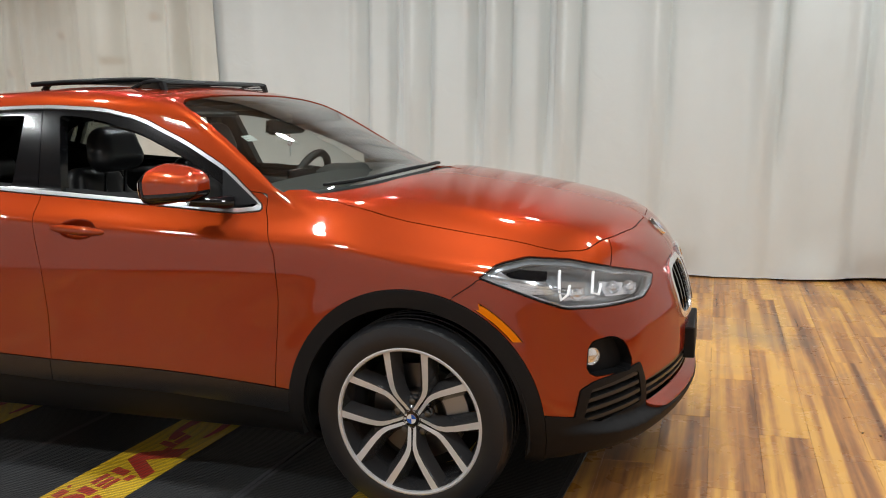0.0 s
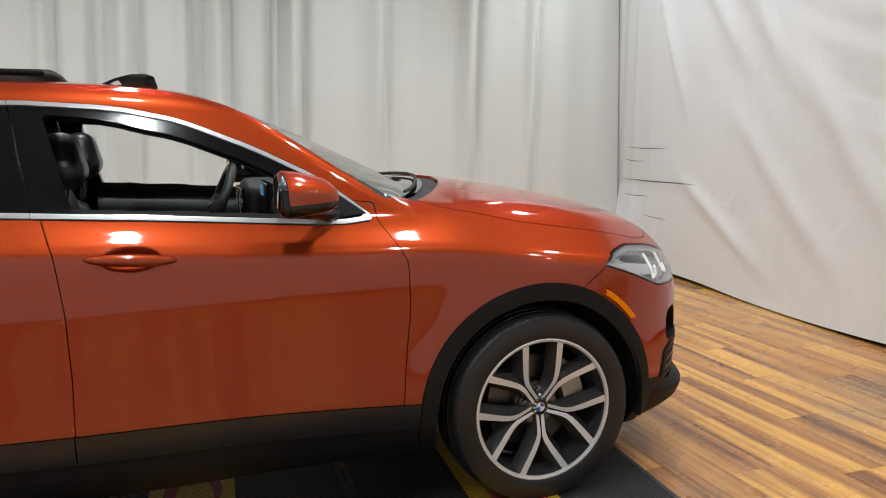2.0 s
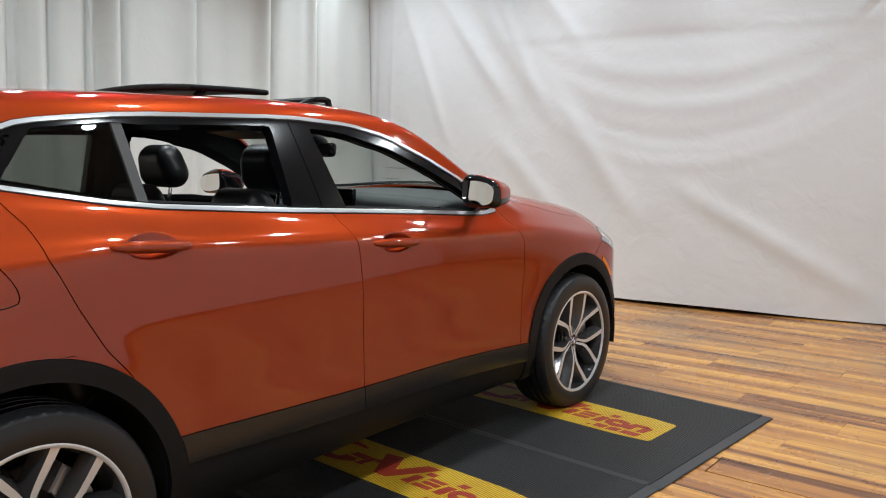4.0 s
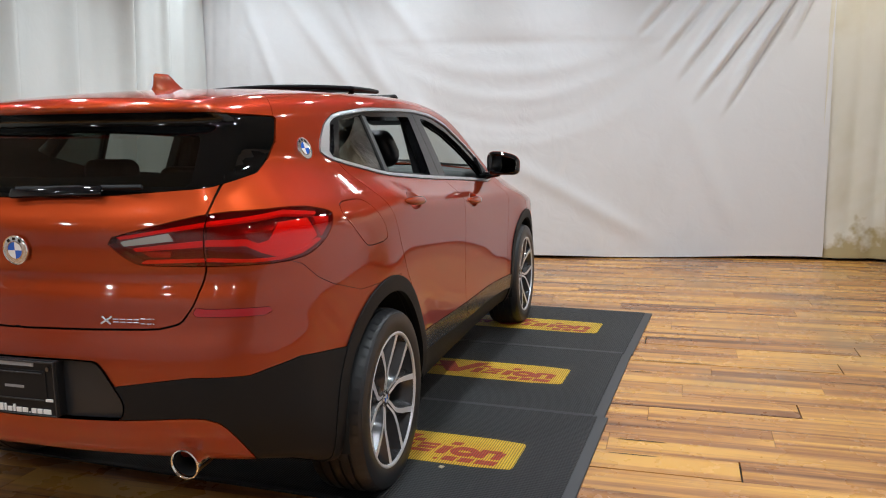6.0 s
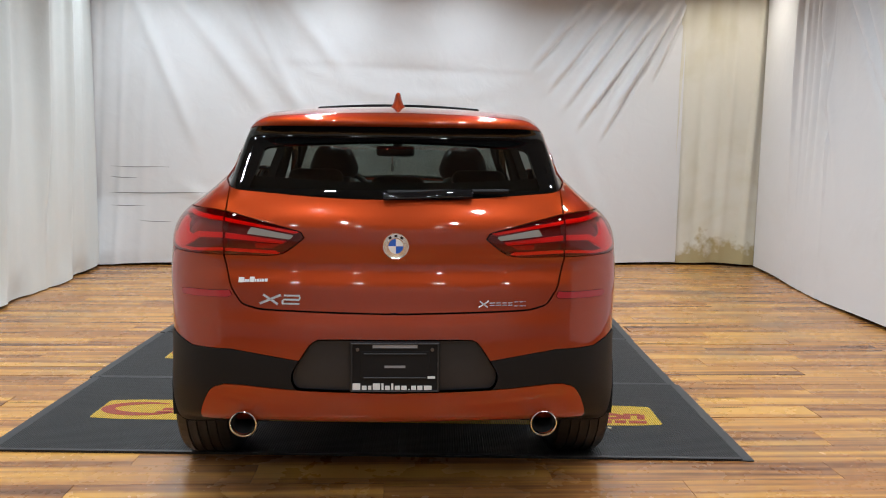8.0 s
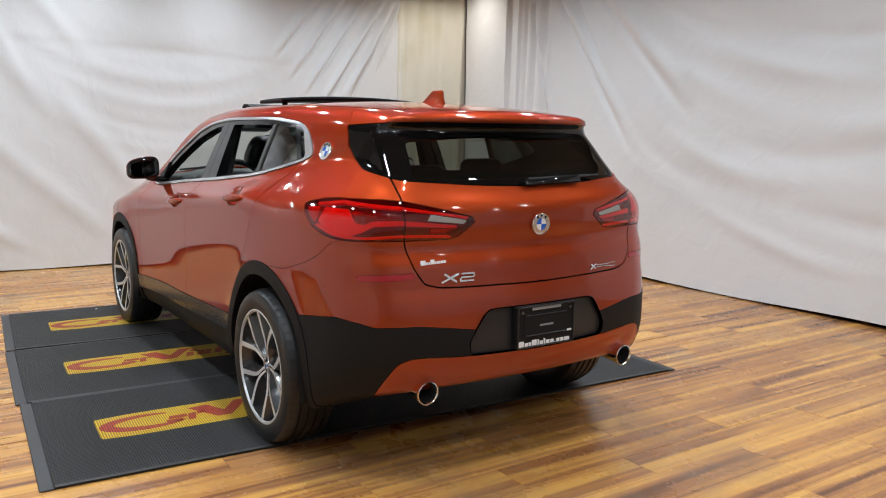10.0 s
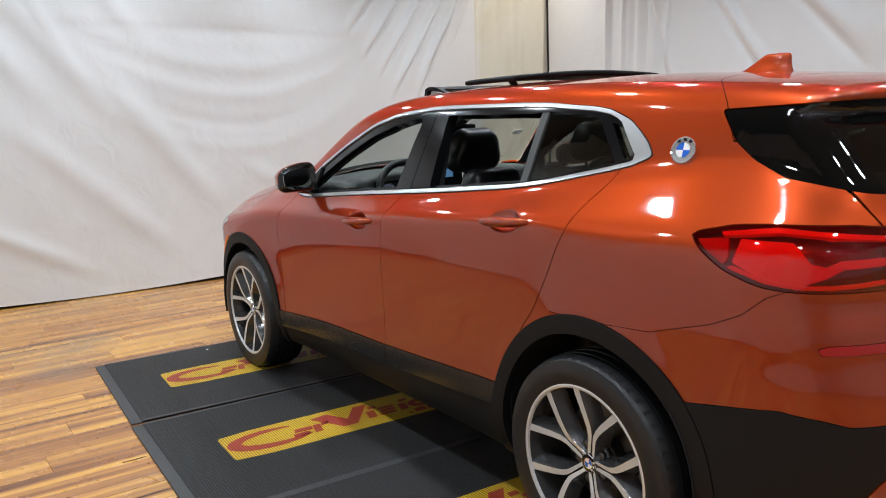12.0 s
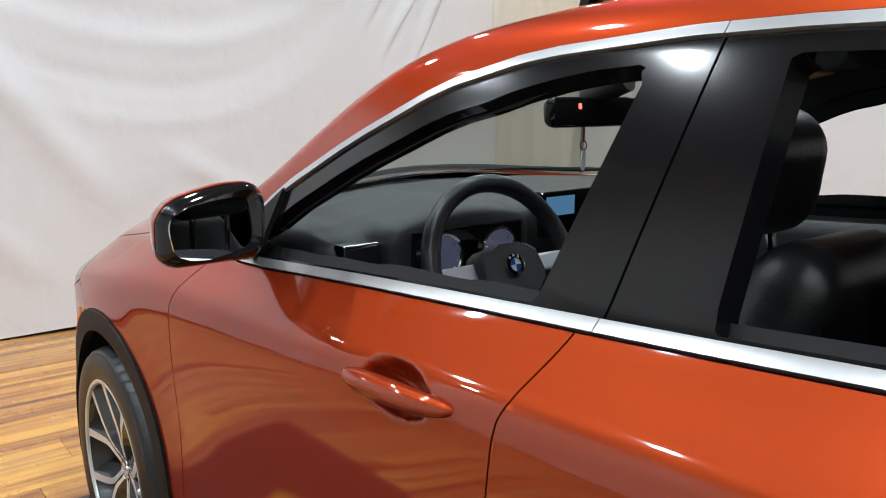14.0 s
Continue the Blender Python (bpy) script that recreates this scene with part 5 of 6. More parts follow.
for zz in (0.368, 0.396, 0.424):
    for one in sub(lowgr, lambda x, y, z: np.abs(z - zz) - 0.006).islands():
        skin_part("slat", one.moved(-0.004).thick(0.04), SLATM, gr)

# number plate holders
bm = bmesh.new()
box(bm, (2.170, -0.16, 0.385), (2.214, 0.16, 0.505), None, 0.006)
part("front_plate_holder", bm, PLASTIC, car, "black plastic front plate holder")
bm = bmesh.new()
box(bm, (-2.206, -0.152, 0.508), (-2.170, 0.152, 0.680), None, 0.005)
plate = part("rear_number_plate", bm, PLASTIC, car, "black dealer plate with white lettering bars")
bm = bmesh.new()
box(bm, (-2.2085, -0.115, 0.55), (-2.2062, 0.115, 0.648), None, 0.001)
part("plate_panel", bm, PLASTIC, plate)
for y0, y1, z0, z1, mm in ((-0.075, 0.075, 0.660, 0.671, GREYP), (-0.035, 0.035, 0.592, 0.600, GREYP), (-0.135, -0.11, 0.555, 0.563, WHITEP)):
    bm = bmesh.new()
    box(bm, (-2.2096, y0, z0), (-2.2064, y1, z1))
    part("print_bar", bm, mm, plate)
for y0, y1, z0, z1 in ((-0.148, 0.148, 0.672, 0.677), (-0.148, 0.148, 0.5095, 0.513), (-0.148, -0.143, 0.513, 0.672), (0.143, 0.148, 0.513, 0.672), (-0.105, 0.105, 0.638, 0.642), (-0.105, 0.105, 0.556, 0.560)):
    bm = bmesh.new()
    box(bm, (-2.2115, y0, z0), (-2.205, y1, z1), None, 0.001, 1)
    part("holder_rim", bm, PLATEPL, plate)
for sgn in (1, -1):
    bm = bmesh.new()
    lathe(bm, [(0.006, 0.0), (0.006, 0.003), (0.0, 0.0035)], 12, pose(-2.2086, sgn * 0.125, 0.655, 0, -90, 0))
    part("screw", bm, STEEL, plate, "", 40)
yy = 0.142
for wl, tall in ((0.026, 1), (0.016, 0), (0.011, 0), (0.024, 1), (0.007, 1), (0.016, 0), (0.007, 1), (0.017, 0), (0.018, 0), (0.005, -1.4), (0.016, 0), (0.017, 0), (0.026, 0)):
    bm = bmesh.new()
    box(bm, (-2.2096, yy - wl, 0.516), (-2.2064, yy, 0.515 + 0.015 + 0.008 * tall))
    part("print_bar", bm, WHITEP, plate)
    yy -= wl + 0.005

# small screws and the dealer's sticker on the tailgate
yy = 0.535
for wl, tall in ((0.020, 1), (0.008, 0), (0.007, 0), (0.016, 1), (0.005, 0), (0.008, 0), (0.005, 0), (0.009, 0), (0.010, 0)):
    m = car_point(-2.1, yy - wl / 2, 0.868, 0.0012)
    bm = bmesh.new()
    box(bm, (-wl / 2, -0.006, -0.001), (wl / 2, 0.004 + 0.008 * tall, 0.0006), m)
    part("sticker_print", bm, WHITEP, car)
    yy -= wl + 0.002


# chrome model marks
def strokes(name, y, z, segs, w, label):
    m = car_point(-2.15, y, z, 0.002)
    bm = bmesh.new()
    for (x0, y0), (x1, y1) in segs:
        d = Vector((x1 - x0, y1 - y0, 0))
        a = math.atan2(d.y, d.x)
        box(bm, (-d.length / 2, -w / 2, 0), (d.length / 2, w / 2, 0.004), m @ pose((x0 + x1) / 2, (y0 + y1) / 2, 0, 0, 0, math.degrees(a)), 0.001, 1)
    part(name, bm, LAMPSILVER, car, label)


strokes("model_badge", 0.425, 0.812, [((-0.038, -0.016), (0.036, 0.016)), ((-0.026, 0.016), (0.026, -0.016))], 0.009, "chrome model badge")
strokes("model_badge", 0.352, 0.812, [((-0.026, 0.014), (0.030, 0.014)), ((0.030, 0.012), (0.028, 0.0)), ((-0.028, 0.0), (0.028, 0.0)), ((-0.030, -0.002), (-0.030, -0.014)), ((-0.032, -0.014), (0.028, -0.014))], 0.007, "chrome model badge")
strokes("model_badge", -0.30, 0.800, [((-0.018, -0.011), (0.018, 0.011)), ((-0.014, 0.011), (0.014, -0.011))], 0.006, "chrome drive badge")
for yc, wl, tall in ((-0.330, 0.018, 0.6), (-0.352, 0.018, 0.6), (-0.374, 0.018, 0.6), (-0.395, 0.016, 0.6), (-0.416, 0.015, 1.0), (-0.435, 0.015, 1.0), (-0.449, 0.005, 1.0)):
    for z0 in (-0.007 * tall, 0.007 * tall):
        strokes("model_badge", yc, 0.800 + z0, [((-wl / 2, 0), (wl / 2, 0))], 0.0036, "chrome drive badge bar")


def roundel(m, r, parent=None):
    """A round badge: bright rim, black ring, blue and white quarters."""
    bm = bmesh.new()
    lathe(bm, [(r, -0.004), (r, 0.003), (r * 0.97, 0.005), (r * 0.93, 0.004), (r * 0.93, -0.004)], 40, m, True)
    badge = part("roundel", bm, BRIGHT, parent or car, "round badge with blue and white quarters", 50)
    badge = parent or badge
    bm = bmesh.new()
    lathe(bm, [(r * 0.93, 0.003), (r * 0.60, 0.0035)], 40, m)
    part("badge_ring", bm, LAMPSILVER if r > 0.035 else GLOSSB, badge)
    for a in (125, 90, 55):
        bm = bmesh.new()
        box(bm, (r * 0.68, -r * 0.11, 0.003), (r * 0.86, r * 0.11, 0.0046), m @ pose(0, 0, 0, 0, 0, a))
        part("ring_mark", bm, GLOSSB if r > 0.035 else BADGEW, badge)
    bm = bmesh.new()
    lathe(bm, [(r * 0.62, 0.003), (r * 0.62, 0.005), (r * 0.56, 0.005), (r * 0.56, 0.003)], 40, m, True)
    part("inner_rim", bm, BRIGHT, badge)
    for q in range(4):
        bm = bmesh.new()
        pts = [(0, 0)] + [(r * 0.57 * math.cos(t), r * 0.57 * math.sin(t)) for t in np.linspace(q * math.pi / 2, (q + 1) * math.pi / 2, 9)]
        prism(bm, pts, 0.002, 0.0042, m)
        part("quarter", bm, BADGEB if q % 2 else BADGEW, badge)
    return badge


roundel(car_point(-2.16, 0.0, 0.998, 0.008), 0.045)
roundel(car_point(-1.51, 0.63, 1.272, 0.004), 0.040)
roundel(car_point(-1.51, -0.63, 1.272, 0.004), 0.040)
roundel(car_point(2.06, 0.0, 0.86, 0.004), 0.041)

# exhaust pipes
for sgn in (1, -1):
    bm = bmesh.new()
    lathe(bm, [(0.040, -0.22), (0.044, -0.03), (0.047, -0.006), (0.0465, 0.0), (0.043, 0.002), (0.0385, -0.004), (0.038, -0.03), (0.037, -0.2), (0, -0.2)], 36, pose(-2.14, sgn * 0.522, 0.374, 0, -93, 0))
    pipe = part("exhaust_pipe", bm, BRIGHT, car, "round chrome exhaust pipe", 50)
    bm = bmesh.new()
    lathe(bm, [(0.0383, -0.010), (0.0365, -0.03), (0.036, -0.15), (0, -0.15)], 36, pose(-2.14, sgn * 0.522, 0.374, 0, -93, 0))
    part("pipe_bore", bm, LINER, pipe, "near-black inside of the pipe", 50)

# door handles
for ob, hx, hz, sgn in doors:
    n, ring = 24, 14
    bm = bmesh.new()
    rings = []
    for i in range(n + 1):
        u = -1 + 2 * i / n
        x = hx + 0.128 * u
        slope = -0.075
        z = hz - 0.002 + slope * (x - hx)
        full = max(1 - abs(u) ** 2.6, 0.0) ** 0.6
        y = side_y(x, z) + 0.010 * full - 0.004 * (1 - full)
        rings.append([bm.verts.new((x, sgn * (y + 0.014 * full * math.cos(a) + 0.004 * math.cos(a)), z + (0.003 + 0.0155 * full) * math.sin(a))) for a in [2 * math.pi * k / ring for k in range(ring)]])
    for a, b in zip(rings, rings[1:]):
        for k in range(ring):
            bm.faces.new((a[k], a[(k + 1) % ring], b[(k + 1) % ring], b[k]))
    bm.faces.new(rings[0])
    bm.faces.new(rings[-1])
    bmesh.ops.recalc_face_normals(bm, faces=bm.faces)
    part("door_handle", bm, PAINT, ob, "body-coloured pull handle", 60)


# wing mirrors: taller towards the car, the glass turned to the driver
def mirror_field(x, y, z):
    u = np.abs(y) - 0.918
    ta = np.clip((x - 0.447) / 0.185, 0, 1)
    uu = (u + 0.02 * ta) / (1 - 0.38 * ta * ta)
    k = np.clip((uu + 0.03) / 0.13, 0, 1.2)
    v = (z - (1.131 - 0.012 * ta * ta)) / (1 - 0.42 * ta ** 1.6)
    vv = -0.072 + (v + 0.072) * 0.144 / (0.144 - 0.034 * k ** 1.5)
    return 0.75 * rbox((x, uu, vv), (0.541, 0.0, 0.0), (0.094, 0.098, 0.070), 0.042)


GLASS = soft_poly([(-0.082, -0.054), (0.070, -0.052), (0.080, 0.010), (0.056, 0.032), (-0.010, 0.050), (-0.074, 0.058), (-0.084, 0.030)], 2, 0.2)
for sgn in (1, -1):
    mk = surface_of(mirror_field, (0.40, 0.74 if sgn > 0 else -1.07, 1.02), (0.76, 1.07 if sgn > 0 else -0.74, 1.23), 0.0105).split()
    face = lambda x, y, z: x - 0.476 - 0.05 * (1.15 - z)
    split_z = lambda x: 1.103 + 0.03 * (x - 0.5)
    hole = lambda x, y, z: np.maximum(poly_sd(np.abs(y) - 0.918, z - 1.131, GLASS), x - 0.48)
    cap = sub(mk, lambda x, y, z: np.maximum(-face(x, y, z) + 0.001, np.maximum(split_z(x) - z, 0.832 - np.abs(y))))
    mirror = skin_part("wing_mirror", cap.moved(0.001).thick(0.008), PAINT, car, "wing mirror with copper-orange cap")
    skin_part("mirror_base", sub(mk, lambda x, y, z: np.maximum(-face(x, y, z) + 0.001, np.minimum(z - split_z(x) + 0.001, np.abs(y) - 0.831))).thick(0.01), GLOSSB, mirror, "gloss black lower shell")
    skin_part("mirror_frame", sub(mk, lambda x, y, z: np.maximum(face(x, y, z) + 0.001, -hole(x, y, z))).thick(0.035), GLOSSB, mirror, "gloss black mirror frame")
    bm = bmesh.new()
    prism(bm, [(-sgn * 1.04 * p[0], 1.04 * p[1]) for p in GLASS][::-sgn], 0, 0.003, pose(0.463, sgn * 0.918, 1.131, 85, 0, -90 + 10 * sgn))
    part("mirror_glass", bm, MIRRORG, mirror, "silvered mirror glass")
    bm = bmesh.new()
    tube(bm, [(0.55, sgn * 0.87, 1.066), (0.60, sgn * 0.81, 1.055), (0.65, sgn * 0.755, 1.048)], [0.018, 0.019, 0.028], 10)
    part("mirror_arm", bm, GLOSSB, mirror, "black mirror arm", 50)
    bm = bmesh.new()
    q = [(0.62, 1.035), (0.76, 1.045), (0.60, 1.165)]
    vs = []
    for o in (0.0, 0.012):
        vs.append([bm.verts.new((x, sgn * (side_y(x, z) - 0.004 + o), z)) for x, z in q])
    bm.faces.new(vs[0]), bm.faces.new(vs[1])
    for i in range(3):
        bm.faces.new((vs[0][i], vs[0][(i + 1) % 3], vs[1][(i + 1) % 3], vs[1][i]))
    bmesh.ops.recalc_face_normals(bm, faces=bm.faces)
    part("mirror_foot", bm, PLASTIC, mirror, "black triangle at the window's corner")

# roof: shark fin, slid-back sunroof panel and raised wind deflector
bm = bmesh.new()
rings = []
for z0, xa, xb, w in ((1.478, -1.205, -1.440, 0.052), (1.496, -1.225, -1.438, 0.044), (1.510, -1.262, -1.434, 0.030), (1.530, -1.298, -1.432, 0.021), (1.545, -1.322, -1.432, 0.016), (1.552, -1.335, -1.428, 0.011), (1.555, -1.345, -1.420, 0.004)):
    c, l = (xa + xb) / 2, (xa - xb) / 2
    rings.append([bm.verts.new((c + l * math.cos(t), w * math.sin(t) * (0.65 + 0.35 * -math.cos(t)), z0)) for t in [2 * math.pi * k / 20 for k in range(20)]])
for a, b in zip(rings, rings[1:]):
    for k in range(20):
        bm.faces.new((a[k], a[(k + 1) % 20], b[(k + 1) % 20], b[k]))
bm.faces.new(rings[-1])
bmesh.ops.recalc_face_normals(bm, faces=bm.faces)
part("roof_antenna", bm, PAINT, car, "copper-orange shark-fin antenna", 50)

panel_field = lambda x, y, z: rbox((x, y, z - (ROOF(x) - 0.10 * y * y + 0.033)), (-0.36, 0, -0.007), (0.17, 0.425, 0.011), 0.009)
skin_part("sunroof_panel", surface_of(panel_field, (-0.60, -0.5, 1.4), (-0.12, 0.5, 1.62), 0.012), TINROOF, car, "dark glass sunroof panel slid back")
for sgn in (1, -1):
    bm = bmesh.new()
    tube(bm, [(-0.50, sgn * 0.39, 1.482), (-0.46, sgn * 0.39, 1.520)], 0.014, 8)
    part("panel_arm", bm, PLASTIC, car, "black sunroof lifting arm", 50)
bm = bmesh.new()
blade = [(0.020, 1.504), (0.062, 1.515), (0.105, 1.517), (0.134, 1.509), (0.140, 1.498), (0.128, 1.499), (0.100, 1.506), (0.060, 1.504)]
prism(bm, blade, -0.405, 0.405, pose(0, 0, 0, 90, 0, 0), 0.002)
deflector = part("wind_deflector", bm, PLASTIC, car, "raised black sunroof wind deflector", 50)
for sgn in (1, -1):
    bm = bmesh.new()
    arm = [(-0.055, 1.474), (0.020, 1.504), (0.062, 1.513), (0.060, 1.500), (0.020, 1.496), (-0.030, 1.472)]
    prism(bm, arm, sgn * 0.392 - 0.013, sgn * 0.392 + 0.013, pose(0, 0, 0, 90, 0, 0), 0.002)
    part("deflector_arm", bm, PLASTIC, deflector)
    bm = bmesh.new()
    prism(bm, [(0.108, 1.510), (0.138, 1.506), (0.150, 1.462), (0.136, 1.462), (0.122, 1.492)], sgn * 0.395 - 0.010, sgn * 0.395 + 0.010, pose(0, 0, 0, 90, 0, 0), 0.002)
    part("deflector_foot", bm, PLASTIC, deflector)
for k in range(6):
    z0, x0 = 1.497 - 0.008 * k, 0.134 + 0.0017 * k
    bm = bmesh.new()
    box(bm, (x0, -0.385, z0 - 0.0046), (x0 + 0.002, 0.385, z0))
    part("net_strand", bm, LINER, deflector)

# wipers
bm = bmesh.new()
box(bm, (-0.28, -0.020, 0.0), (0.035, 0.014, 0.016), car_point(-2.09, -0.10, 1.172, 0.004) @ pose(0.13, 0, 0, 0, 0, 2), 0.010)
wiper = part("rear_wiper", bm, GLOSSB, car, "black rear window wiper", 40)
bm = bmesh.new()
box(bm, (-0.21, -0.006, 0.0), (0.21, 0.006, 0.014), car_point(-2.09, -0.18, 1.184, 0.003) @ pose(0.0, 0, 0, 0, 0, 1), 0.003)
part("wiper_blade", bm, PLASTIC, wiper)
for ya, yb in ((0.56, -0.05), (-0.02, -0.60)):
    pts = []
    for i in range(9):
        y = ya + (yb - ya) * i / 8
        xx = 1.135 - 0.56 * y * y - 0.015 * math.sin(math.pi * i / 8)
        m = car_point(xx, y, 1.085, 0.009)
        pts.append(m.translation)
    bm = bmesh.new()
    tube(bm, pts, [0.005] + [0.0075] * 7 + [0.005], 6)
    part("windscreen_wiper", bm, PLASTIC, car, "black windscreen wiper", 40)

# small paper sticker inside the windscreen
for k in range(3):
    bm = bmesh.new()
    box(bm, (-0.026, -0.006, -0.001), (0.026, 0.006, 0.0), car_point(0.60 + 0.016 * k, -0.535 - 0.003 * k, 1.290, -0.008) @ pose(0, 0, 0, 0, 0, 4), 0.0)
    part("screen_sticker", bm, WHITEP, car, "white sticker strip")


# ---- wheels: five pairs of spokes, machined faces on dark grey ----
def wheel_meshes():
    got = {}

    def keep(name, bm, mats, smooth=40):
        me = bpy.data.meshes.new(name)
        bm.to_mesh(me)
        bm.free()
        me.polygons.foreach_set("use_smooth", np.ones(len(me.polygons), bool))
        me.set_sharp_from_angle(angle=radians(smooth))
        for m in mats:
            me.materials.append(m)
        got[name] = me
    R = 0.3425
    bm = bmesh.new()
    prof = [(0.238, -0.098), (0.252, -0.106), (0.285, -0.1125), (0.315, -0.108), (0.332, -0.096)]
    for c in (-0.058, -0.020, 0.020, 0.058):
        prof += [(R - 0.0015 - abs(c) * 0.03, c - 0.0145), (R - abs(c) * 0.03, c - 0.006), (R - 0.009, c - 0.0045), (R - 0.009, c + 0.0045), (R - abs(c) * 0.03, c + 0.006)]
    prof += [(0.332, 0.096), (0.324, 0.1035), (0.3235, 0.1055), (0.315, 0.108), (0.300, 0.1115), (0.285, 0.1125), (0.268, 0.1105), (0.258, 0.1085), (0.252, 0.106), (0.247, 0.1035), (0.238, 0.098)]
    lathe(bm, prof, 216)
    # sipes across both shoulders
    for v in bm.verts:
        if 0.06 < abs(v.co.z) < 0.1 and math.hypot(v.co.x, v.co.y) > 0.325 and round(math.atan2(v.co.y, v.co.x) / (2 * math.pi / 216)) % 4 == 0:
            k = 1 - 0.0010 / 0.335
            v.co.x, v.co.y = v.co.x * k, v.co.y * k
    keep("tyre", bm, [RUBBER], 30)
    bm = bmesh.new()
    lathe(bm, [(0.247, 0.096), (0.2555, 0.103), (0.254, 0.1065), (0.249, 0.108), (0.243, 0.106), (0.240, 0.098), (0.236, 0.080), (0.229, 0.06), (0.222, 0.02), (0.222, -0.08), (0.245, -0.10)], 80)
    for f in bm.faces:
        f.material_index = 1 if f.calc_center_median().z > 0.099 else 0
    keep("wheel_rim", bm, [RIMDARK, RIMCUT], 35)
    # one spoke; its mate is mirrored
    for nm, s in (("spoke", 1), ("spoke_mate", -1)):
        bm = bmesh.new()
        path = [(0.0295, 0.0105, 0.018, 0.0695), (0.0377, 0.0162, 0.020, 0.071), (0.054, 0.028, 0.021, 0.075), (0.070, 0.040, 0.0225, 0.079), (0.087, 0.0505, 0.024, 0.082), (0.108, 0.0575, 0.025, 0.085), (0.14, 0.0615, 0.027, 0.090), (0.18, 0.0635, 0.029, 0.095), (0.215, 0.065, 0.031, 0.099), (0.243, 0.067, 0.034, 0.102)]
        rows = []
        for r, lat, w, h in path:
            rows.append([bm.verts.new((r, s * (lat + o), zz)) for w in (w * 0.84,) for o, zz in ((-w / 2 - 0.022, h - 0.045), (-w / 2, h - 0.002), (-w / 2 + 0.0015, h), (w / 2 - 0.0015, h), (w / 2, h - 0.002), (w / 2 + 0.022, h - 0.045))])
        for a, b in zip(rows, rows[1:]):
            for k in range(5):
                f = bm.faces.new((a[k], a[k + 1], b[k + 1], b[k]))
                f.material_index = 1 if k == 2 else 0
        bm.faces.new(rows[0]), bm.faces.new(rows[-1])
        bmesh.ops.recalc_face_normals(bm, faces=bm.faces)
        keep(nm, bm, [RIMDARK, RIMCUT], 25)
    bm = bmesh.new()
    lathe(bm, [(0.075, 0.0), (0.070, 0.045), (0.050, 0.056), (0.036, 0.070), (0.033, 0.067), (0, 0.067)], 40)
    keep("hub", bm, [RIMDARK])
    bm = bmesh.new()
    lathe(bm, [(0.168, -0.03), (0.168, -0.008), (0.085, -0.008), (0.080, 0.03), (0, 0.03)], 64)
    keep("brake_disc", bm, [STEEL])
    bm = bmesh.new()
    arc = [radians(a) for a in range(-28, 29, 7)]
    outline = [(0.190 * math.cos(a), 0.190 * math.sin(a)) for a in arc] + [(0.112 * math.cos(a), 0.112 * math.sin(a)) for a in arc[::-1]]
    prism(bm, outline, -0.05, 0.034, pose(0, 0, 0, 0, 0, 8), 0.006)
    keep("brake_caliper", bm, [CALIPER])
    bm = bmesh.new()
    lathe(bm, [(0.012, 0.04), (0.012, 0.052), (0.009, 0.054), (0, 0.054)], 6)
    keep("wheel_bolt", bm, [STEEL])
    bm = bmesh.new()
    lathe(bm, [(0.215, -0.10), (0.215, -0.06), (0, -0.06)], 48)
    keep("back_plate", bm, [LINER])
    return got


WM = wheel_meshes()


def wheel(x, sgn, spin):
    base = pose(x, sgn * 0.78, HUB, -90 * sgn, 0, 0) @ pose(0, 0, 0, 0, 0, spin)
    rim = new("wheel", WM["wheel_rim"])
    rim.parent, rim.matrix_basis = car, base
    tagged(rim, "dark grey alloy wheel with machined double spokes")

    def add(name, mesh, m=None, label=""):
        o = new(name, WM[mesh])
        o.parent = rim
        if m is not None:
            o.matrix_basis = m
        tagged(o, label)
    add("tyre", "tyre", None, "black low-profile tyre")
    add("hub", "hub")
    add("brake_disc", "brake_disc", None, "steel brake disc")
    add("back_plate", "back_plate")
    add("brake_caliper", "brake_caliper", pose(0, 0, 0, 0, 0, (15 if sgn < 0 else 165) - spin if x > 0 else (20 if sgn < 0 else 160) - spin), "grey brake caliper")
    for i in range(5):
        m = pose(0, 0, 0, 0, 0, 72 * i)
        add("spoke", "spoke", m)
        add("spoke", "spoke_mate", m)
        add("wheel_bolt", "wheel_bolt", pose(0, 0, 0, 0, 0, 72 * i) @ pose(0.056, 0, 0.010))
    roundel(pose(0, 0, 0.0695), 0.029, rim)
    return rim


for x, sgn, spin in ((AX, -1, 90), (-AX, -1, 60), (AX, 1, 80), (-AX, 1, 75)):
    wheel(x, sgn, spin)

# wheel wells
for x in (AX, -AX):
    for sgn in (1, -1):
        bm = bmesh.new()
        arc = [radians(a) for a in range(-12, 193, 6)]
        o = [bm.verts.new((x + 0.402 * math.cos(a), sgn * 0.872, HUB + (0.022 if x < 0 else 0) + 0.402 * math.sin(a))) for a in arc]
        i = [bm.verts.new((x + 0.402 * math.cos(a), sgn * 0.50, HUB + (0.022 if x < 0 else 0) + 0.402 * math.sin(a))) for a in arc]
        for k in range(len(arc) - 1):
            bm.faces.new((o[k], o[k + 1], i[k + 1], i[k]))
        bm.faces.new(i)
        part("wheel_well", bm, LINER, car, "black felt wheel well lining", 60)


# ---- cabin ----
def field_part(name, field, lo, hi, mat, parent, label="", step=0.016):
    return skin_part(name, surface_of(field, lo, hi, step), mat, parent, label)


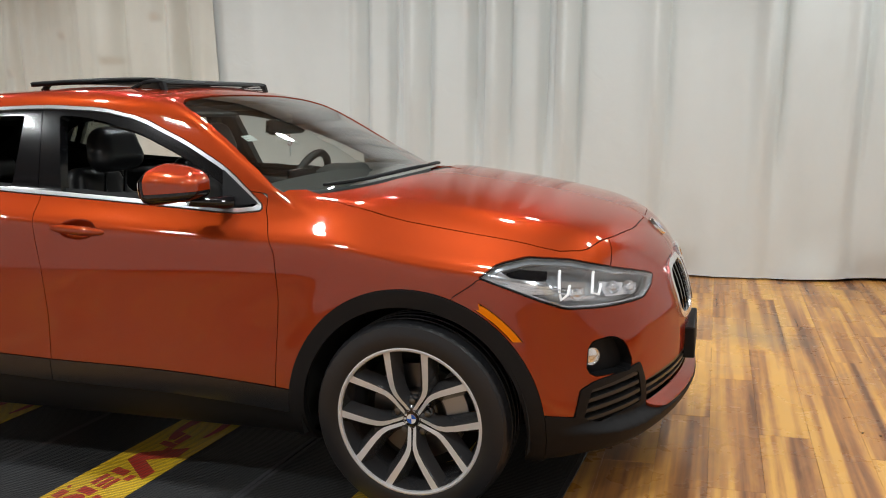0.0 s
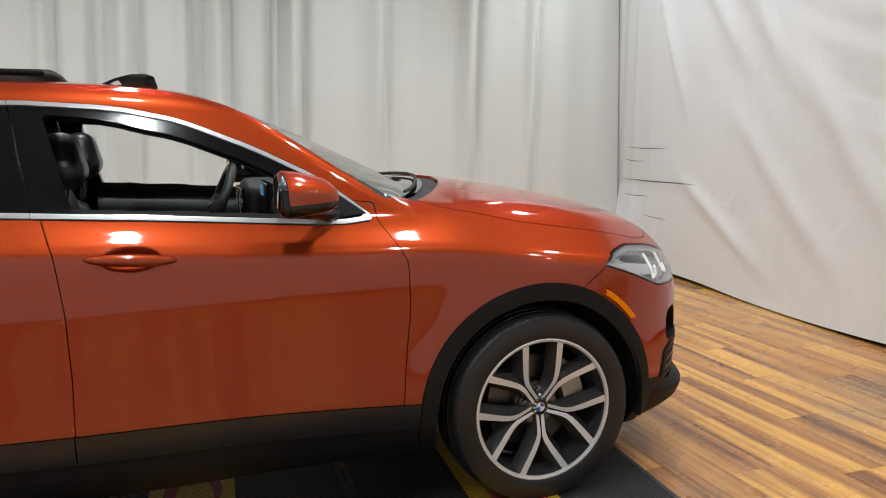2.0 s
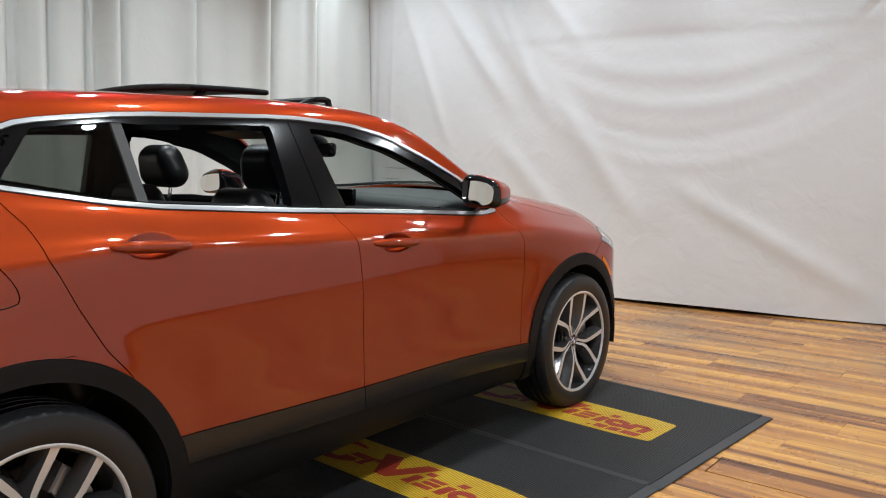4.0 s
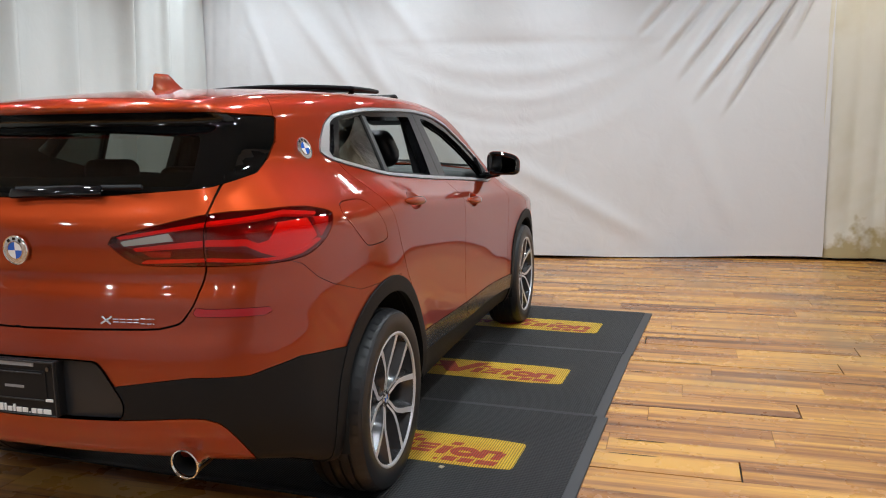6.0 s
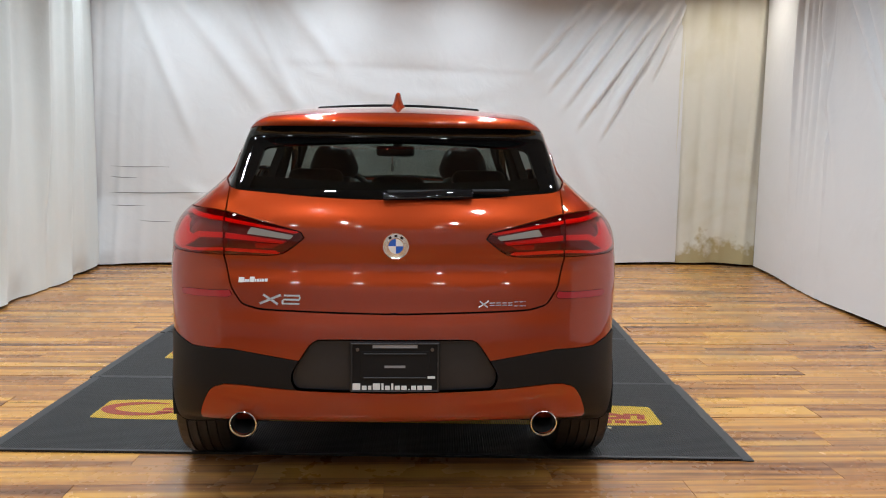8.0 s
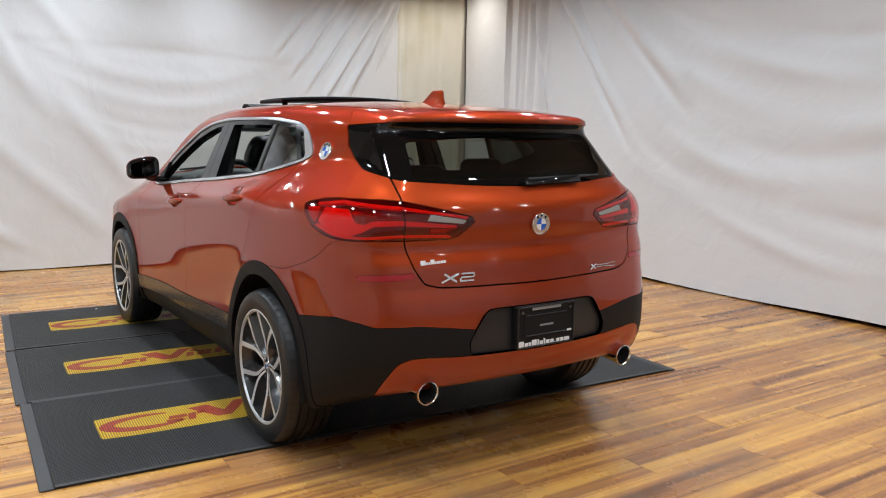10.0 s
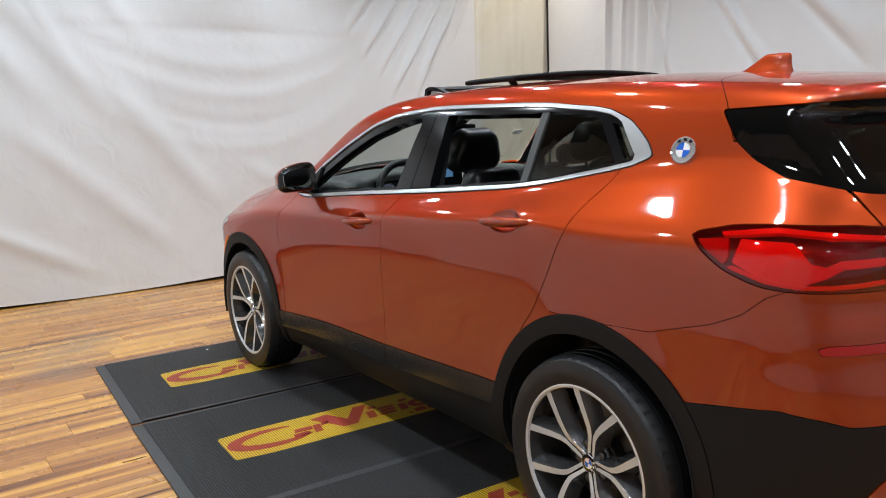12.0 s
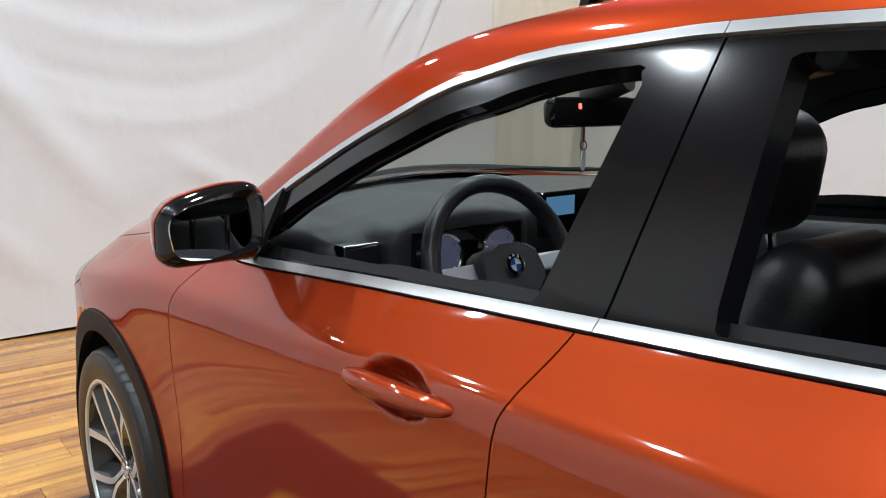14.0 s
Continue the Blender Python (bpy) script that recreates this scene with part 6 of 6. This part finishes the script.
def seat_back_field(sy, w=0.245):
    def f(x, y, z):
        u, v = turn(x, z, -0.20, 0.62, -17)
        core = rbox((u, sy + (y - sy) * (1 + 3.2 * np.clip(v - 1.00, 0, 1)), v), (-0.20, sy, 0.885), (0.060, w - 0.03, 0.335), 0.058)
        for s in (1, -1):
            core = smin(core, rbox((u, y, v), (-0.165, sy + s * (w - 0.055), 0.82), (0.055, 0.05, 0.25), 0.045), 0.05)
        groove = 0.008 * np.exp(-((np.abs(y - sy) - 0.10) / 0.012) ** 2) * np.exp(-((v - 0.95) / 0.2) ** 4)
        return core + groove
    return f


def ahead(f, d=0.06):
    return lambda x, y, z: f(x - d, y, z + 0.033)


for sy in (0.37, -0.37):
    seat = field_part("front_seat", ahead(seat_back_field(sy)), (-0.52, sy - 0.31, 0.5), (0.08, sy + 0.31, 1.3), LEATHER, car, "black leather front seat")
    field_part("seat_cushion", lambda x, y, z: smin(rbox((x, y, z), (0.05, sy, 0.58), (0.26, 0.22, 0.075), 0.06), rbox((x, np.abs(y - sy), z), (0.05, 0.21, 0.61), (0.25, 0.05, 0.07), 0.05), 0.04),
               (-0.3, sy - 0.31, 0.45), (0.38, sy + 0.31, 0.75), LEATHER, seat, "", 0.025)

    def rest_field(x, y, z):
        u, v = turn(x, z, -0.23, 1.26, -14)
        k = 1 + 3.2 * np.clip(v - 1.25, 0, 1)
        return rbox((u, sy + (y - sy) * k, v), (-0.225, sy, 1.268), (0.062, 0.138, 0.095), 0.060)
    field_part("headrest", ahead(rest_field), (-0.30, sy - 0.18, 1.08), (-0.04, sy + 0.18, 1.38), LEATHER, seat, "", 0.014)
    for s in (1, -1):
        bm = bmesh.new()
        tube(bm, [(-0.185, sy + s * 0.06, 1.05), (-0.165, sy + s * 0.06, 1.17)], 0.008, 8)
        part("headrest_post", bm, BRIGHT, seat)
bench = field_part("rear_bench", lambda x, y, z: rbox((turn(x, z, -1.12, 0.75, -20)[0], y, turn(x, z, -1.12, 0.75, -20)[1]), (-1.12, 0, 0.82), (0.07, 0.62, 0.28), 0.06),
                   (-1.45, -0.68, 0.5), (-0.92, 0.68, 1.2), LEATHER, car, "black leather rear bench", 0.03)
for sy in (0.36, 0.0, -0.36):
    hh = 0.03 if sy == 0 else 0.0
    field_part("rear_headrest", lambda x, y, z: rbox((x, y, z), (-1.25, sy, 1.165 - hh), (0.045, 0.12, 0.065), 0.04), (-1.35, sy - 0.15, 1.0), (-1.15, sy + 0.15, 1.28), LEATHER, bench, "", 0.02)
# parcel shelf
bm = bmesh.new()
box(bm, (-1.95, -0.56, 1.055), (-1.32, 0.56, 1.075), None, 0.006)
part("parcel_shelf", bm, DASH, car, "black parcel shelf")


def dash_field(x, y, z):
    top = 1.096 - 0.24 * np.clip(0.62 - x, 0, 1) - 0.01 * np.clip(x - 0.75, 0, 1) - 0.05 * y * y
    d = smax(z - top, 0.53 + 0.0 * x - x + 0.10 * np.clip(1.0 - z, 0, 1), 0.05)
    d = smax(d, x - (1.07 - 0.45 * y * y), 0.03)
    d = smax(d, np.abs(y) - 0.665, 0.04)
    d = smax(d, 0.55 - z, 0.03)
    hood_d = smax(smax(z - (1.112 - 0.9 * (y - 0.37) ** 2), 0.47 - x, 0.03), np.maximum(np.abs(y - 0.37) - 0.19, x - 0.80), 0.03)
    return smin(d, np.maximum(hood_d, 0.9 - z), 0.03)


dash = field_part("dashboard", dash_field, (0.40, -0.72, 0.5), (1.1, 0.72, 1.2), DASH, car, "soft black dashboard", 0.02)
bm = bmesh.new()
box(bm, (0.455, 0.225, 0.955), (0.468, 0.515, 1.075), pose(0, 0, 0), 0.004)
part("instrument_panel", bm, GLOSSB, dash, "dark instrument dials with pale light")
for yc in (0.445, 0.295):
    bm = bmesh.new()
    lathe(bm, [(0.052, 0.0), (0.052, 0.006), (0.046, 0.006), (0.044, 0.002), (0, 0.002)], 32, pose(0.455, yc, 1.015, 0, -90, 0))
    part("dial", bm, BRIGHT, dash)
    bm = bmesh.new()
    lathe(bm, [(0.044, 0.0), (0.0, 0.0)], 32, pose(0.4525, yc, 1.015, 0, -90, 0))
    part("dial_face", bm, DIALM, dash)
    for k in range(11):
        a = radians(225 - 27 * k)
        bm = bmesh.new()
        box(bm, (-0.0012, 0.033, 0), (0.0012, 0.041, 0.0006), pose(0.4518, yc, 1.015, 0, -90, 0) @ pose(0, 0, 0, 0, 0, math.degrees(a)))
        part("dial_mark", bm, WHITEP, dash)
bm = bmesh.new()
box(bm, (0.520, -0.125, 1.010), (0.545, 0.105, 1.115), None, 0.005)
screen = part("centre_screen", bm, GLOSSB, dash, "dark-framed centre display")
bm = bmesh.new()
box(bm, (0.5175, -0.005, 1.058), (0.5202, 0.088, 1.103))
part("display", bm, SCREENM, dash, "blue lit display")
for yc in (0.60, -0.60):
    bm = bmesh.new()
    box(bm, (0.506, yc - 0.045, 1.010), (0.545, yc + 0.045, 1.055), None, 0.004)
    part("air_vent", bm, DARKCHROME, dash, "bright-edged air vent")
    bm = bmesh.new()
    box(bm, (0.503, yc - 0.038, 1.017), (0.510, yc + 0.038, 1.048))
    part("vent_opening", bm, LINER, dash)
bm = bmesh.new()
box(bm, (-0.35, -0.13, 0.5), (0.55, 0.13, 0.80), None, 0.03)
part("centre_console", bm, DASH, car, "black centre console")

# steering wheel
sm = Matrix.Translation((0.362, 0.36, 1.0)) @ look((0, 0, 0), (1.0, 0, -0.42)).to_3x3().to_4x4()
bm = bmesh.new()
ringp = [sm @ Vector((0.178 * math.cos(a), 0.178 * math.sin(a), 0)) for a in np.linspace(0, 2 * math.pi, 41)]
tube(bm, ringp, 0.019, 12)
swheel = part("steering_wheel", bm, LEATHER, car, "black leather steering wheel", 60)
bm = bmesh.new()
hub = soft_poly([(-0.085, 0.045), (0.085, 0.045), (0.075, -0.05), (0.04, -0.075), (-0.04, -0.075), (-0.075, -0.05)], 2, 0.22)
prism(bm, [tuple(p) for p in hub], -0.02, 0.03, sm, 0.01)
part("horn_pad", bm, DASH, swheel, "", 40)
for a in (0, 180, 270):
    bm = bmesh.new()
    box(bm, (0.06, -0.018, -0.012), (0.175, 0.018, 0.008), sm @ pose(0, 0, 0, 0, 0, a), 0.005)
    part("spoke", bm, RIMCUT if a != 270 else DASH, swheel)
roundel(sm @ pose(0, 0, 0.031), 0.024, swheel)

# rear-view mirror with a hanging tag
bm = bmesh.new()
box(bm, (-0.028, -0.125, -0.034), (0.020, 0.125, 0.034), pose(0.455, 0.025, 1.300, 0, 8, -8), 0.023, 4)
rvm = part("rear_view_mirror", bm, GLOSSB, car, "black rear-view mirror with a small red light", 40)
bm = bmesh.new()
box(bm, (-0.0295, -0.115, -0.027), (-0.0285, 0.115, 0.027), pose(0.455, 0.025, 1.300, 0, 8, -8))
part("mirror_glass", bm, TINROOF, rvm)
bm = bmesh.new()
box(bm, (-0.0305, 0.045, 0.004), (-0.0295, 0.053, 0.016), pose(0.455, 0.025, 1.300, 0, 8, -8))
part("red_light", bm, REDDOT, rvm, "red indicator light")
bm = bmesh.new()
tube(bm, [(0.465, 0.02, 1.312), (0.468, 0.015, 1.332), (0.425, 0.01, 1.352), (0.370, 0.0, 1.375)], [0.020, 0.025, 0.030, 0.030], 14)
part("mirror_mount", bm, DASH, rvm, "black sensor housing behind the mirror", 50)
bm = bmesh.new()
box(bm, (0.16, -0.13, 1.380), (0.33, 0.13, 1.405), None, 0.011)
part("roof_console", bm, DASH, car, "black overhead console", 40)
for sgn in (1, -1):
    bm = bmesh.new()
    box(bm, (-0.085, -0.17, -0.008), (0.085, 0.17, 0.008), pose(0.25, sgn * 0.345, 1.378, 0, 12, 0), 0.007)
    part("sun_visor", bm, DASH, car, "dark folded sun visor", 40)
tagp = (0.45, 0.045)
bm = bmesh.new()
tube(bm, [(tagp[0], tagp[1], 1.27), (tagp[0], tagp[1], 1.235)], 0.003, 6)
tube(bm, [(tagp[0] + 0.010 * math.cos(a), tagp[1], 1.226 + 0.010 * math.sin(a)) for a in np.linspace(0, 2 * math.pi, 13)], 0.0016, 6)
charm = tagged(part("hanging_tag", bm, REDLENS, None), "white oval tag on a ring under the mirror", "tag")
bm = bmesh.new()
oval = [(0.013 * math.cos(a), 0.024 * math.sin(a)) for a in np.linspace(0, 2 * math.pi, 25)[:-1]]
prism(bm, oval, -0.0015, 0.0015, pose(tagp[0], tagp[1], 1.192, 90, 0, -70))
part("tag", bm, WHITEP, charm, "white plastic oval")

# door tops inside, with pull handles
for sgn in (1, -1):
    for x0, x1, z0, z1 in ((0.74, -0.15, 0.975, 1.040), (-0.28, -1.02, 1.070, 1.115)):
        bm = bmesh.new()
        n = 12
        rows = []
        for i in range(n + 1):
            x = x0 + (x1 - x0) * i / n
            zt = z0 + (z1 - z0) * i / n
            yo = side_y(x, zt) - 0.022
            rows.append([bm.verts.new((x, sgn * yy, zz)) for yy, zz in ((yo, zt - 0.002), (yo - 0.04, zt + 0.004), (yo - 0.075, zt - 0.012), (yo - 0.085, zt - 0.05), (yo - 0.06, zt - 0.16), (yo - 0.05, zt - 0.5))])
        for a, b in zip(rows, rows[1:]):
            for k in range(5):
                bm.faces.new((a[k], a[k + 1], b[k + 1], b[k]))
        bmesh.ops.recalc_face_normals(bm, faces=bm.faces)
        trim = part("door_trim", bm, DASH, car, "black inner door panel", 60)
        bm = bmesh.new()
        xm = (x0 + x1) / 2
        ym = side_y(xm, z0) - 0.105
        tube(bm, [(xm + 0.2, sgn * (ym + 0.01), z0 - 0.11), (xm + 0.12, sgn * ym, z0 - 0.10), (xm - 0.1, sgn * ym, z0 - 0.085), (xm - 0.2, sgn * (ym + 0.012), z0 - 0.075)], [0.006, 0.011, 0.011, 0.006], 8)
        part("pull_bar", bm, BRIGHT, trim, "bright door pull", 60)
    # headliner rail and belt strip by the middle pillar
    bm = bmesh.new()
    tube(bm, [(-0.30, sgn * 0.60, 1.36), (-0.31, sgn * 0.665, 1.12), (-0.31, sgn * 0.70, 0.8)], 0.028, 10)
    part("inner_pillar", bm, TRIMDARK, car, "dark inner pillar cover", 60)
# cabin floor
bm = bmesh.new()
box(bm, (-1.6, -0.7, 0.26), (1.0, 0.7, 0.30))
part("cabin_floor", bm, TRIMDARK, car, "dark cabin floor carpet")


# ---- floor planks: boards along y, joints staggered ----
PW, PL = 0.192, 1.21
plank_cache = {}


def plank_mesh(length):
    k = round(length, 2)
    if k not in plank_cache:
        bm = bmesh.new()
        box(bm, (-PW / 2 + 0.0003, -k / 2 + 0.0006, -0.010), (PW / 2 - 0.0003, k / 2 - 0.0006, 0.0), None, 0.0006, 1)
        me = bpy.data.meshes.new("plank")
        bm.to_mesh(me)
        bm.free()
        me.materials.append(WOOD)
        plank_cache[k] = me
    return plank_cache[k]


rng = random.Random(5)
spare = bmesh.new()
opened = {(0.56, -1.95), (1.05, -1.85), (-0.08, -1.75), (-0.85, -1.9), (0.02, 1.85), (-0.2, 1.9), (-0.62, 1.95)}
for i in range(-37, 27):
    xc = 0.06 + i * PW
    off = (i * 0.437 % 1.0) * PL
    y = -4.35 + off - PL
    while y < 3.95:
        a, b = max(y, -4.35), min(y + PL, 3.95)
        y += PL
        if b - a < 0.05:
            continue
        yc, ln = (a + b) / 2, round((b - a) / 0.1) * 0.1 if (b - a) < PL - 0.01 else PL
        near = -4.75 < xc < 4.4 and -3.6 < yc < 3.3
        z = rng.uniform(-0.0006, 0.0004)
        if near:
            o = new("plank", plank_mesh(ln))
            o.parent = floor
            tight = 1.0
            if any(abs(xc - p) < PW / 2 and abs(yc - q) < 0.6 for p, q in opened):
                tight, z = 0.945, 0.0012
            o.matrix_basis = pose(xc, yc, z, rng.uniform(-0.03, 0.03), rng.uniform(-0.08, 0.08), 0) @ Matrix.Diagonal((tight, 1 - (1 - tight) * 0.18, 1, 1))
        else:
            box(spare, (xc - PW / 2 + 0.0008, a + 0.0008, -0.010), (xc + PW / 2 - 0.0008, b - 0.0008, 0.0))
tagged(part("outer_planks", spare, WOOD, floor), kind="stuff")

# joints that have opened beside the mats
for x, y0, y1 in ((0.555, -2.11, -1.66), (1.088, -1.91, -1.66), (0.327, -1.77, -1.64), (-0.674, -1.87, -1.65), (-0.835, -1.84, -1.63), (0.062, 1.74, 1.90), (-0.118, 1.74, 1.91), (-0.728, 1.79, 2.00), (0.44, 1.72, 1.83)):
    bm = bmesh.new()
    n = 8
    rows = [(y0 + (y1 - y0) * i / n, 0.0035 * (1 - abs(2 * i / n - 1) ** 4) + 0.0006) for i in range(n + 1)]
    lo = [bm.verts.new((x - w, y, 0.0016)) for y, w in rows]
    hi = [bm.verts.new((x + w, y, 0.0016)) for y, w in rows]
    for a in range(n):
        bm.faces.new((lo[a], lo[a + 1], hi[a + 1], hi[a]))
    part("open_joint", bm, UNDER, floor, "dark opened joint between boards")


# small litter on mats and floor
def flake(name, x, y, z, size, mat, label, seed):
    r = random.Random(seed)
    bm = bmesh.new()
    pts = [(size * r.uniform(0.5, 1.0) * math.cos(a), size * r.uniform(0.4, 0.9) * math.sin(a)) for a in [2 * math.pi * k / 9 for k in range(9)]]
    prism(bm, pts, 0.0, 0.002, pose(x, y, z, r.uniform(-6, 6), r.uniform(-6, 6), r.uniform(0, 360)))
    tagged(part(name, bm, mat, None), label, "litter", "litter on the floor")


flake("paper_scrap", -1.174, -1.018, 0.0125, 0.016, PAPER, "tan paper scrap lying on the black mat", 1)
flake("paper_scrap", 1.813, 0.984, 0.0125, 0.011, WHITEP, "small white paper scrap on the black mat", 2)
flake("dark_crumb", 2.853, 0.207, 0.001, 0.007, UNDER, "small dark crumb on the wood floor", 3)
flake("dark_crumb", 2.914, 0.191, 0.001, 0.007, UNDER, "small dark crumb on the wood floor", 4)
